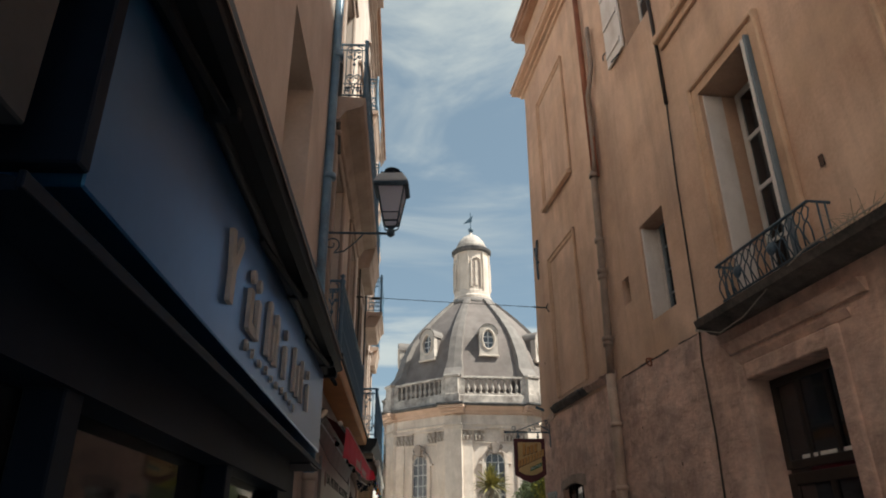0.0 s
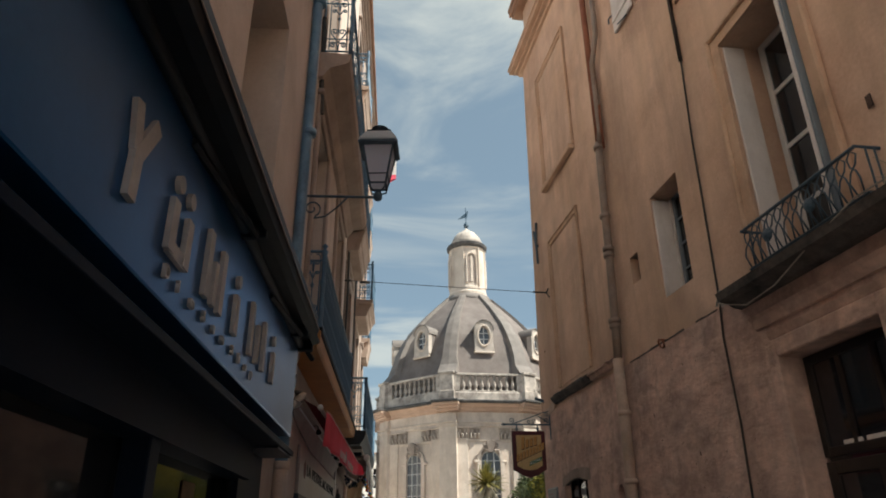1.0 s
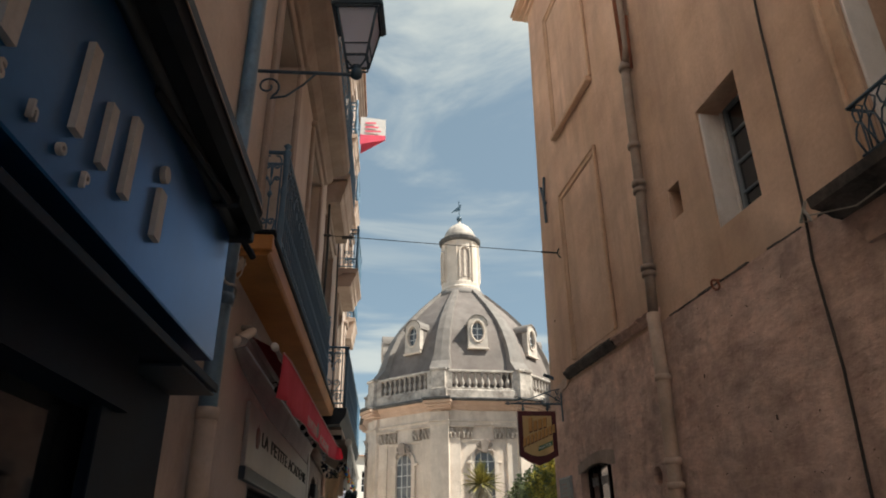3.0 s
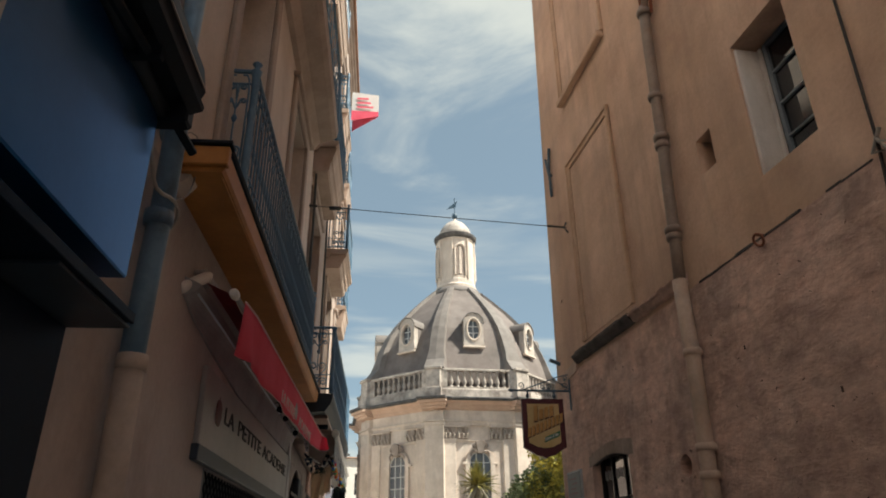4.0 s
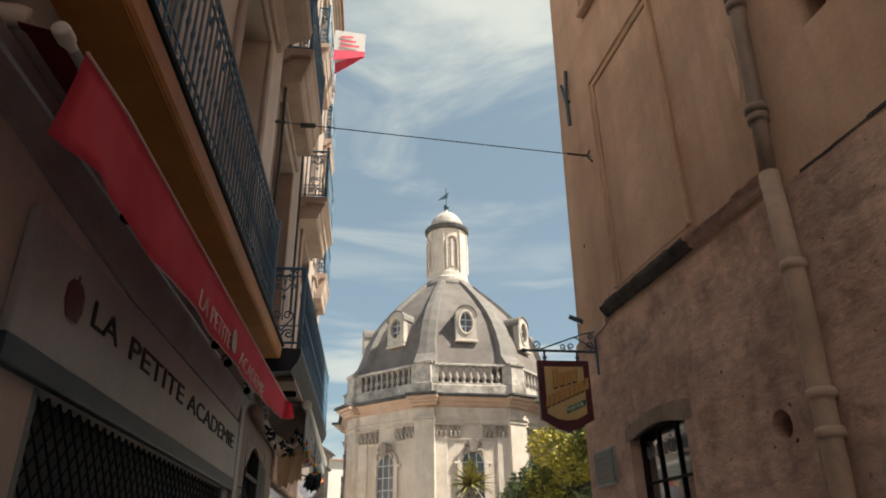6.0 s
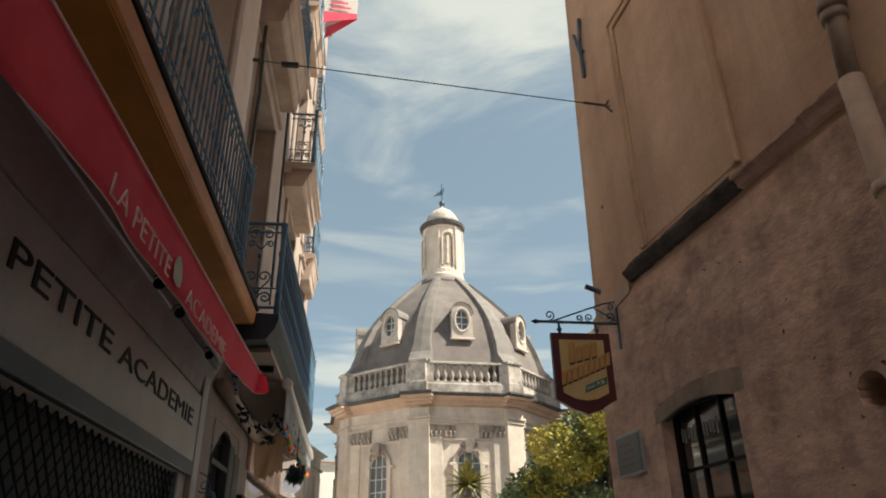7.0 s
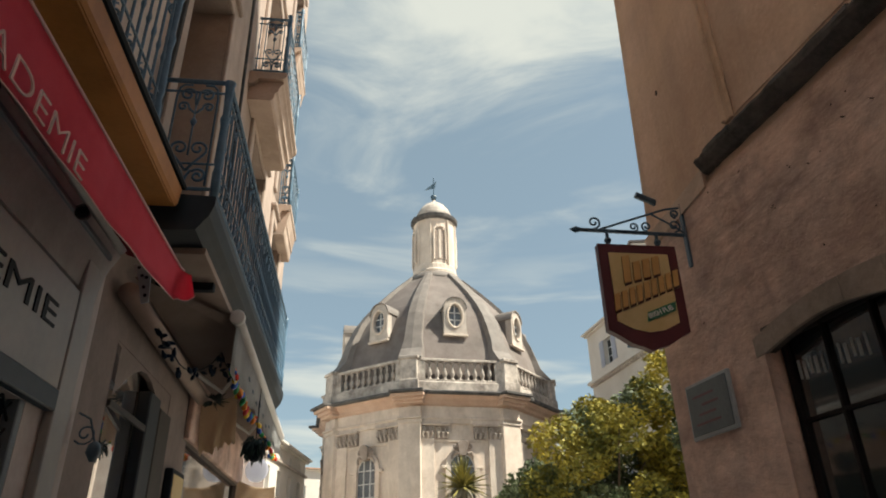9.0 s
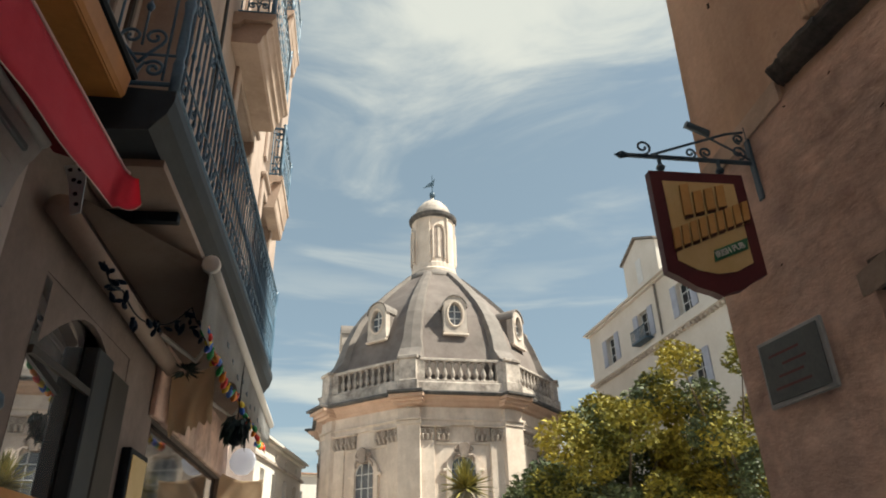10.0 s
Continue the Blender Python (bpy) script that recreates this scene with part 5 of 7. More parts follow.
for k in range(4):
    a, b = q + k * math.pi / 2, q + (k + 1) * math.pi / 2
    bm = B()
    f = [(0.122 * math.cos(a), 0.122 * math.sin(a), 0.14), (0.122 * math.cos(b), 0.122 * math.sin(b), 0.14), (0.236 * math.cos(b), 0.236 * math.sin(b), 0.595), (0.236 * math.cos(a), 0.236 * math.sin(a), 0.595)]
    prism(bm, f, (-0.004 * math.cos((a + b) / 2), -0.004 * math.sin((a + b) / 2), 0))
    part("pane", bm, M_FROST, lamp, "frosted glass pane")
bm = B()
lathe(bm, [(0.29, 0.6), (0.29, 0.63), (0.2, 0.75), (0.17, 0.775)], 4, None, q)
part("roof", bm, M_PALEGREY, lamp, "pale grey metal roof")
bm = B()
lathe(bm, [(0.185, 0.765), (0.185, 0.78)], 4, None, q)
lathe(bm, [(0.085, 0.77), (0.105, 0.8), (0.09, 0.83), (0.1, 0.86), (0.06, 0.885)], 12)
part("cowl", bm, M_BLACK, lamp, "black vent cowl", True)


# ---- wrought iron balcony railings ----
def baluster(bm, h):
    tube(bm, [(0, 0, 0), (0, 0, h)], 0.009, 5)
    lathe(bm, [(0.009, h * 0.44), (0.016, h * 0.48), (0.009, h * 0.52)], 6)
    lathe(bm, [(0.009, h * 0.12), (0.014, h * 0.14), (0.009, h * 0.16)], 6)


def scroll_lines(y, x0, x1, z0, h):
    """The lines of a scrolled end panel: lyre above, heart and volutes below, with their bar thickness."""
    c, w, ez = (x0 + x1) / 2, (x1 - x0) / 2, (0, 0, 1)

    def at(px, pz):
        return Vector((c + w * px, y, z0 + h * pz))

    out = [([at(0, 0.3), at(0, 0.8)], 0.007)]
    for s in (-1, 1):
        e = (s, 0, 0)
        out.append(([at(s * 0.98, 0.03), at(s * 0.98, 0.86), at(s * 0.9, 0.95), at(s * 0.7, 0.985), at(s * 0.3, 0.985)], 0.008))
        out.append(([at(0, 0.78)] + spiral(at(s * 0.46, 0.885), w * 0.4, w * 0.08, 3.5, -1.4, e, ez, 20), 0.009))
        out.append(([at(0, 0.7)] + spiral(at(s * 0.6, 0.765), w * 0.28, w * 0.07, 3.4, -1.3, e, ez, 16), 0.0085))
        out.append(([at(0, 0.16), at(s * 0.35, 0.24), at(s * 0.72, 0.31)] + spiral(at(s * 0.42, 0.365), w * 0.42, w * 0.08, -0.4, 1.25, e, ez, 18), 0.009))
        out.append(([at(0, 0.02), at(s * 0.06, 0.1), at(s * 0.22, 0.165)] + spiral(at(s * 0.6, 0.115), w * 0.4, w * 0.07, 2.5, -1.45, e, ez, 20), 0.01))
    return out


def railing(name, label, x_in, x_out, y0, y1, z0, h, step=0.105, far_end=False, knobs=True):
    """A balcony railing: front run along y, end panel across, posts with knobs, bars."""
    r = thing(name, label, "railing", "wrought iron balconies")
    for zz, t, nm in ((z0 + h, 0.018, "top_rail"), (z0 + h * 0.9, 0.009, "upper_bar"), (z0 + 0.06, 0.013, "bottom_rail"), (z0 + h * 0.27, 0.008, "lower_bar")):
        bm = B()
        tube(bm, [(x_in, y0, zz), (x_out, y0, zz)], t, 6)
        tube(bm, [(x_out, y0, zz), (x_out, y1, zz)], t, 6)
        if far_end:
            tube(bm, [(x_out, y1, zz), (x_in, y1, zz)], t, 6)
        part(nm, bm, M_RAILIRON, r)
    bm = B()
    lathe(bm, [(0.028, 0.0), (0.03, h * 0.2), (0.022, h * 0.24), (0.03, h * 0.3), (0.024, h * 0.6), (0.034, h * 0.66), (0.022, h * 0.7), (0.03, h * 0.95), (0.04, h)] + ([(0.015, h + 0.03), (0.036, h + 0.065), (0.0, h + 0.1)] if knobs else [(0.0, h + 0.015)]), 10)
    post_me = mesh_of(bm, "post", M_RAILIRON, True)
    for y in (y0, y1):
        again("post", post_me, r, Matrix.Translation((x_out, y, z0)))
    bm = B()
    baluster(bm, h)
    bar_me = mesh_of(bm, "baluster", M_RAILIRON)
    y = y0 + step
    k = 0
    while y < y1 - step * 0.5:
        again("baluster", bar_me, r, Matrix.Translation((x_out, y, z0)))
        y += step
        k += 1
    wd = x_out - x_in
    bm = B()
    lathe(bm, [(0.008, -0.035), (0.024, 0), (0.008, 0.035)], 6, Matrix.Translation((x_in + wd * 0.56, y0, z0 + h * 0.63)))
    part("collar", bm, M_RAILIRON, r, smooth=True)
    for line, thick in scroll_lines(y0, x_in + wd * 0.26, x_out - wd * 0.14, z0 + 0.06, h - 0.08):
        bm = B()
        tube(bm, line, thick, 5)
        part("scroll", bm, M_RAILIRON, r, smooth=True)
    again("baluster", bar_me, r, Matrix.Translation((x_in + wd * 0.08, y0, z0)))
    for y in np.arange(y0 + step * 1.5, y1 - step, step * 2):
        bm2 = spiral((x_out, y, z0 + h * 0.8), 0.012, 0.048, 0, 1.2, (0, 1, 0), (0, 0, 1), 10)
        bm = B()
        tube(bm, bm2, 0.007, 4)
        part("scroll", bm, M_RAILIRON, r)
        bm = B()
        tube(bm, spiral((x_out, y, z0 + h * 0.18), 0.012, 0.05, 3, -1.2, (0, 1, 0), (0, 0, 1), 10), 0.007, 4)
        part("scroll", bm, M_RAILIRON, r)
    return r


# first balcony over the shop with the red awning
slab = thing("balcony_floor", "balcony slab with a varnished orange soffit and dark edge", "balcony", kind="structure")
bm = B()
prism(bm, [(-0.5, 7.27, 3.84), (-0.215, 7.27, 3.84), (-0.2, 7.27, 3.86), (-0.19, 7.27, 3.96), (-0.5, 7.27, 3.98)], (0, 5.88, 0))
box(bm, -0.235, -0.222, 7.32, 13.1, 3.834, 3.845, 0.003)
box(bm, -0.5, -0.182, 7.235, 7.29, 3.87, 3.985, 0.006)
part("soffit", bm, M_ORANGE, slab, "orange wooden soffit and fascia")
bm = B()
prism(bm, [(-0.5, 7.29, 3.984), (-0.18, 7.29, 3.974), (-0.17, 7.29, 3.99), (-0.18, 7.29, 4.02), (-0.5, 7.29, 4.05)], (0, 5.89, 0))
box(bm, -0.46, -0.165, 7.215, 7.295, 3.988, 4.012, 0.004)
part("edge", bm, M_BLACK, slab, "dark metal edge")
bm = B()
prism(bm, [(-0.5, 7.3, 3.755), (-0.46, 7.3, 3.765), (-0.41, 7.3, 3.8), (-0.385, 7.3, 3.84), (-0.5, 7.3, 3.84)], (0, 0.14, 0))
part("corbel", bm, M_TAN, slab, "plastered corbel")
railing("balcony_railing", "dark blue-black wrought iron railing above the red awning", -0.56, -0.295, 8.07, 12.75, 4.06, 1.11)

# second balcony
slab = thing("balcony_floor", "black moulded balcony slab with cream underside", "balcony", kind="structure")
bm = B()
prism(bm, [(-0.53, 13.25, 3.72), (-0.1, 13.25, 3.74), (-0.06, 13.25, 3.8), (-0.03, 13.25, 3.84), (-0.005, 13.25, 3.92), (-0.005, 13.25, 3.98), (-0.53, 13.25, 4.0)], (0, 4.9, 0))
part("edge", bm, M_EDGE, slab, "dark moulded edge")
# cream underside of the slab, shade given as a brown base colour
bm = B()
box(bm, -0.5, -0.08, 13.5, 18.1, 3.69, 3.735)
part("underside", bm, M_UNDER, slab, "cream underside, toned brown for shade")
for y in (13.95, 15.2, 16.5, 17.8):
    bm = B()
    box(bm, -0.5, -0.1, y, y + 0.06, 3.63, 3.692, 0.006)
    part("corbel", bm, M_BLACK, slab)
railing("balcony_railing", "dark blue-black wrought iron railing with scrolled end panel", -0.5, -0.035, 13.3, 18.0, 4.0, 0.93, knobs=False)

# upper balconies: long one, then small ones on consoles
slab = thing("balcony_floor", "long stone balcony slab high on the facade", "balcony", kind="structure")
bm = B()
prism(bm, [(-0.5, 7.85, 7.45), (-0.44, 7.85, 7.47), (-0.36, 7.85, 7.6), (-0.18, 7.85, 7.66), (-0.12, 7.85, 7.7), (-0.1, 7.85, 7.82), (-0.5, 7.85, 7.84)], (0, 4.8, 0))
part("slab", bm, M_TRIMST, slab)
railing("balcony_railing", "wrought iron railing of the long upper balcony", -0.5, -0.12, 7.9, 12.6, 7.84, 0.95, 0.25)


def small_balcony(u0, u1, z, out, deep):
    s = thing("balcony_floor", "small stone balcony slab on carved consoles", "balcony", kind="structure")
    bm = B()
    prism(bm, [(-0.53, u0, z - 0.16), (-0.46, u0, z - 0.15), (-0.42, u0, z - 0.08), (out - 0.04, u0, z - 0.07), (out, u0, z - 0.03), (out, u0, z + 0.03), (-0.53, u0, z + 0.03)], (0, u1 - u0, 0))
    part("slab", bm, M_CONSOLE, s)
    a, b = u0 + 0.06, u1 - 0.06
    d_ = out + 0.53
    bm = B()
    prism(bm, [(-0.53 + d_ * p_, a, z - q_) for p_, q_ in ((0.0, deep), (0.62, deep), (0.68, deep * 0.94), (0.72, deep * 0.7), (0.74, deep * 0.66), (0.8, deep * 0.62), (0.81, deep * 0.48), (0.86, deep * 0.36), (0.92, 0.1), (0.92, 0.06), (0.0, 0.06))], (0, b - a, 0))
    part("console", bm, M_CONSOLE, s, "deep moulded stone bracket")
    railing("balcony_railing", "small wrought iron balcony railing", -0.5, out - 0.04, u0 + 0.05, u1 - 0.05, z + 0.03, 0.92, 0.14, True)
    return s


small_balcony(13.14, 14.95, 7.95, -0.13, 0.5)
small_balcony(16.1, 17.8, 7.42, -0.08, 0.36)
small_balcony(19.4, 20.6, 7.44, -0.28, 0.5)
small_balcony(13.14, 14.95, 11.35, -0.2, 0.45)
small_balcony(16.3, 17.9, 10.9, -0.25, 0.4)
small_balcony(19.2, 20.5, 10.7, -0.34, 0.4)
# cable runs on the facade
for line, thick in (([(-0.47, 13.2, 12.5), (-0.47, 13.25, 9.5), (-0.46, 13.3, 7.2), (-0.46, 13.4, 6.6), (-0.47, 13.35, 5.2), (-0.47, 13.2, 4.1)], 0.02),
                    ([(-0.47, 7.85, 8.4), (-0.46, 7.95, 7.4), (-0.44, 8.0, 7.0)], 0.03),
                    ([(-0.47, 15.4, 11.0), (-0.46, 15.5, 8.0), (-0.46, 15.6, 5.2)], 0.018)):
    bm = B()
    tube(bm, line, thick, 6)
    solid("facade_cable", bm, M_CABLE, "dark cable clipped to the stone facade", "cable", "facade cables")

# wire across the lane
wa, wb = Vector((-0.5, 13.05, 6.75)), Vector((3.5, 13.36, 6.66))
span = thing("span_wire", "steel wire strung across the lane on wall hooks", "wire")
bm = B()
tube(bm, [wa.lerp(wb, i / 16) - Vector((0, 0, 0.004 * math.sin(math.pi * i / 16))) for i in range(17)], 0.0065, 5)
part("wire", bm, M_CABLE, span)
bm = B()
tube(bm, [wa.lerp(wb, 0.92), wa.lerp(wb, 0.985)], 0.016, 6)
part("turnbuckle", bm, M_CABLE, span)
bm = B()
tube(bm, [wb + Vector((0.0, 0.03, 0.1)), wb + Vector((-0.05, 0, 0)), wb + Vector((0.0, -0.03, -0.1))], 0.014, 5)
part("hook", bm, M_CABLE, span)
bm = B()
tube(bm, [wa, wa + Vector((0.12, 0.01, 0))], 0.02, 6)
part("hook", bm, M_CABLE, span)
bm = B()
box(bm, -0.2, -0.02, 13.03, 13.09, 6.7, 6.74, 0.005)
part("clamp", bm, M_CABLE, span)

# red and white board high on the facade
fs = thing("agency_board", "red and white V-shaped letting board on the facade", "sign", at=pose(-0.23, 17.0, 11.1))
bm = B()
prism(bm, [(0, -0.02, 0.28), (0.62, 0.0, 0.28), (0.62, 0.0, 0.75), (0, -0.02, 0.8)], (0, 0.012, 0))
prism(bm, [(0, 0.4, 0.28), (0.62, 0.012, 0.28), (0.62, 0.012, 0.75), (0, 0.4, 0.8)], (0, 0.012, 0))
part("upper_panel", bm, M_WHITET, fs, "white upper half")
bm = B()
prism(bm, [(0, -0.024, 0.0), (0.62, -0.004, 0.16), (0.62, -0.004, 0.28), (0, -0.024, 0.28)], (0, 0.012, 0))
prism(bm, [(0, 0.4, 0.0), (0.62, 0.014, 0.16), (0.62, 0.014, 0.28), (0, 0.4, 0.28)], (0, 0.012, 0))
part("lower_panel", bm, M_RED, fs, "red lower half")
for k in range(3):
    bm = B()
    box(bm, 0.12, 0.5 - 0.06 * k, -0.032, -0.026, 0.36 + 0.12 * k, 0.4 + 0.12 * k)
    part("line_of_text", bm, M_RED, fs)
bm = B()
tube(bm, [(-0.33, 0.1, 0.5), (0.02, 0.1, 0.5)], 0.015, 6)
part("bracket", bm, M_IRON, fs)

# ---- red awning shop ----
fas = thing("shop_fascia", "off-white fascia board with black capital letters", "shop sign")
bm = B()
box(bm, -0.5, -0.462, 8.5, 12.74, 2.6, 3.1, 0.006)
part("board", bm, M_FASCIA, fas)
bm = B()
box(bm, -0.5, -0.45, 8.47, 12.74, 2.5, 2.6, 0.006)
part("lower_band", bm, M_SLATE, fas, "dark blue-grey band")
bm = B()
box(bm, -0.5, -0.455, 12.74, 12.92, 0.2, 3.3, 0.006)
part("pilaster", bm, M_FASCIA, fas)
up_wall = Matrix(((0, 0, 1, 0), (1, 0, 0, 0), (0, 1, 0, 0), (0, 0, 0, 1)))
for txt, y_, wd_ in (("LA", 9.1, 0.36), ("PETITE", 9.61, 1.12), ("ACADEMIE", 10.86, 1.68)):
    letters("lettering", txt, 0.168, M_BLACK, fas, Matrix.Translation((-0.46, y_, 2.835)) @ up_wall, 0.004, "black capitals", wd_)
bm = B()
lathe(bm, [(0.0, 0.0), (0.06, 0.01), (0.095, 0.07), (0.09, 0.14), (0.05, 0.175), (0.012, 0.165), (0.012, 0.2), (0.0, 0.205)], 12)
bmesh.ops.transform(bm, matrix=Matrix.Translation((-0.462, 8.93, 2.78)) @ Matrix.Diagonal((0.1, 1, 1, 1)), verts=bm.verts)
part("emblem", bm, M_MAROON, fas, "dark red emblem")
gr = thing("security_grille", "closed dark roller grille of linked wire", "grille")
bm = B()
for i in range(34):
    y = 8.9 + 0.108 * i
    for s in (0, 1):
        pts = [(-0.535, y + 0.03 * math.sin(math.pi * (k + s)) + (0.054 if (k + s) % 2 else -0.054), 0.3 + 0.11 * k) for k in range(21)]
        tube(bm, pts, 0.006, 4)
part("lattice", bm, M_BLACK, gr)
bm = B()
box(bm, -0.6, -0.58, 8.86, 12.54, 0.2, 2.5)
part("backing", bm, M_EDGE, gr, "dark shop front behind the grille")
for y in (8.85, 12.5):
    bm = B()
    box(bm, -0.56, -0.5, y, y + 0.05, 0.2, 2.5, 0.005)
    part("guide_rail", bm, M_BLUEGREY, gr)

awn = thing("red_awning", "red cloth awning partly rolled in, white cassette", "awning")
bm = B()
lathe(bm, [(0.05, 0.0), (0.055, 0.02), (0.055, 5.0), (0.05, 5.02)], 12, pose(-0.43, 8.0, 3.49, -90, 0, 0))
box(bm, -0.5, -0.41, 7.98, 13.0, 3.53, 3.57, 0.01)
part("cassette", bm, M_FASCIA, awn, "grey-white cassette", True)
bm = B()
tube(bm, [(-0.51, 7.82, 3.375), (-0.485, 7.85, 3.4), (-0.45, 7.92, 3.46), (-0.415, 7.97, 3.505), (-0.4, 7.985, 3.51), (-0.392, 7.99, 3.508)], 0.036, 12)
part("end_arm", bm, M_WHITE, awn, "white rounded end bracket", True)


bm = B()
net = []
for y_, z_ in ((7.84, 3.345), (8.1, 3.28), (8.6, 3.22), (9.6, 3.14), (12.98, 3.13)):
    h_ = 3.36 - z_
    net.append([bm.verts.new((x, y_, z)) for x, z in ((-0.498, z_), (-0.48, z_), (-0.472, z_ + h_ * 0.3), (-0.458, z_ + h_ * 0.62), (-0.438, z_ + h_ * 0.88), (-0.418, 3.365), (-0.398, 3.41), (-0.498, 3.46))])
for a, b in zip(net, net[1:]):
    for k in range(8):
        bm.faces.new((a[k], a[(k + 1) % 8], b[(k + 1) % 8], b[k]))
bm.faces.new(net[0][::-1])
bm.faces.new(net[-1])
part("housing", bm, M_COVE, awn, "grey coved housing over the fascia")
bm = B()
tube(bm, [(-0.424, 7.88, 3.37), (-0.424, 11.46, 3.362)], 0.0105, 6)
part("edge_rail", bm, M_RAILB, awn, "thin pale blue-grey rail")


def bar_at(f):
    return Vector((-0.215 + 0.055 * f, 7.88 + 5.2 * f, 3.375 + 0.03 * f))


bm = B()
tube(bm, [bar_at(0), bar_at(1)], 0.017, 8)
part("front_bar", bm, M_PALEGREY, awn, smooth=True)
bm = B()
lathe(bm, [(0.02, -0.012), (0.027, -0.008), (0.029, 0.0), (0.029, 0.05), (0.022, 0.058), (0.017, 0.09)], 10, Matrix.Translation(bar_at(0)) @ pose(0, 0, 0, -90, 0, 0))
part("bar_cap", bm, M_WHITE, awn, smooth=True)
DROPS = ((0.0, 0.34), (0.12, 0.335), (0.3, 0.31), (0.5, 0.305), (0.7, 0.285), (0.8, 0.27), (0.87, 0.245), (0.94, 0.215), (1.0, 0.19))


def drop_at(f):
    """How far the valance hangs below its hem, along the awning."""
    for (f0, d0), (f1, d1) in zip(DROPS, DROPS[1:]):
        if f <= f1:
            return d0 + (d1 - d0) * (f - f0) / (f1 - f0)
    return DROPS[-1][1]


bm = B()
top = []
for i in range(61):
    f = i / 60
    b = bar_at(f)
    wv = 0.005 * math.sin(f * 26) + 0.003 * math.sin(f * 61) + (0.03 * math.exp(-((f - 0.05) / 0.025) ** 2))
    lw = drop_at(f) + 0.006 * math.sin(f * 33 + 1)
    rowv = []
    for k in range(7):
        g = k / 6
        skew = 0.06 * (1 - f / 0.08) * (1 - g) if f < 0.08 else 0.0
        rowv.append(bm.verts.new((b.x + 0.06 - 0.004 * g + wv * g * 1.4 - 0.012 * g * g, b.y + skew, b.z - 0.035 + 0.03 * min(1.0, f * 12) - lw * g)))
    top.append(rowv)
end = bar_at(1)
for i in range(1, 9):
    g_ = i / 8
    rowv = []
    for k in range(7):
        h_ = k / 6
        rowv.append(bm.verts.new((end.x + 0.06 + 0.1 * g_ * (0.6 + 0.4 * h_), end.y + 0.04 * math.sin(g_ * 2.6) - 0.02 * h_, end.z - 0.005 - 0.03 * g_ - (0.19 - 0.05 * g_ * g_) * h_)))
    top.append(rowv)
for a, b in zip(top, top[1:]):
    for k in range(6):
        bm.faces.new((a[k], a[k + 1], b[k + 1], b[k]))
hem_lines = [([r_[0].co.copy() + Vector((0.004, 0, 0)) for r_ in top[:-6]], 0.006), ([r_[6].co.copy() + Vector((0.002, 0, 0)) for r_ in top[12:]], 0.0028)]
bmesh.ops.solidify(bm, geom=list(bm.faces), thickness=0.004)
part("valance", bm, M_RED, awn, "red scalloped valance", True)
for line, thick in hem_lines:
    bm = B()
    tube(bm, line, thick, 5)
    part("hem", bm, M_HEM, awn, "pale pink hem tape", True)
# cloth between cassette and bar; its shade is put into the colour
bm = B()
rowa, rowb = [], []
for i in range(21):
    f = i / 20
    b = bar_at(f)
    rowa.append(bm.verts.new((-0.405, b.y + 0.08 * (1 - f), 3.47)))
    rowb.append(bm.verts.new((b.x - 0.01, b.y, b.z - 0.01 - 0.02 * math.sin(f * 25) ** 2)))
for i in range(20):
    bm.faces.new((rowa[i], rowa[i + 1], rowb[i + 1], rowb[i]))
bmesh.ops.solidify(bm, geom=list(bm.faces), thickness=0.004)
part("cloth", bm, M_REDSHADE, awn, "red cloth coloured dark for its shaded underside", True)
d = (bar_at(1) - bar_at(0)).normalized()
side = Vector((0.012, 0, 0.3)).normalized()
side = (side - d * side.dot(d)).normalized()
nrm = d.cross(side).normalized()
mtx = Matrix((d, side, nrm)).transposed().to_4x4()
for txt, y_, wd_ in (("LA", 9.52, 0.2), ("PETITE", 9.78, 0.54), ("ACADEMIE", 10.64, 1.03)):
    p = bar_at((y_ - 7.88) / 5.2) + Vector((0.072, 0, -0.3))
    letters("lettering", txt, 0.14, M_HEM, awn, Matrix.Translation(p) @ mtx, 0.003, "thin pale capitals", wd_, -0.003)
bm = B()
p = bar_at(0.5) + Vector((0.064, 0, -0.2))
lathe(bm, [(0.0, -0.09), (0.06, -0.07), (0.075, 0.0), (0.05, 0.06), (0.02, 0.09), (0.0, 0.1)], 8)
bmesh.ops.transform(bm, matrix=Matrix.Translation(p) @ Matrix.Diagonal((0.1, 1.1, 0.85, 1)), verts=bm.verts)
part("emblem", bm, M_CANVAS, awn, "pale grey emblem")
for f in (0.2, 0.75):
    b = bar_at(f)
    bm = B()
    tube(bm, [(-0.42, b.y + 0.1, 3.5), (-0.33, b.y - 0.5, 3.47), (b.x - 0.02, b.y, b.z + 0.02)], 0.016, 6)
    part("folding_arm", bm, M_WHITE, awn)
bm = B()
box(bm, -0.43, -0.41, 11.46, 12.9, 3.345, 3.375, 0.004)
part("light_rail", bm, M_BLUEGREY, awn, "blue-grey rail under the cassette")
bm = B()
prism(bm, [(-0.375, 13.14, 3.44), (-0.28, 13.14, 3.455), (-0.275, 13.14, 3.4), (-0.26, 13.14, 3.21), (-0.3, 13.14, 3.2), (-0.34, 13.14, 3.36)], (0, 0.008, 0))
part("arm_plate", bm, M_PALEGREY, awn, "perforated grey steel plate")
for x_, z_ in ((-0.345, 3.42), (-0.305, 3.425), (-0.32, 3.37), (-0.295, 3.36), (-0.3, 3.3), (-0.285, 3.25)):
    bm = B()
    lathe(bm, [(0.0, 0.0), (0.01, 0.0), (0.01, 0.004), (0.0, 0.004)], 8, pose(x_, 13.141, z_, 90, 0, 0))
    part("bolt_hole", bm, M_BLACK, awn)


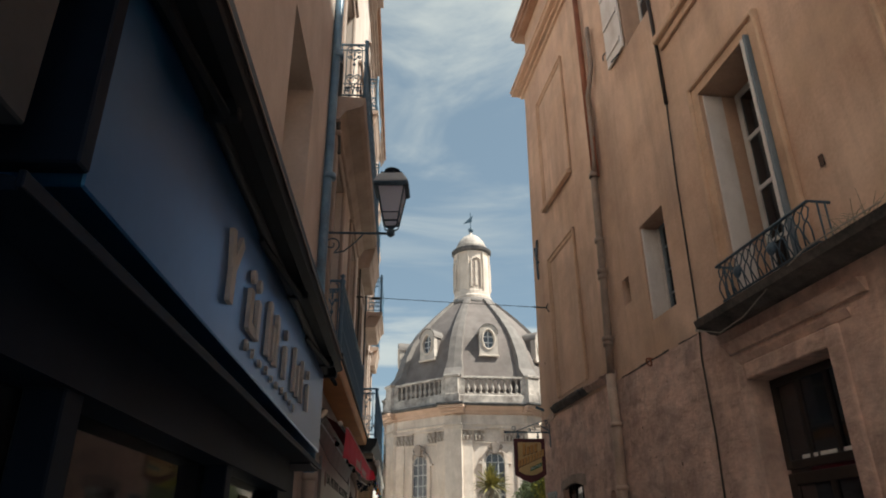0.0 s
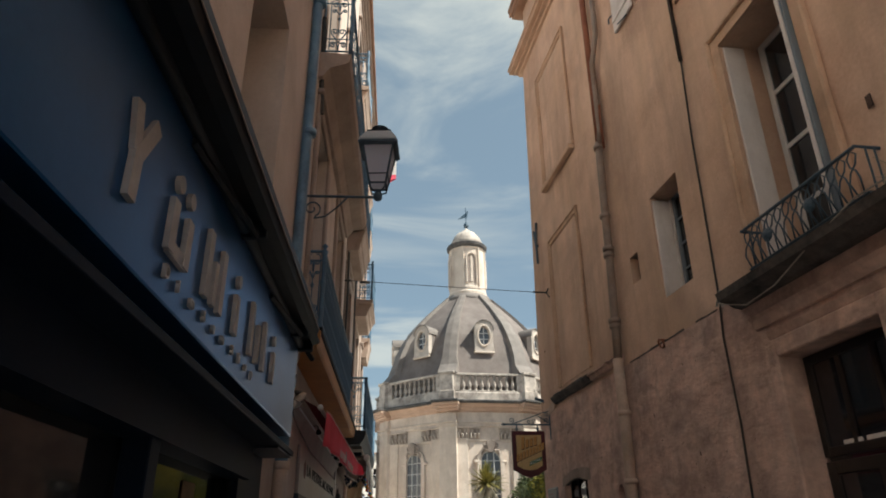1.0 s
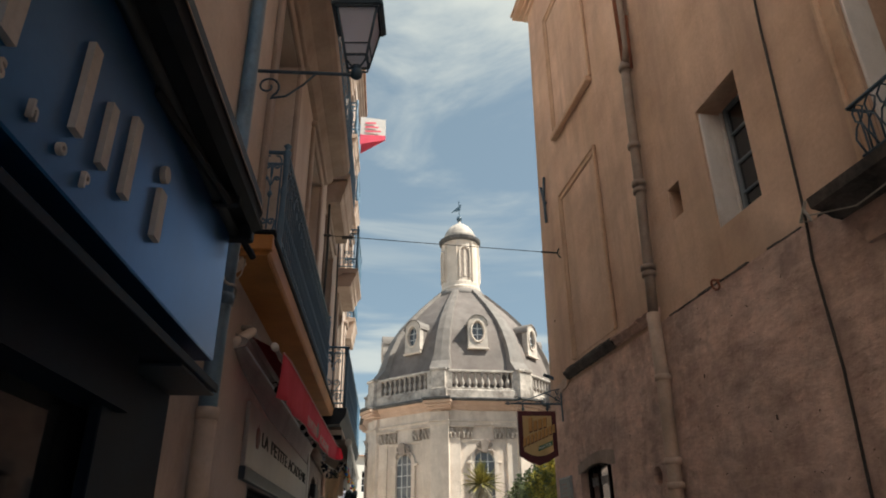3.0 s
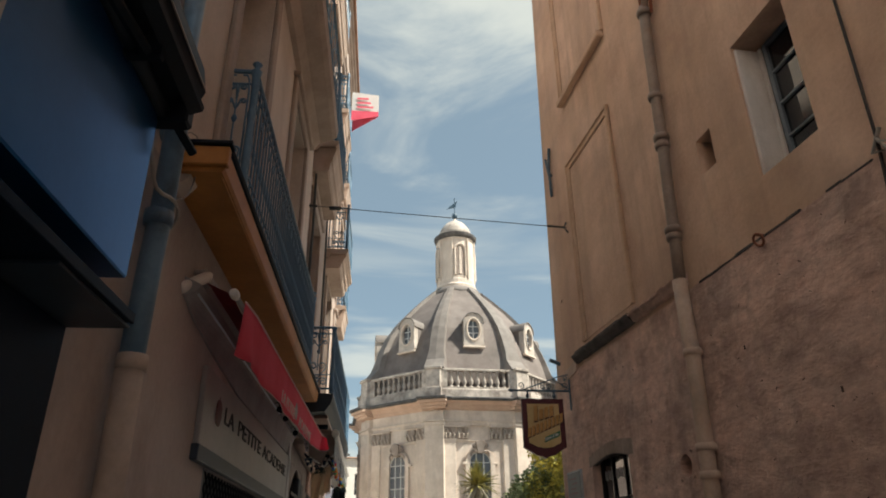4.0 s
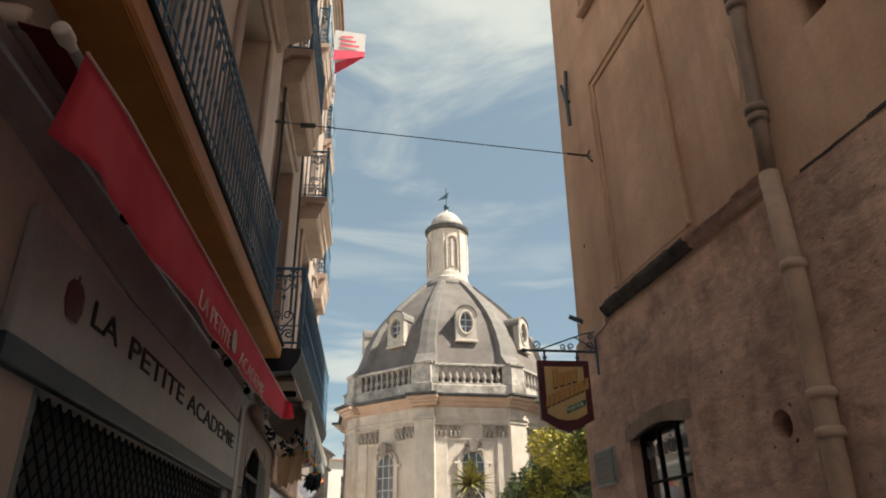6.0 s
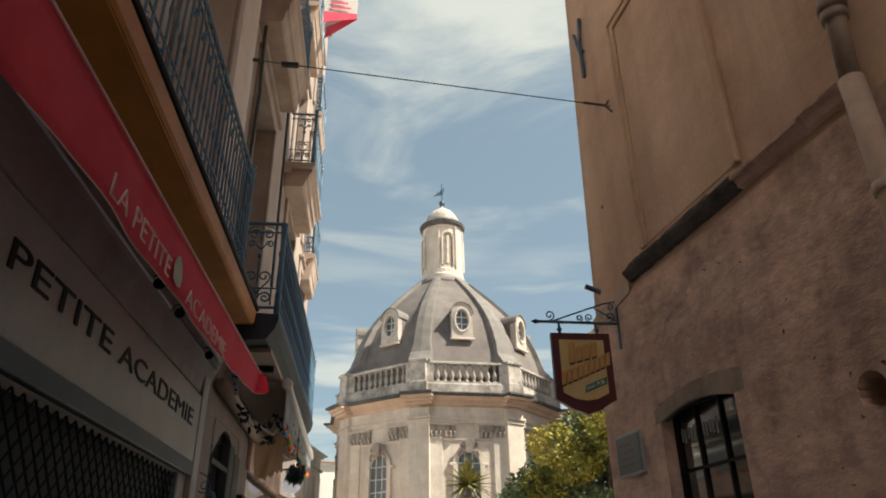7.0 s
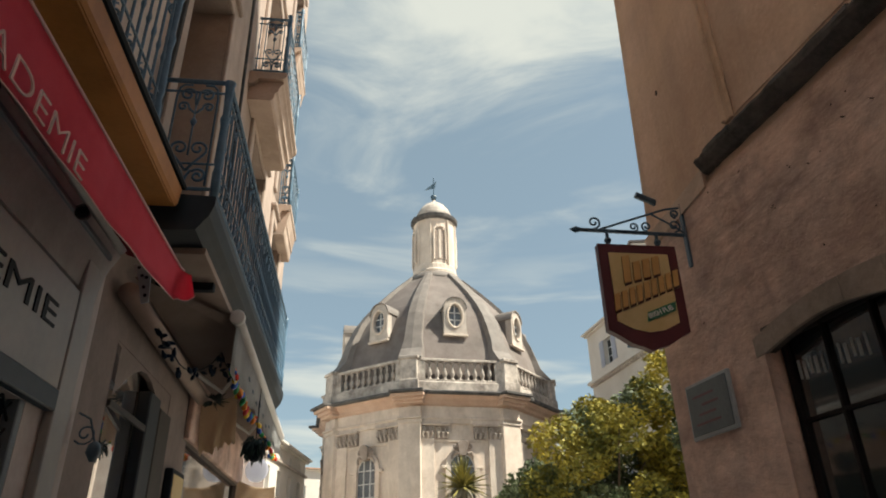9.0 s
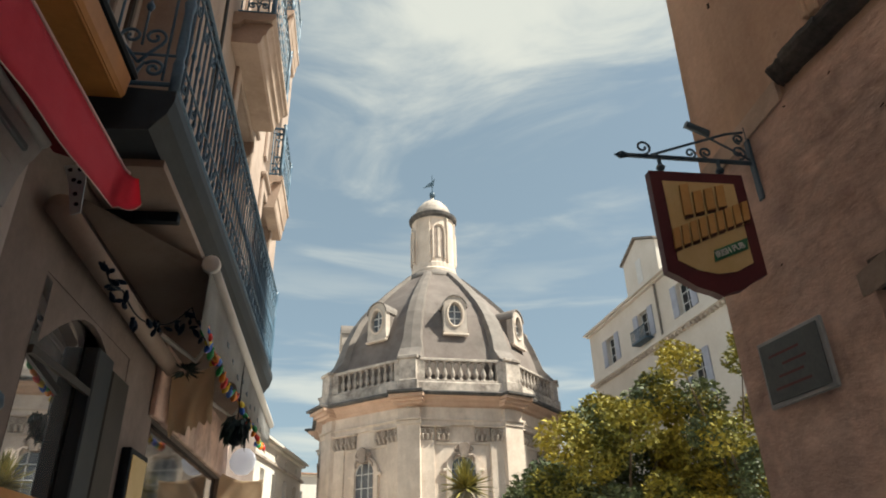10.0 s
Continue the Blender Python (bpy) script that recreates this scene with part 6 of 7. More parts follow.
def spotlight(y):
    s = thing("spotlight", "small black clip spotlight on a curved arm", "spotlight", "spotlights under the awning", at=pose(-0.41, y, 3.355) @ Matrix.Scale(0.65, 4))
    bm = B()
    tube(bm, [(0, 0, 0.02), (0.05, 0, 0.04), (0.09, -0.03, 0.0), (0.09, -0.03, -0.06)], 0.008, 5)
    part("arm", bm, M_BLACK, s)
    bm = B()
    lathe(bm, [(0.03, 0.0), (0.045, 0.03), (0.05, 0.1), (0.04, 0.11)], 10, pose(0.09, -0.03, -0.07, 105, 0, 10))
    part("head", bm, M_BLACK, s, smooth=True)


for y in (9.05, 10.98, 11.45, 12.35):
    spotlight(y)

# ---- restaurant beyond: wall lamp, doorway, roller awning, garland ----
rw = thing("door_2", "dark arched doorway with a glazed door leaf", "door", kind="structure")
bm = B()
arcp = [(13.55 + 1.35 * i / 10, 2.72 + 0.38 * math.sin(math.pi * i / 10)) for i in range(11)]
prism(bm, [(-0.56, y, z) for y, z in arcp] + [(-0.56, 14.9, 3.13), (-0.56, 13.55, 3.13)], (0.035, 0, 0))
part("arch_head", bm, M_BROWN, rw)
bm = B()
box(bm, -0.58, -0.49, 14.3, 14.56, 0.2, 3.0, 0.01)
part("jamb", bm, M_EDGE, rw, "dark blue door jamb")
bm = B()
box(bm, -0.57, -0.49, 14.58, 14.9, 0.2, 2.95, 0.01)
part("jamb", bm, M_DARKWOOD, rw, "dark wooden door post")
bm = B()
box(bm, -0.005, 0.005, 0.0, 0.75, 0.2, 3.1)
part("pane", bm, M_GLASSM, rw, "glass reflecting the square", at=pose(-0.522, 13.55, 0, 0, 0, 5))
bm = B()
box(bm, -0.515, -0.495, 13.55, 14.3, 2.08, 2.16)
part("transom", bm, M_ORANGE, rw)
bm = B()
box(bm, -0.515, -0.495, 13.55, 14.3, 2.72, 2.76)
part("transom", bm, M_DARKWOOD, rw)
bm = B()
tube(bm, [(-0.44, 13.32, 3.345), (-0.44, 15.6, 3.27)], 0.06, 12)
solid("trim_moulding", bm, M_UNDER, "rounded brown moulding above the restaurant front", "moulding", kind="structure", smooth=True)
bm = B()
box(bm, -0.52, -0.47, 15.5, 18.6, 2.9, 3.45, 0.01)
solid("trim_lintel", bm, M_LOWER, "dark stone lintel over the restaurant front", "lintel", kind="structure")
bm = B()
box(bm, -0.58, -0.56, 15.6, 18.5, 0.2, 2.9)
solid("window_30", bm, M_GLASS, "restaurant glass front in shade", "window", kind="structure")
mf = thing("menu_frame", "framed menu board fixed to the restaurant wall", "menu board", at=pose(-0.49, 15.27, 2.3))
bm = B()
box(bm, -0.03, 0.03, -0.2, 0.2, -0.3, 0.3, 0.006)
part("frame", bm, M_BLACK, mf)
bm = B()
box(bm, 0.031, 0.036, -0.165, 0.165, -0.26, 0.26)
part("sheet", bm, M_SIGNTAN, mf, "tan menu sheet")
wlamp = thing("wall_lamp", "small black wrought iron wall lamp with scroll", "wall lamp", at=pose(-0.48, 13.1, 2.42) @ Matrix.Scale(0.62, 4))
bm = B()
tube(bm, spiral((0.08, 0, 0.08), 0.02, 0.09, 0, -1.4, (1, 0, 0), (0, 0, 1), 16), 0.008, 5)
tube(bm, [(0, 0, 0.25), (0.1, 0, 0.2), (0.17, 0, 0.0)], 0.009, 5)
part("arm", bm, M_IRON, wlamp)
bm = B()
lathe(bm, [(0.02, 0.06), (0.05, 0.03), (0.06, -0.03), (0.02, -0.1)], 10, Matrix.Translation((0.17, 0, -0.04)))
part("shade", bm, M_IRON, wlamp, smooth=True)

roll = thing("roller_awning", "white roller awning with a hanging translucent side cloth", "awning")


def roll_at(f):
    return Vector((-0.03 + 0.01 * f, 14.6 + 3.9 * f, 3.67 - 0.18 * f))


bm = B()
tube(bm, [roll_at(0), roll_at(1)], 0.042, 10)
part("roller", bm, M_WHITE, roll, smooth=True)
bm = B()
lathe(bm, [(0.05, -0.025), (0.06, -0.02), (0.06, 0.02), (0.05, 0.025)], 16, Matrix.Translation(roll_at(0)) @ pose(0, 0, 0, 90, 0, 0))
part("end_knob", bm, M_WHITE, roll, smooth=True)
bm = B()
rows = []
for i in range(31):
    f = i / 30
    b = roll_at(f)
    rows.append([bm.verts.new((b.x + 0.012 * math.sin(f * 40) * g - 0.01 * g, b.y, b.z - (0.44 - 0.18 * f + 0.03 * math.sin(f * 31)) * g)) for g in (0, 0.33, 0.66, 1)])
for a, b in zip(rows, rows[1:]):
    for k in range(3):
        bm.faces.new((a[k], a[k + 1], b[k + 1], b[k]))
bmesh.ops.solidify(bm, geom=list(bm.faces), thickness=0.003)
part("side_cloth", bm, M_CANVAS, roll, "dirty white cloth", True)
for i in range(9):
    bm = B()
    b = roll_at(0.2 + 0.07 * i)
    box(bm, b.x + 0.012, b.x + 0.018, b.y, b.y + 0.07, b.z - 0.25 - 0.03 * (i % 3), b.z - 0.22 - 0.03 * (i % 3))
    part("faint_mark", bm, M_BLUEGREY, roll)
for y in (15.2, 17.0):
    bm = B()
    tube(bm, [(-0.45, y, 3.4), (-0.25, y + 0.3, 3.3), (-0.05, y + 0.1, 3.5)], 0.02, 6)
    part("folding_arm", bm, M_WHITE, roll)
# pale canvas from below, its shade painted as brown
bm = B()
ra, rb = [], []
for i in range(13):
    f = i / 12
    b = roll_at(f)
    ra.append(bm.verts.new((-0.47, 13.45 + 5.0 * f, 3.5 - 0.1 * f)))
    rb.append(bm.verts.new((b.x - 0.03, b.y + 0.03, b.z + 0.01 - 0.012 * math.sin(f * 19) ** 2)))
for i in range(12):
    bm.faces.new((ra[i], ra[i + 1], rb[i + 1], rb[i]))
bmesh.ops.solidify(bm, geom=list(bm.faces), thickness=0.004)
part("canopy_cloth", bm, M_UNDER, roll, "cloth underside with its shade coloured in brown", True)

# garland of bulbs
rs = random.Random(21)
path_a = [(-0.36, 13.75, 3.27), (-0.33, 14.0, 3.22), (-0.28, 14.45, 3.2), (-0.14, 14.72, 3.42), (-0.05, 14.78, 3.32), (-0.04, 15.3, 3.25), (-0.04, 16.2, 3.23), (-0.04, 17.3, 3.22), (-0.04, 18.3, 3.22)]
pts = []
for a, b in zip(path_a, path_a[1:]):
    a, b = Vector(a), Vector(b)
    for i in range(8):
        pts.append(a.lerp(b, i / 8) - Vector((0, 0, 0.05 * math.sin(math.pi * i / 8))))
gar = thing("bulb_garland", "dark cable garland with coloured glass bulbs", "string lights")
bm = B()
tube(bm, pts, 0.005, 5)
part("cable", bm, M_BLACK, gar)
bulb_me = []
for m_ in M_BULBS:
    bm = B()
    lathe(bm, [(0.0, -0.075), (0.018, -0.06), (0.026, -0.035), (0.02, -0.008), (0.012, 0.0), (0.012, 0.02)], 8)
    bulb_me.append(mesh_of(bm, "bulb", m_, True))
bm = B()
lathe(bm, [(0.0, -0.055), (0.011, -0.04), (0.014, -0.022), (0.008, -0.004), (0.006, 0.006)], 6)
leaf_me = mesh_of(bm, "dark_bulb", M_NAVYDK, True)
for p in pts[:34]:
    off = Vector((rs.uniform(-0.03, 0.03), rs.uniform(-0.03, 0.03), rs.uniform(-0.05, 0.02)))
    again("dark_bulb", leaf_me, gar, Matrix.Translation(p + off) @ pose(0, 0, 0, rs.uniform(-80, 80), rs.uniform(-80, 80), 0) @ Matrix.Scale(rs.uniform(0.8, 1.5), 4))
for i, p in enumerate(pts[30:]):
    again("bulb", bulb_me[i % 5], gar, Matrix.Translation(p) @ pose(0, 0, 0, rs.uniform(-50, 50), rs.uniform(-50, 50), 0))
# limp cream cloths under the roller awning
def limp_cloth(label, a, b, c, d, seed, folds):
    """A hanging cloth between four corners, with folds that deepen towards its foot and a frayed lower edge."""
    r = random.Random(seed)
    a, b, c, d = Vector(a), Vector(b), Vector(c), Vector(d)
    bm, n1, n2, net = B(), 18, 10, []
    drop = [r.uniform(0.9, 1.06) for i in range(n1 + 1)]
    for k in range(n2 + 1):
        g = k / n2
        line = []
        for i in range(n1 + 1):
            f = i / n1
            p = a.lerp(b, f).lerp(d.lerp(c, f), g * drop[i])
            p.y += 0.035 * g * math.sin(folds * f * 6.28 + 2.0 * g + seed) + 0.012 * math.sin(17 * f + 9 * g)
            p.z -= 0.05 * math.sin(math.pi * f) * (1 - 0.5 * g)
            line.append(bm.verts.new(p))
        net.append(line)
    for p, q_ in zip(net, net[1:]):
        for i in range(n1):
            bm.faces.new((p[i], p[i + 1], q_[i + 1], q_[i]))
    bmesh.ops.solidify(bm, geom=list(bm.faces), thickness=0.003)
    return solid("hanging_cloth", bm, M_CREAMCL, label, "cloth", smooth=True)


limp_cloth("torn cream cloth hanging under the awning", (-0.5, 15.75, 3.3), (-0.16, 15.75, 3.36), (-0.15, 15.85, 2.95), (-0.46, 15.85, 2.82), 1, 2.0)
limp_cloth("cream side flap at the far end of the awning", (-0.49, 18.35, 2.95), (-0.02, 18.3, 2.86), (-0.02, 18.3, 2.5), (-0.5, 18.35, 2.4), 4, 1.5)
tuft = thing("leaf_tuft", "tuft of dark green leaves at the end of the moulding", "plant", at=pose(-0.33, 15.55, 3.24))
rs = random.Random(5)
for k in range(36):
    bm = B()
    a, e, ln = rs.uniform(0, 6.28), rs.uniform(-0.9, 0.9), rs.uniform(0.06, 0.15)
    d = Vector((math.cos(a) * math.cos(e), math.sin(a) * math.cos(e), math.sin(e)))
    w_ = d.cross(Vector((0.3, 0.2, 0.9))).normalized() * 0.016
    prism(bm, [d * 0.02, d * ln * 0.5 + w_, d * ln, d * ln * 0.5 - w_], (0, 0, 0.002))
    part("leaf", bm, M_DKLEAF, tuft)
plant = thing("hanging_plant", "dark bushy hanging plant under the white awning", "plant", at=pose(-0.03, 16.3, 2.98))
rs = random.Random(8)
bm = B()
tube(bm, [(0.0, 0, 0.0), (0.0, 0, 0.3), (0.0, 0, 0.6)], 0.006, 5)
part("cord", bm, M_BLACK, plant)
bm = B()
lathe(bm, [(0.03, -0.14), (0.07, -0.1), (0.09, 0.0), (0.08, 0.01), (0.02, -0.02)], 10)
part("basket", bm, M_BLACK, plant, smooth=True)
bm = B()
for i in range(260):
    a, e = rs.uniform(0, 6.28), rs.uniform(-1.1, 1.0)
    d = Vector((math.cos(a) * math.cos(e), 1.4 * math.sin(a) * math.cos(e), math.sin(e))) * rs.uniform(0.03, 0.12)
    sd_ = Vector((rs.uniform(-1, 1), rs.uniform(-1, 1), rs.uniform(-1, 1))).normalized() * 0.022
    tip = d * 1.25 + Vector((0, 0, -0.06))
    q4 = [bm.verts.new(p_) for p_ in (d * 0.75, d + sd_, tip, d - sd_)]
    bm.faces.new(q4)
part("leaves", bm, M_DKLEAF, plant, "dark narrow leaves")
globe = thing("globe_lamp", "white glass globe lamp on a short wall arm", "lamp", at=pose(-0.3, 18.6, 3.1))
bm = B()
lathe(bm, [(0.0, -0.15), (0.07, -0.135), (0.125, -0.08), (0.15, 0.0), (0.125, 0.08), (0.07, 0.135), (0.0, 0.15)], 16)
part("globe", bm, M_FROST, globe, "milky globe", True)
bm = B()
tube(bm, [(-0.24, 0, 0.2), (-0.1, 0, 0.22), (0, 0, 0.19), (0, 0, 0.13)], 0.014, 6)
part("arm", bm, M_BLACK, globe)

# ---- the domed church on the square ----
CX, CY, DELTA = 5.6, 48.5, 4.2
church = thing("church", "octagonal stone church with slate dome, balustrade and lantern", "church", at=pose(CX, CY, 0))


def corner(k, r, z):
    a = radians(270 - 67.5 + 45 * k + DELTA)
    return Vector((r * math.cos(a), r * math.sin(a), z))


def octo(bm, prof):
    """An eight-sided body from (corner radius, height) pairs."""
    lathe(bm, prof, 8, None, radians(270 - 67.5 + DELTA))


def face_frame(k, r):
    """x along the face as seen from outside, y into the wall, z up; r: corner radius."""
    a, b = corner(k, r, 0), corner(k + 1, r, 0)
    x = (b - a).normalized()
    y = Vector((0, 0, 1)).cross(x)
    o = (a + b) / 2
    return Matrix(((x.x, y.x, 0, o.x), (x.y, y.y, 0, o.y), (0, 0, 1, 0), (0, 0, 0, 1)))


SEEN = (7, 0, 1, 2, 3)
RWALL = 6.62
bm = B()
octo(bm, [(RWALL, -0.3), (RWALL, 9.4)])
part("wall", bm, M_CREAM, church, "cream limestone walls")
bm = B()
octo(bm, [(RWALL + 0.02, 8.72), (RWALL + 0.12, 8.74), (RWALL + 0.12, 8.9), (RWALL + 0.2, 8.95), (RWALL + 0.2, 9.02), (RWALL + 0.1, 9.06), (RWALL + 0.1, 9.55), (RWALL + 0.05, 9.6)])
part("architrave", bm, M_CREAM, church)
bm = B()
octo(bm, [(RWALL + 0.05, 9.55), (RWALL + 0.22, 9.66), (RWALL + 0.25, 9.78), (RWALL + 0.42, 9.88), (RWALL + 0.45, 9.95), (RWALL + 0.6, 10.04)])
part("frieze_moulding", bm, M_PINK, church, "rosy stone mouldings under the cornice")
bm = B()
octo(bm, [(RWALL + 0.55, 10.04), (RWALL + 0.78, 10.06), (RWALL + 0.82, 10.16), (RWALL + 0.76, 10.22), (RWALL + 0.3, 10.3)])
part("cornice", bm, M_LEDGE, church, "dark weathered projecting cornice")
bm = B()
octo(bm, [(RWALL + 0.3, 10.2), (RWALL + 0.3, 10.72), (RWALL + 0.24, 10.8), (RWALL - 0.4, 10.8)])
part("plinth", bm, M_GREYST, church, "stained grey balustrade plinth")
# cornice breaks and corner pilasters
for k in range(8):
    c = corner(k, 1.0, 0)
    a = math.atan2(c.y, c.x)
    m = pose(0, 0, 0, 0, 0, math.degrees(a))
    bm = B()
    box(bm, RWALL - 0.32, RWALL + 0.1, -0.55, 0.55, -0.3, 9.5, 0.02, m)
    part("corner_pilaster", bm, M_CREAM, church)
    bm = B()
    for r, z0, z1 in ((0.16, 8.72, 8.9), (0.24, 8.92, 9.02)):
        box(bm, RWALL - 0.3, RWALL + r, -0.6, 0.6, z0, z1, 0.01, m)
    part("pilaster_band", bm, M_CREAM, church)
    bm = B()
    for r, z0, z1 in ((0.34, 9.62, 9.75), (0.5, 9.76, 9.9), (0.7, 9.91, 10.06)):
        box(bm, RWALL - 0.3, RWALL + r, -0.62 - r * 0.3, 0.62 + r * 0.3, z0, z1, 0.015, m)
    part("cornice_break", bm, M_PINK, church)
    bm = B()
    box(bm, RWALL - 0.3, RWALL + 0.9, -0.85, 0.85, 10.07, 10.2, 0.02, m)
    part("cornice_cap", bm, M_LEDGE, church)
    bm = B()
    box(bm, RWALL - 0.2, RWALL + 0.36, -0.5, 0.5, 10.18, 10.82, 0.02, m)
    box(bm, RWALL - 0.15, RWALL + 0.28, -0.42, 0.42, 10.82, 11.86, 0.02, m)
    box(bm, RWALL - 0.2, RWALL + 0.36, -0.5, 0.5, 11.86, 12.03, 0.03, m)
    part("pedestal", bm, M_GREYST, church, "stained pedestal")
    for s in (-1, 1):
        bm = B()
        mm = pose(0, 0, 0, 0, 0, math.degrees(a) + s * 22.5)
        ap = (RWALL + 0.1) * math.cos(math.pi / 8)
        off = -s * ((RWALL + 0.1) * math.sin(math.pi / 8) - 0.55)
        box(bm, ap - 0.25, ap + 0.14, off - 0.22, off + 0.22, 10.82, 11.9, 0.015, mm)
        part("half_pedestal", bm, M_GREYST, church)
# balustrade
bm = B()
lathe(bm, [(0.12, 0.0), (0.12, 0.07), (0.06, 0.1), (0.08, 0.16), (0.13, 0.32), (0.12, 0.4), (0.055, 0.63), (0.05, 0.73), (0.09, 0.77), (0.055, 0.81), (0.11, 0.86), (0.11, 0.94)], 10)
bal_me = mesh_of(bm, "baluster", M_GREYST, True)
side_len = 2 * (RWALL + 0.1) * math.sin(math.pi / 8)
for k in range(8):
    bst = new("balustrade")
    bst.parent = church
    bst.matrix_basis = face_frame(k, RWALL + 0.1)
    bst["label"] = "carved stone balustrade"
    bm = B()
    box(bm, -side_len / 2 + 0.5, side_len / 2 - 0.5, -0.16, 0.16, 11.8, 11.95, 0.03)
    part("coping", bm, M_GREYST, bst)
    bm = B()
    box(bm, -side_len / 2 + 0.5, side_len / 2 - 0.5, -0.14, 0.14, 10.8, 10.88, 0.01)
    part("base_course", bm, M_GREYST, bst)
    if k in SEEN:
        for i in range(9):
            again("baluster", bal_me, bst, Matrix.Translation(((i - 4) * 0.39, 0, 10.87)))

# dome
DOME = [(6.35, 10.8), (6.3, 12.0), (6.1, 12.6), (5.9, 13.2), (5.62, 14.0), (5.2, 14.9), (4.6, 15.8), (3.92, 16.6), (3.22, 17.35), (2.5, 18.05), (1.9, 18.6), (1.7, 18.8)]
bm = B()
octo(bm, DOME)
part("dome", bm, M_DOME, church, "grey slate dome faces")
for k in range(8):
    bm = B()
    prev = None
    for r, z in [(6.75, 12.0), (6.45, 12.35)] + [(r + 0.12, z + 0.03) for r, z in DOME[2:]]:
        c = corner(k, r, z)
        t = Vector((-c.y, c.x, 0)).normalized()
        wd = 0.2 + 0.28 * max(0, (r - 1.7)) / 4.8 + (0.1 if z < 12.7 else 0)
        inn = corner(k, r - 0.55, z - 0.12)
        ringv = [bm.verts.new(inn - t * (wd + 0.05)), bm.verts.new(c - t * wd), bm.verts.new(c + t * 0.0 + corner(k, 0.05, 0)), bm.verts.new(c + t * wd), bm.verts.new(inn + t * (wd + 0.05))]
        if prev:
            for j in range(4):
                bm.faces.new((prev[j], prev[j + 1], ringv[j + 1], ringv[j]))
        else:
            bm.faces.new(ringv)
        prev = ringv
    part("rib", bm, M_LEAD, church, "flared lead-covered rib")

# dormers
for k in SEEN:
    d = new("dormer")
    d.parent = church
    ap = 5.42
    fr = face_frame(k, ap / math.cos(math.pi / 8))
    d.matrix_basis = fr
    d["label"] = "white stone dormer with an oval window"
    zc, rx, rz = 14.62, 0.35, 0.6
    outer = []
    for i in range(24):
        a = math.pi * i / 23
        outer.append((0.6 * math.cos(a), 15.05 + 0.6 * math.sin(a)))
    outl = [(0.64, 13.5), (0.64, 13.7), (0.6, 13.75)] + outer + [(-0.6, 13.75), (-0.64, 13.7), (-0.64, 13.5)]
    bm = B()
    nseg = 32
    inn, out = [], []
    for i in range(nseg):
        a = 2 * math.pi * i / nseg
        inn.append((rx * math.cos(a), zc + rz * math.sin(a)))
        ca, sa = math.cos(a), math.sin(a)
        best = min(((abs((x * sa) - ((z - zc) * ca)) + (10 if x * ca + (z - zc) * sa < 0 else 0)), x, z) for x, z in [(p[0] + (q[0] - p[0]) * s / 6, p[1] + (q[1] - p[1]) * s / 6) for p, q in zip(outl, outl[1:] + outl[:1]) for s in range(6)])
        out.append((best[1], best[2]))
    vi = [bm.verts.new((x, -0.12, z)) for x, z in inn]
    vo = [bm.verts.new((x, -0.12, z)) for x, z in out]
    vib = [bm.verts.new((x, 0.25, z)) for x, z in inn]
    vob = [bm.verts.new((x, 0.25, z)) for x, z in out]
    for i in range(nseg):
        j = (i + 1) % nseg
        bm.faces.new((vi[i], vi[j], vo[j], vo[i]))
        bm.faces.new((vi[i], vib[i], vib[j], vi[j]))
        bm.faces.new((vo[i], vo[j], vob[j], vob[i]))
    part("front", bm, M_CAPST, d)
    bm = B()
    tube(bm, [(0.42 * math.cos(2 * math.pi * i / 24), -0.13, zc + 0.69 * math.sin(2 * math.pi * i / 24)) for i in range(25)], 0.06, 6)
    part("oval_moulding", bm, M_CREAM, d)
    bm = B()
    box(bm, -0.68, 0.68, -0.2, 0.0, 13.45, 13.57, 0.02)
    part("sill", bm, M_CREAM, d)
    bm = B()
    prism(bm, [(x, 0.25, z) for x, z in outl[2:-2]], (0, 2.6, 0))
    part("cheek", bm, M_DOME, d)
    bm = B()
    arcu = [(0.67 * math.cos(math.pi * i / 12), 15.05 + 0.67 * math.sin(math.pi * i / 12)) for i in range(13)]
    prism(bm, [(x, -0.18, z) for x, z in arcu] + [(x * 0.9, -0.18, 15.05 + (z - 15.05) * 0.9) for x, z in arcu[::-1]], (0, 2.9, 0))
    part("hood", bm, M_LEAD, d, "lead hood")
    bm = B()
    for x in (0.0,):
        box(bm, x - 0.025, x + 0.025, 0.03, 0.07, zc - rz, zc + rz)
    for z in (zc - 0.2, zc + 0.2):
        box(bm, -rx, rx, 0.03, 0.07, z - 0.025, z + 0.025)
    part("glazing_bar", bm, M_FRAMEW, d)
    bm = B()
    box(bm, -0.4, 0.4, 0.08, 0.1, zc - 0.64, zc + 0.64)
    part("pane", bm, M_GLASSC, d)

# lantern
lan = new("lantern")
lan.parent = church
lan.location.z = 0.17
lan["label"] = "round stone lantern with arched niches and a small cap"
bm = B()
lathe(bm, [(1.8, 18.3), (1.78, 18.62), (1.66, 18.72), (1.6, 18.86), (1.44, 18.9)], 32)
part("collar", bm, M_LEAD, lan, "dark lead collar", True)
bm = B()
lathe(bm, [(1.46, 18.86), (1.46, 19.1), (1.38, 19.2), (1.36, 19.5), (1.32, 19.58), (1.3, 22.63), (1.36, 22.69), (1.34, 22.80)], 32)
part("drum", bm, M_CREAM, lan, smooth=False)
bm = B()
lathe(bm, [(1.35, 22.71), (1.52, 22.85), (1.56, 23.04), (1.48, 23.10), (1.36, 23.12)], 32)
part("cornice", bm, M_LEDGE, lan)
bm = B()
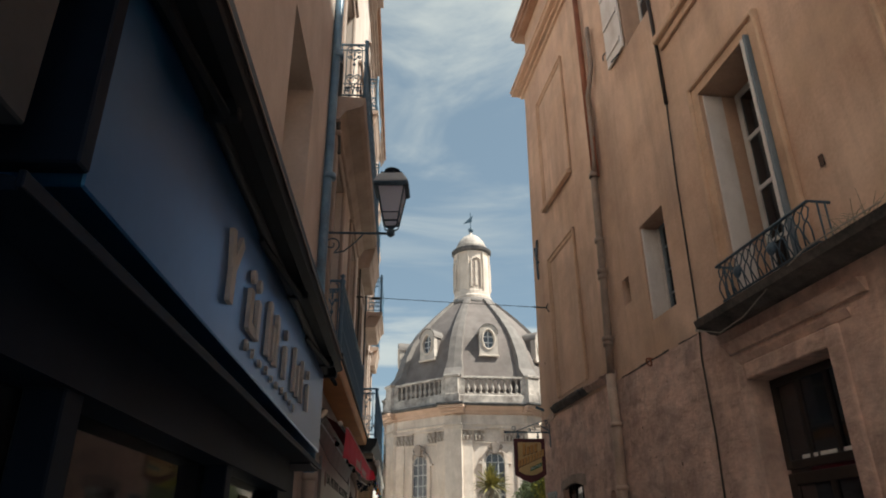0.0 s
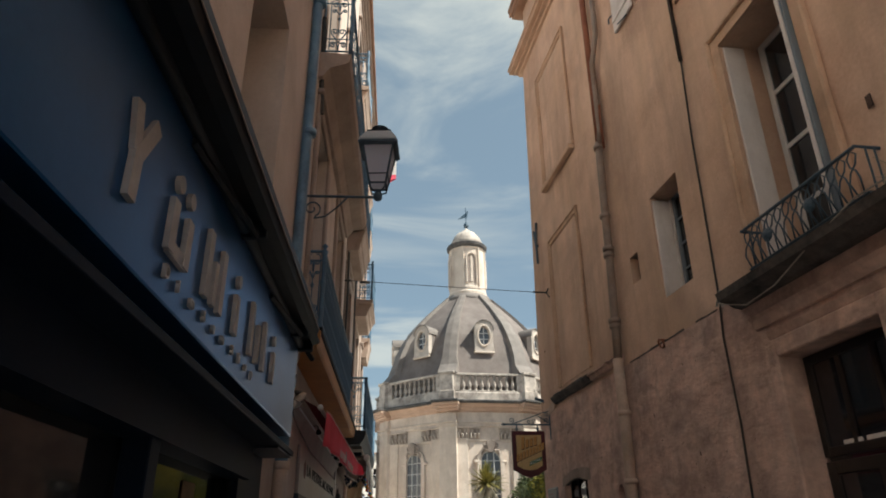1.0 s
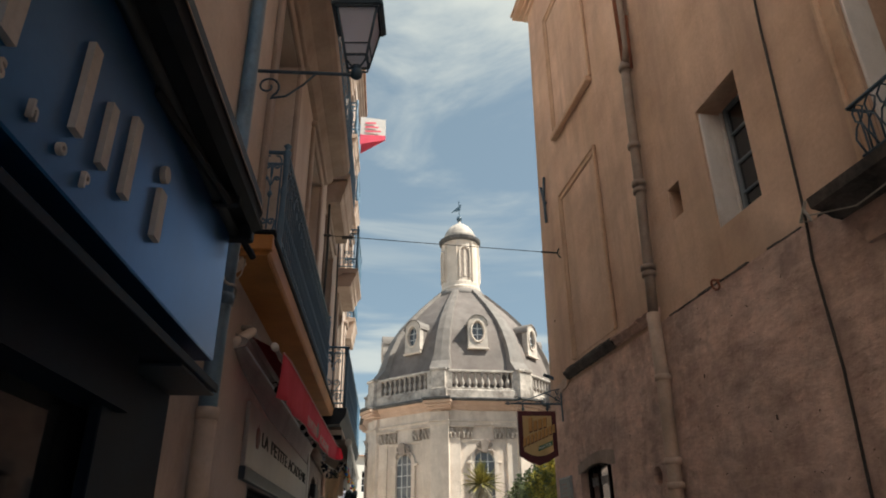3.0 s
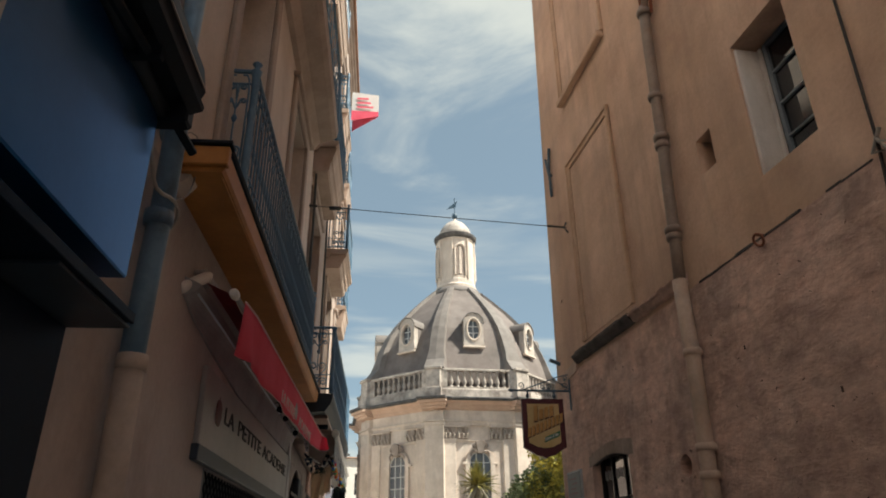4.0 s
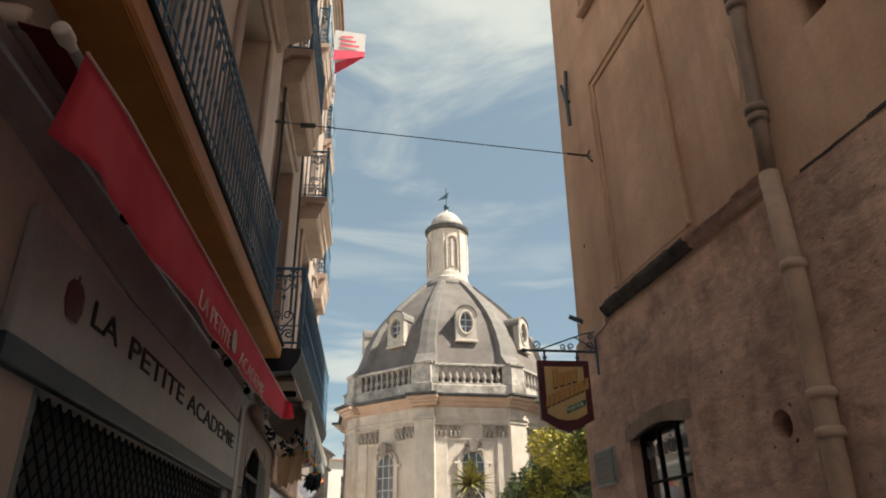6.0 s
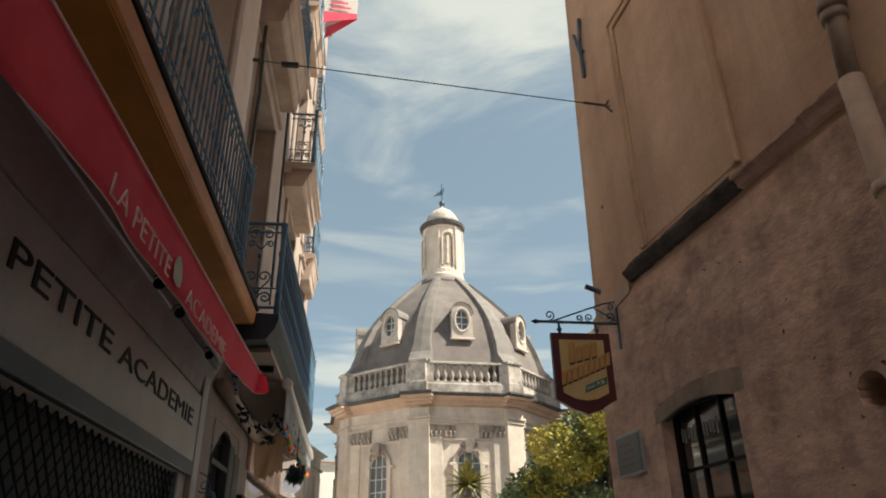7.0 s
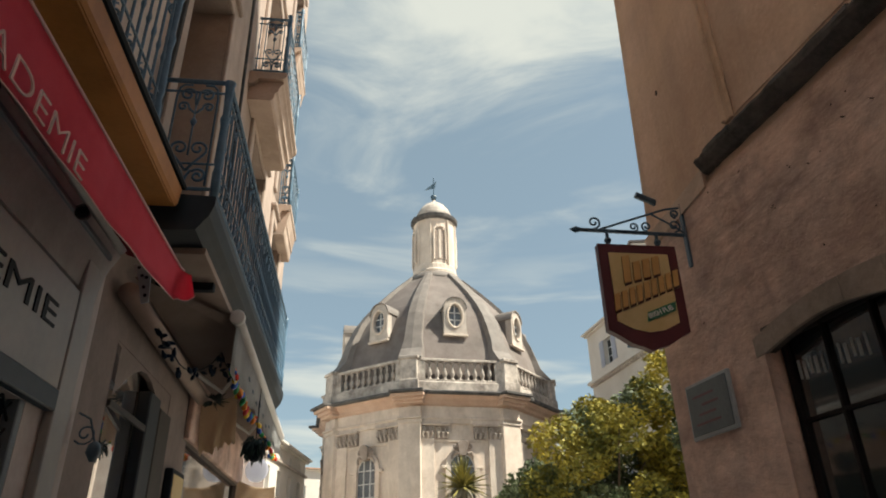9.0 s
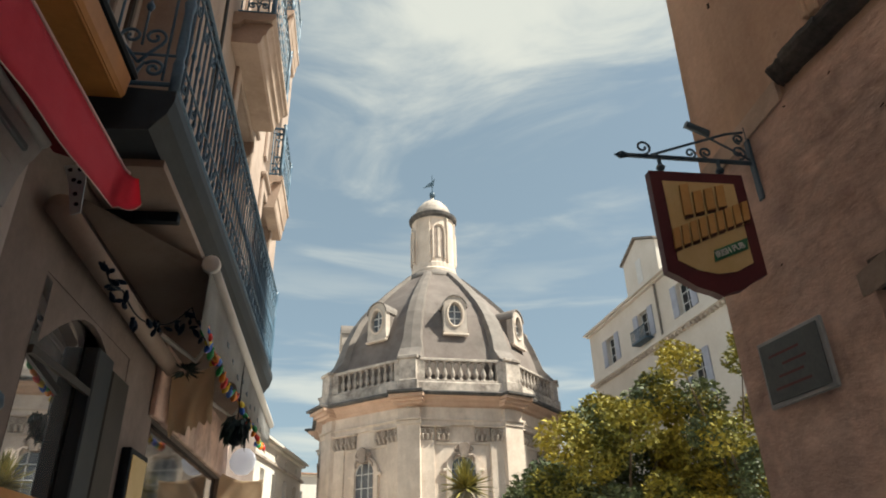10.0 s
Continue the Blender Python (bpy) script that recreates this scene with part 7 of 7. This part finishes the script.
lathe(bm, [(1.3, 23.10), (1.2, 23.45), (1.0, 23.89), (0.7, 24.27), (0.35, 24.52), (0.12, 24.63), (0.08, 24.87)], 24)
part("cap", bm, M_GREYST, lan, "pale domed cap", True)
bm = B()
lathe(bm, [(0.0, 24.81), (0.16, 24.89), (0.21, 25.04), (0.16, 25.20), (0.0, 25.27)], 12)
part("ball", bm, M_IRON, lan, smooth=True)
bm = B()
tube(bm, [(0, 0, 25.20), (0, 0, 26.61)], 0.03, 6)
prism(bm, [(0.1, 0, 25.79), (-0.3, 0.0, 25.69), (-0.62, 0, 25.58), (-0.3, 0, 25.90), (0.02, 0, 26.18), (0.2, 0, 26.39), (0.12, 0, 26.01)], (0, 0.03, 0))
part("weather_vane", bm, M_IRON, lan, "dark weather vane")
for k in (0, 2, 4, 6):
    a = radians(274 + DELTA + 45 * k)
    m = Matrix(((-math.sin(a), math.cos(a), 0, 0), (math.cos(a), math.sin(a), 0, 0), (0, 0, 1, 0), (0, 0, 0, 1)))
    m = Matrix.Rotation(a + math.pi / 2, 4, "Z")
    niche = [(-0.3, 19.80), (0.3, 19.80)] + [(0.3 * math.cos(math.pi * i / 10), 21.76 + 0.3 * math.sin(math.pi * i / 10)) for i in range(11)]
    # no recess is cut; the grey panel paints the niche's shade
    bm = B()
    prism(bm, [(x, -1.325, z) for x, z in niche], (0, 0.1, 0))
    bmesh.ops.transform(bm, matrix=m, verts=bm.verts)
    part("niche", bm, M_ARCH, lan, "flush arched panel coloured grey as a shaded niche")
    bm = B()
    fro = [(0.38, 19.75)] + [(0.38 * math.cos(math.pi * i / 12), 21.76 + 0.38 * math.sin(math.pi * i / 12)) for i in range(13)] + [(-0.38, 19.75)]
    tube(bm, [(x, -1.36 + 0.04 * abs(x), z) for x, z in fro], 0.06, 6)
    box(bm, -0.09, 0.09, -1.36, -1.3, 19.85, 21.93, 0.02)
    bmesh.ops.transform(bm, matrix=m, verts=bm.verts)
    part("niche_frame", bm, M_CREAM, lan)
    bm = B()
    box(bm, 0.52, 0.62, -1.3, -1.1, 19.53, 22.69, 0.02)
    bmesh.ops.transform(bm, matrix=Matrix.Rotation(a + math.pi / 2, 4, "Z"), verts=bm.verts)
    part("strip", bm, M_CREAM, lan)
    bm = B()
    box(bm, -0.62, -0.52, -1.3, -1.1, 19.53, 22.69, 0.02)
    bmesh.ops.transform(bm, matrix=Matrix.Rotation(a + math.pi / 2, 4, "Z"), verts=bm.verts)
    part("strip", bm, M_CREAM, lan)

# wall decoration on the faces that are in view
for k in SEEN:
    fr = face_frame(k, RWALL)
    for s in (-1, 1):
        bm = B()
        box(bm, min(s * 1.34, s * 2.02), max(s * 1.34, s * 2.02), -0.1, 0.05, -0.2, 8.02, 0.015)
        part("pilaster", bm, M_CREAM, church, at=fr)
        for x in (s * 0.93, s * 1.68):
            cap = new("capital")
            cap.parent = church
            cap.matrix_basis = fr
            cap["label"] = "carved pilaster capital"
            # block greyer than its carving: shadow between the leaves put in as colour
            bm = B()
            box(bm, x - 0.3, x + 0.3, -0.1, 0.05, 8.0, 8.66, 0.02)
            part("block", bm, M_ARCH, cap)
            bm = B()
            box(bm, x - 0.37, x + 0.37, -0.26, 0.05, 8.62, 8.7, 0.02)
            part("abacus", bm, M_CREAM, cap)
            for sx in (-1, 1):
                bm = B()
                tube(bm, spiral((x + sx * 0.19, -0.15, 8.44), 0.03, 0.155, 0, 1.4 * sx, (sx, 0, 0), (0, 0, 1), 14), 0.03, 5)
                part("volute", bm, M_CAPST, cap)
            for sx in (-0.2, 0.0, 0.2):
                bm = B()
                tube(bm, [(x + sx * 1.1, -0.11, 8.04), (x + sx * 1.3, -0.2, 8.17), (x + sx * 1.2, -0.25, 8.27)], 0.055, 5)
                part("leaf", bm, M_CAPST, cap)
    bm = B()
    box(bm, -2.35, 2.35, -0.06, 0.05, 7.86, 7.98, 0.02)
    part("string_course", bm, M_CREAM, church, at=fr)
    w = new("arched_window")
    w.parent = church
    w.matrix_basis = fr
    w["label"] = "tall round-arched church window with carved keystone"
    ww, zs_, zb = 0.58, 6.75, 2.4
    arch = [(ww * math.cos(math.pi * i / 14), zs_ + ww * math.sin(math.pi * i / 14)) for i in range(15)]
    bm = B()
    prism(bm, [(x, -0.012, z) for x, z in arch] + [(-ww, -0.012, zb), (ww, -0.012, zb)], (0, 0.008, 0))
    part("pane", bm, M_GLASSC, w)
    bm = B()
    path = [(0.66, zb)] + [(0.66 * math.cos(math.pi * i / 14), zs_ + 0.66 * math.sin(math.pi * i / 14)) for i in range(15)] + [(-0.66, zb)]
    prevr = None
    for j, (x, z) in enumerate(path):
        kx = 0.82 / 0.66
        xo, zo = x * kx, zs_ + (z - zs_) * kx if z > zs_ else z
        xi, zi = x * 0.58 / 0.66, zs_ + (z - zs_) * 0.58 / 0.66 if z > zs_ else z
        r4 = [bm.verts.new((xi, 0.0, zi)), bm.verts.new((xi, -0.16, zi)), bm.verts.new((xo, -0.16, zo)), bm.verts.new((xo, 0.0, zo))]
        if prevr:
            for q_ in range(4):
                bm.faces.new((prevr[q_], prevr[(q_ + 1) % 4], r4[(q_ + 1) % 4], r4[q_]))
        prevr = r4
    part("surround", bm, M_CREAM, w)
    bm = B()
    for x in (-0.2, 0.2):
        box(bm, x - 0.025, x + 0.025, -0.05, -0.013, zb, zs_ + 0.5)
    for i in range(8):
        box(bm, -ww, ww, -0.05, -0.014, zb + 0.62 * i - 0.02, zb + 0.62 * i + 0.02)
    tube(bm, [(ww * 0.97 * math.cos(math.pi * i / 14), -0.03, zs_ + ww * 0.97 * math.sin(math.pi * i / 14)) for i in range(15)], 0.035, 5)
    part("glazing_bar", bm, M_FRAMEW, w)
    bm = B()
    prism(bm, [(-0.16, -0.32, 7.22), (0.16, -0.32, 7.22), (0.22, -0.36, 7.55), (0.26, -0.4, 7.8), (0.0, -0.42, 7.94), (-0.26, -0.4, 7.8), (-0.22, -0.36, 7.55)], (0, 0.34, 0))
    part("keystone", bm, M_ARCH, w, "weathered carved keystone")
    for s in (-1, 1):
        bm = B()
        tube(bm, spiral((s * 0.33, -0.24, 7.62), 0.03, 0.14, 0, 1.4 * s, (s, 0, 0), (0, 0, 1), 14), 0.045, 5)
        part("scroll", bm, M_ARCH, w)
        bm = B()
        tube(bm, [(s * 0.2, -0.3, 7.3), (s * 0.4, -0.24, 7.36), (s * 0.52, -0.18, 7.2), (s * 0.5, -0.15, 7.05)], 0.06, 6)
        part("leaf_spray", bm, M_ARCH, w)
    bm = B()
    box(bm, -1.0, -0.62, -0.17, 0.0, 6.62, 6.76, 0.02)
    part("impost", bm, M_CREAM, w)
    bm = B()
    box(bm, 0.62, 1.0, -0.17, 0.0, 6.62, 6.76, 0.02)
    part("impost", bm, M_CREAM, w)

# ---- far houses ----


def far_house(name, label, m, w, h, dep, openings, roof=0.5, roof_mat=None):
    """A house front in its own axes: x along, y inwards, z up."""
    hs = thing(name, label, "house", at=m)
    bm = B()
    wall_grid(bm, [0, w] + [v for o in openings for v in o[:2]], [-0.3, h] + [v for o in openings for v in o[2:4]], solid_outside([o[:4] for o in openings]), 0.35, 0.0)
    box(bm, 0.0, w, 0.4, dep, -0.3, h - 0.05)
    part("wall", bm, M_FARW, hs)
    bm = B()
    box(bm, -0.1, w + 0.1, -0.2, dep, h, h + 0.12, 0.02)
    part("roof_overhang", bm, M_FARW, hs)
    bm = B()
    prism(bm, [(-0.2, -0.35, h + 0.12), (w + 0.2, -0.35, h + 0.12), (w + 0.2, dep / 2, h + 0.12 + roof), (-0.2, dep / 2, h + 0.12 + roof)], (0, 0, 0.1))
    part("roof", bm, roof_mat or M_ROOF, hs)
    for o in openings:
        wn_ = new("window")
        wn_.parent = hs
        bm = B()
        frame_bars(bm, o[0], o[1], o[2], o[3], 0.25, 0.07, 2, 3, 0.04)
        part("frame", bm, M_FRAMEW, wn_)
        bm = B()
        box(bm, o[0], o[1], 0.26, 0.27, o[2], o[3])
        part("pane", bm, M_GLASS, wn_)
        if len(o) > 4:
            bm = B()
            box(bm, o[0] - 0.55, o[0] - 0.03, -0.06, -0.01, o[2], o[3], 0.01)
            part("shutter", bm, M_LILAC, wn_, "lilac-grey shutter")
            bm = B()
            box(bm, o[1] + 0.03, o[1] + 0.55, -0.06, -0.01, o[2], o[3], 0.01)
            part("shutter", bm, M_LILAC, wn_, "lilac-grey shutter")
    return hs


def facing(x0, y0, x1, y1):
    d = Vector((x1 - x0, y1 - y0, 0)).normalized()
    n_ = Vector((0, 0, 1)).cross(d)
    return Matrix(((d.x, n_.x, 0, x0), (d.y, n_.y, 0, y0), (0, 0, 1, 0), (0, 0, 0, 1)))


ops = [(2.3 + 4.15 * i, 3.4 + 4.15 * i, z, z + h_, 1) for i in range(4) for z, h_ in ((1.0, 2.2), (5.0, 2.2), (9.2, 2.2), (13.45, 1.6))]
hs = far_house("far_house", "cream rendered house on the square with shuttered windows", facing(15.76, 50, 17.4, 29), 21, 15.95, 9, ops, 0.5, M_FARW)
bm = B()
box(bm, -0.1, 21, -0.3, 0.0, 12.78, 12.98, 0.02)
part("string_cornice", bm, M_FARW, hs, "moulded cornice band")
bm = B()
for i in range(60):
    box(bm, 0.1 + 0.35 * i, 0.28 + 0.35 * i, -0.2, 0.0, 12.62, 12.775)
me_ = part("cornice_band", bm, M_CAPST, hs, "row of stone dentils")
me_["kind"] = "stuff"
bm = B()
prism(bm, [(5.7, 0.02, 15.9), (9.4, 0.02, 15.9), (9.4, 0.02, 18.3), (7.5, 0.02, 19.2), (5.7, 0.02, 18.4)], (0, 4.0, 0))
part("attic_tower", bm, M_FARW, hs)
for a_, b_ in (((5.55, 18.38), (7.5, 19.25)), ((7.5, 19.25), (9.55, 18.28))):
    bm = B()
    prism(bm, [(a_[0], -0.12, a_[1]), (b_[0], -0.12, b_[1]), (b_[0], -0.12, b_[1] + 0.12), (a_[0], -0.12, a_[1] + 0.12)], (0, 4.2, 0))
    part("tower_roof", bm, M_LEAD, hs)
bm = B()
box(bm, 7.1, 7.7, 0.0, 0.016, 16.6, 18.0, 0.004)
part("tower_shutter", bm, M_FRAMEW, hs, "closed pale shutter")
bm = B()
tube(bm, [(8.75, -0.08, 15.9), (8.75, -0.08, 13.0)], 0.06, 6)
part("rain_pipe", bm, M_LEAD, hs)
bm = B()
box(bm, 6.2, 7.8, -0.5, 0.0, 13.3, 13.4, 0.01)
for i in range(12):
    box(bm, 6.22 + 0.14 * i, 6.25 + 0.14 * i, -0.48, -0.45, 13.4, 14.0)
box(bm, 6.2, 7.8, -0.49, -0.44, 14.0, 14.05)
part("window_balcony", bm, M_IRON, hs, "small iron window balcony")
ops = [(0.8 + 2.05 * i, 1.5 + 2.05 * i, z, z + h_) for i in range(6) for z, h_ in ((0.8, 1.8), (3.6, 1.5), (5.75, 1.2))] + [(1.0 + 2.05 * i, 1.3 + 2.05 * i, 7.6, 7.9) for i in range(6)]
hs = far_house("far_house", "pale house beyond the lane with small attic openings", facing(-3.98, 38.08, -1.86, 50.66), 12.76, 8.1, 7, ops, 0.3, M_FARW)
for z in (7.3, 5.35):
    bm = B()
    box(bm, -0.1, 12.86, -0.14, 0.0, z, z + 0.14, 0.02)
    part("string_cornice", bm, M_GREYST, hs, "grey string course")
ops = [(1.0 + 2.1 * i, 2.0 + 2.1 * i, z, z + 1.8) for i in range(8) for z in (1, 4.0, 7.0)]
far_house("far_house", "plain far house closing the view beside the church", facing(-12.5, 62, 4.0, 68), 17.5, 9.9, 8, ops, 0.4)

# ---- trees ----


def leaf_cloud(bm, centres, rs, count, size, spread):
    for c, r in centres:
        for i in range(int(count * r * r)):
            v = Vector((rs.gauss(0, 1), rs.gauss(0, 1), rs.gauss(0, 1)))
            v = v.normalized() * r * (0.35 + 0.65 * rs.random() ** 0.5) * spread
            p = Vector(c) + Vector((v.x, v.y, v.z * 0.8))
            a = Vector((rs.gauss(0, 1), rs.gauss(0, 1), rs.gauss(0, 0.6))).normalized()
            b = a.cross(Vector((rs.gauss(0, 1), rs.gauss(0, 1), rs.gauss(0, 1)))).normalized()
            s = size * rs.uniform(0.6, 1.3)
            q4 = [p - a * s, p - b * s * 0.45, p + a * s, p + b * s * 0.45]
            yield q4


def mesh_quads(name, quads, mat, parent, label=""):
    verts, faces = [], []
    for q4 in quads:
        n0 = len(verts)
        verts += [tuple(v) for v in q4]
        faces.append((n0, n0 + 1, n0 + 2, n0 + 3))
    me = bpy.data.meshes.new(name)
    me.from_pydata(verts, [], faces)
    me.materials.append(mat)
    ob = new(name, me)
    ob.parent = parent
    if label:
        ob["label"] = label
    return ob


def tree(at, height, spread, seed, mats, label):
    rs = random.Random(seed)
    t = thing("tree", label, "tree", at=pose(*at))
    bm = B()
    tube(bm, [(0, 0, -0.2), (0.05, 0.02, 1.0), (0.0, 0.08, height * 0.42)], 0.2, 8, 0.13)
    part("trunk", bm, M_BARK, t, smooth=True)
    cl = []
    for i in range(42):
        a = rs.uniform(0, 2 * math.pi)
        rr = spread * (rs.random() ** 0.6)
        zz = height * rs.uniform(0.38, 0.98)
        lim = spread * math.sin(math.pi * min(1.0, max(0.08, (zz / height - 0.28) / 0.78))) ** 0.7
        rr = min(rr, lim)
        cl.append((Vector((rr * math.cos(a), rr * math.sin(a), zz - 0.25)), rs.uniform(0.5, 0.95)))
    for c, r in cl[:12]:
        bm = B()
        st = Vector((0, 0.05, height * rs.uniform(0.3, 0.45)))
        tube(bm, [st, st.lerp(c, 0.5) + Vector((0, 0, 0.15)), c], 0.06, 6, 0.015)
        part("limb", bm, M_BARK, t)
    half = len(cl) * 2 // 3
    mesh_quads("crown", leaf_cloud(bm, cl[:half], rs, 1300, 0.085, 1.0), mats[0], t, "yellow-green leaves")
    mesh_quads("crown", leaf_cloud(bm, cl[half:], rs, 1300, 0.085, 1.0), mats[1], t, "darker leaves")
    return t


tree((8.9, 30.5, 0), 7.3, 2.5, 3, (M_LEAF, M_LEAF2), "small leafy tree turning yellow, beside the square")
tree((11.6, 28.5, 0), 8.3, 3.0, 8, (M_LEAF, M_LEAF2), "dense yellow-green tree on the square")
tree((7.6, 33.5, 0), 5.6, 1.3, 5, (M_LEAF2, M_LEAF2), "slender grey-green tree before the church")

palm = thing("palm_tree", "spiky yucca palm with sunlit blades over dry leaves", "palm tree", at=pose(4.68, 33.5, 0))
bm = B()
tube(bm, [(0, 0, -0.2), (0.03, 0, 1.8), (0, 0.02, 4.68)], 0.2, 10, 0.16)
part("trunk", bm, M_BARK, palm, smooth=True)
rs = random.Random(13)


def blades(count, lo, hi, short, long, droop):
    for i in range(count):
        a, el, ln = rs.uniform(0, 2 * math.pi), radians(rs.uniform(lo, hi)), rs.uniform(short, long)
        d0 = Vector((math.cos(a) * math.cos(el), math.sin(a) * math.cos(el), math.sin(el)))
        sv = Vector((-math.sin(a), math.cos(a), rs.uniform(-0.4, 0.4))).normalized()
        p = [Vector((0, 0, 4.7)) + d0 * ln * f - Vector((0, 0, droop * f * f * math.cos(el))) for f in (0.08, 0.45, 0.75, 1.0)]
        for (p0, w0), (p1, w1) in zip(zip(p, (0.028, 0.034, 0.022, 0.004)), zip(p[1:], (0.034, 0.022, 0.004))):
            yield [p0 - sv * w0, p0 + sv * w0, p1 + sv * w1, p1 - sv * w1]


mesh_quads("crown", blades(260, -12, 88, 0.8, 1.15, 0.22), M_PALM, palm, "yellow-green sword leaves")
mesh_quads("dry_skirt", blades(150, -80, -5, 0.5, 0.85, 0.3), M_DRY, palm, "dry grey hanging leaves")
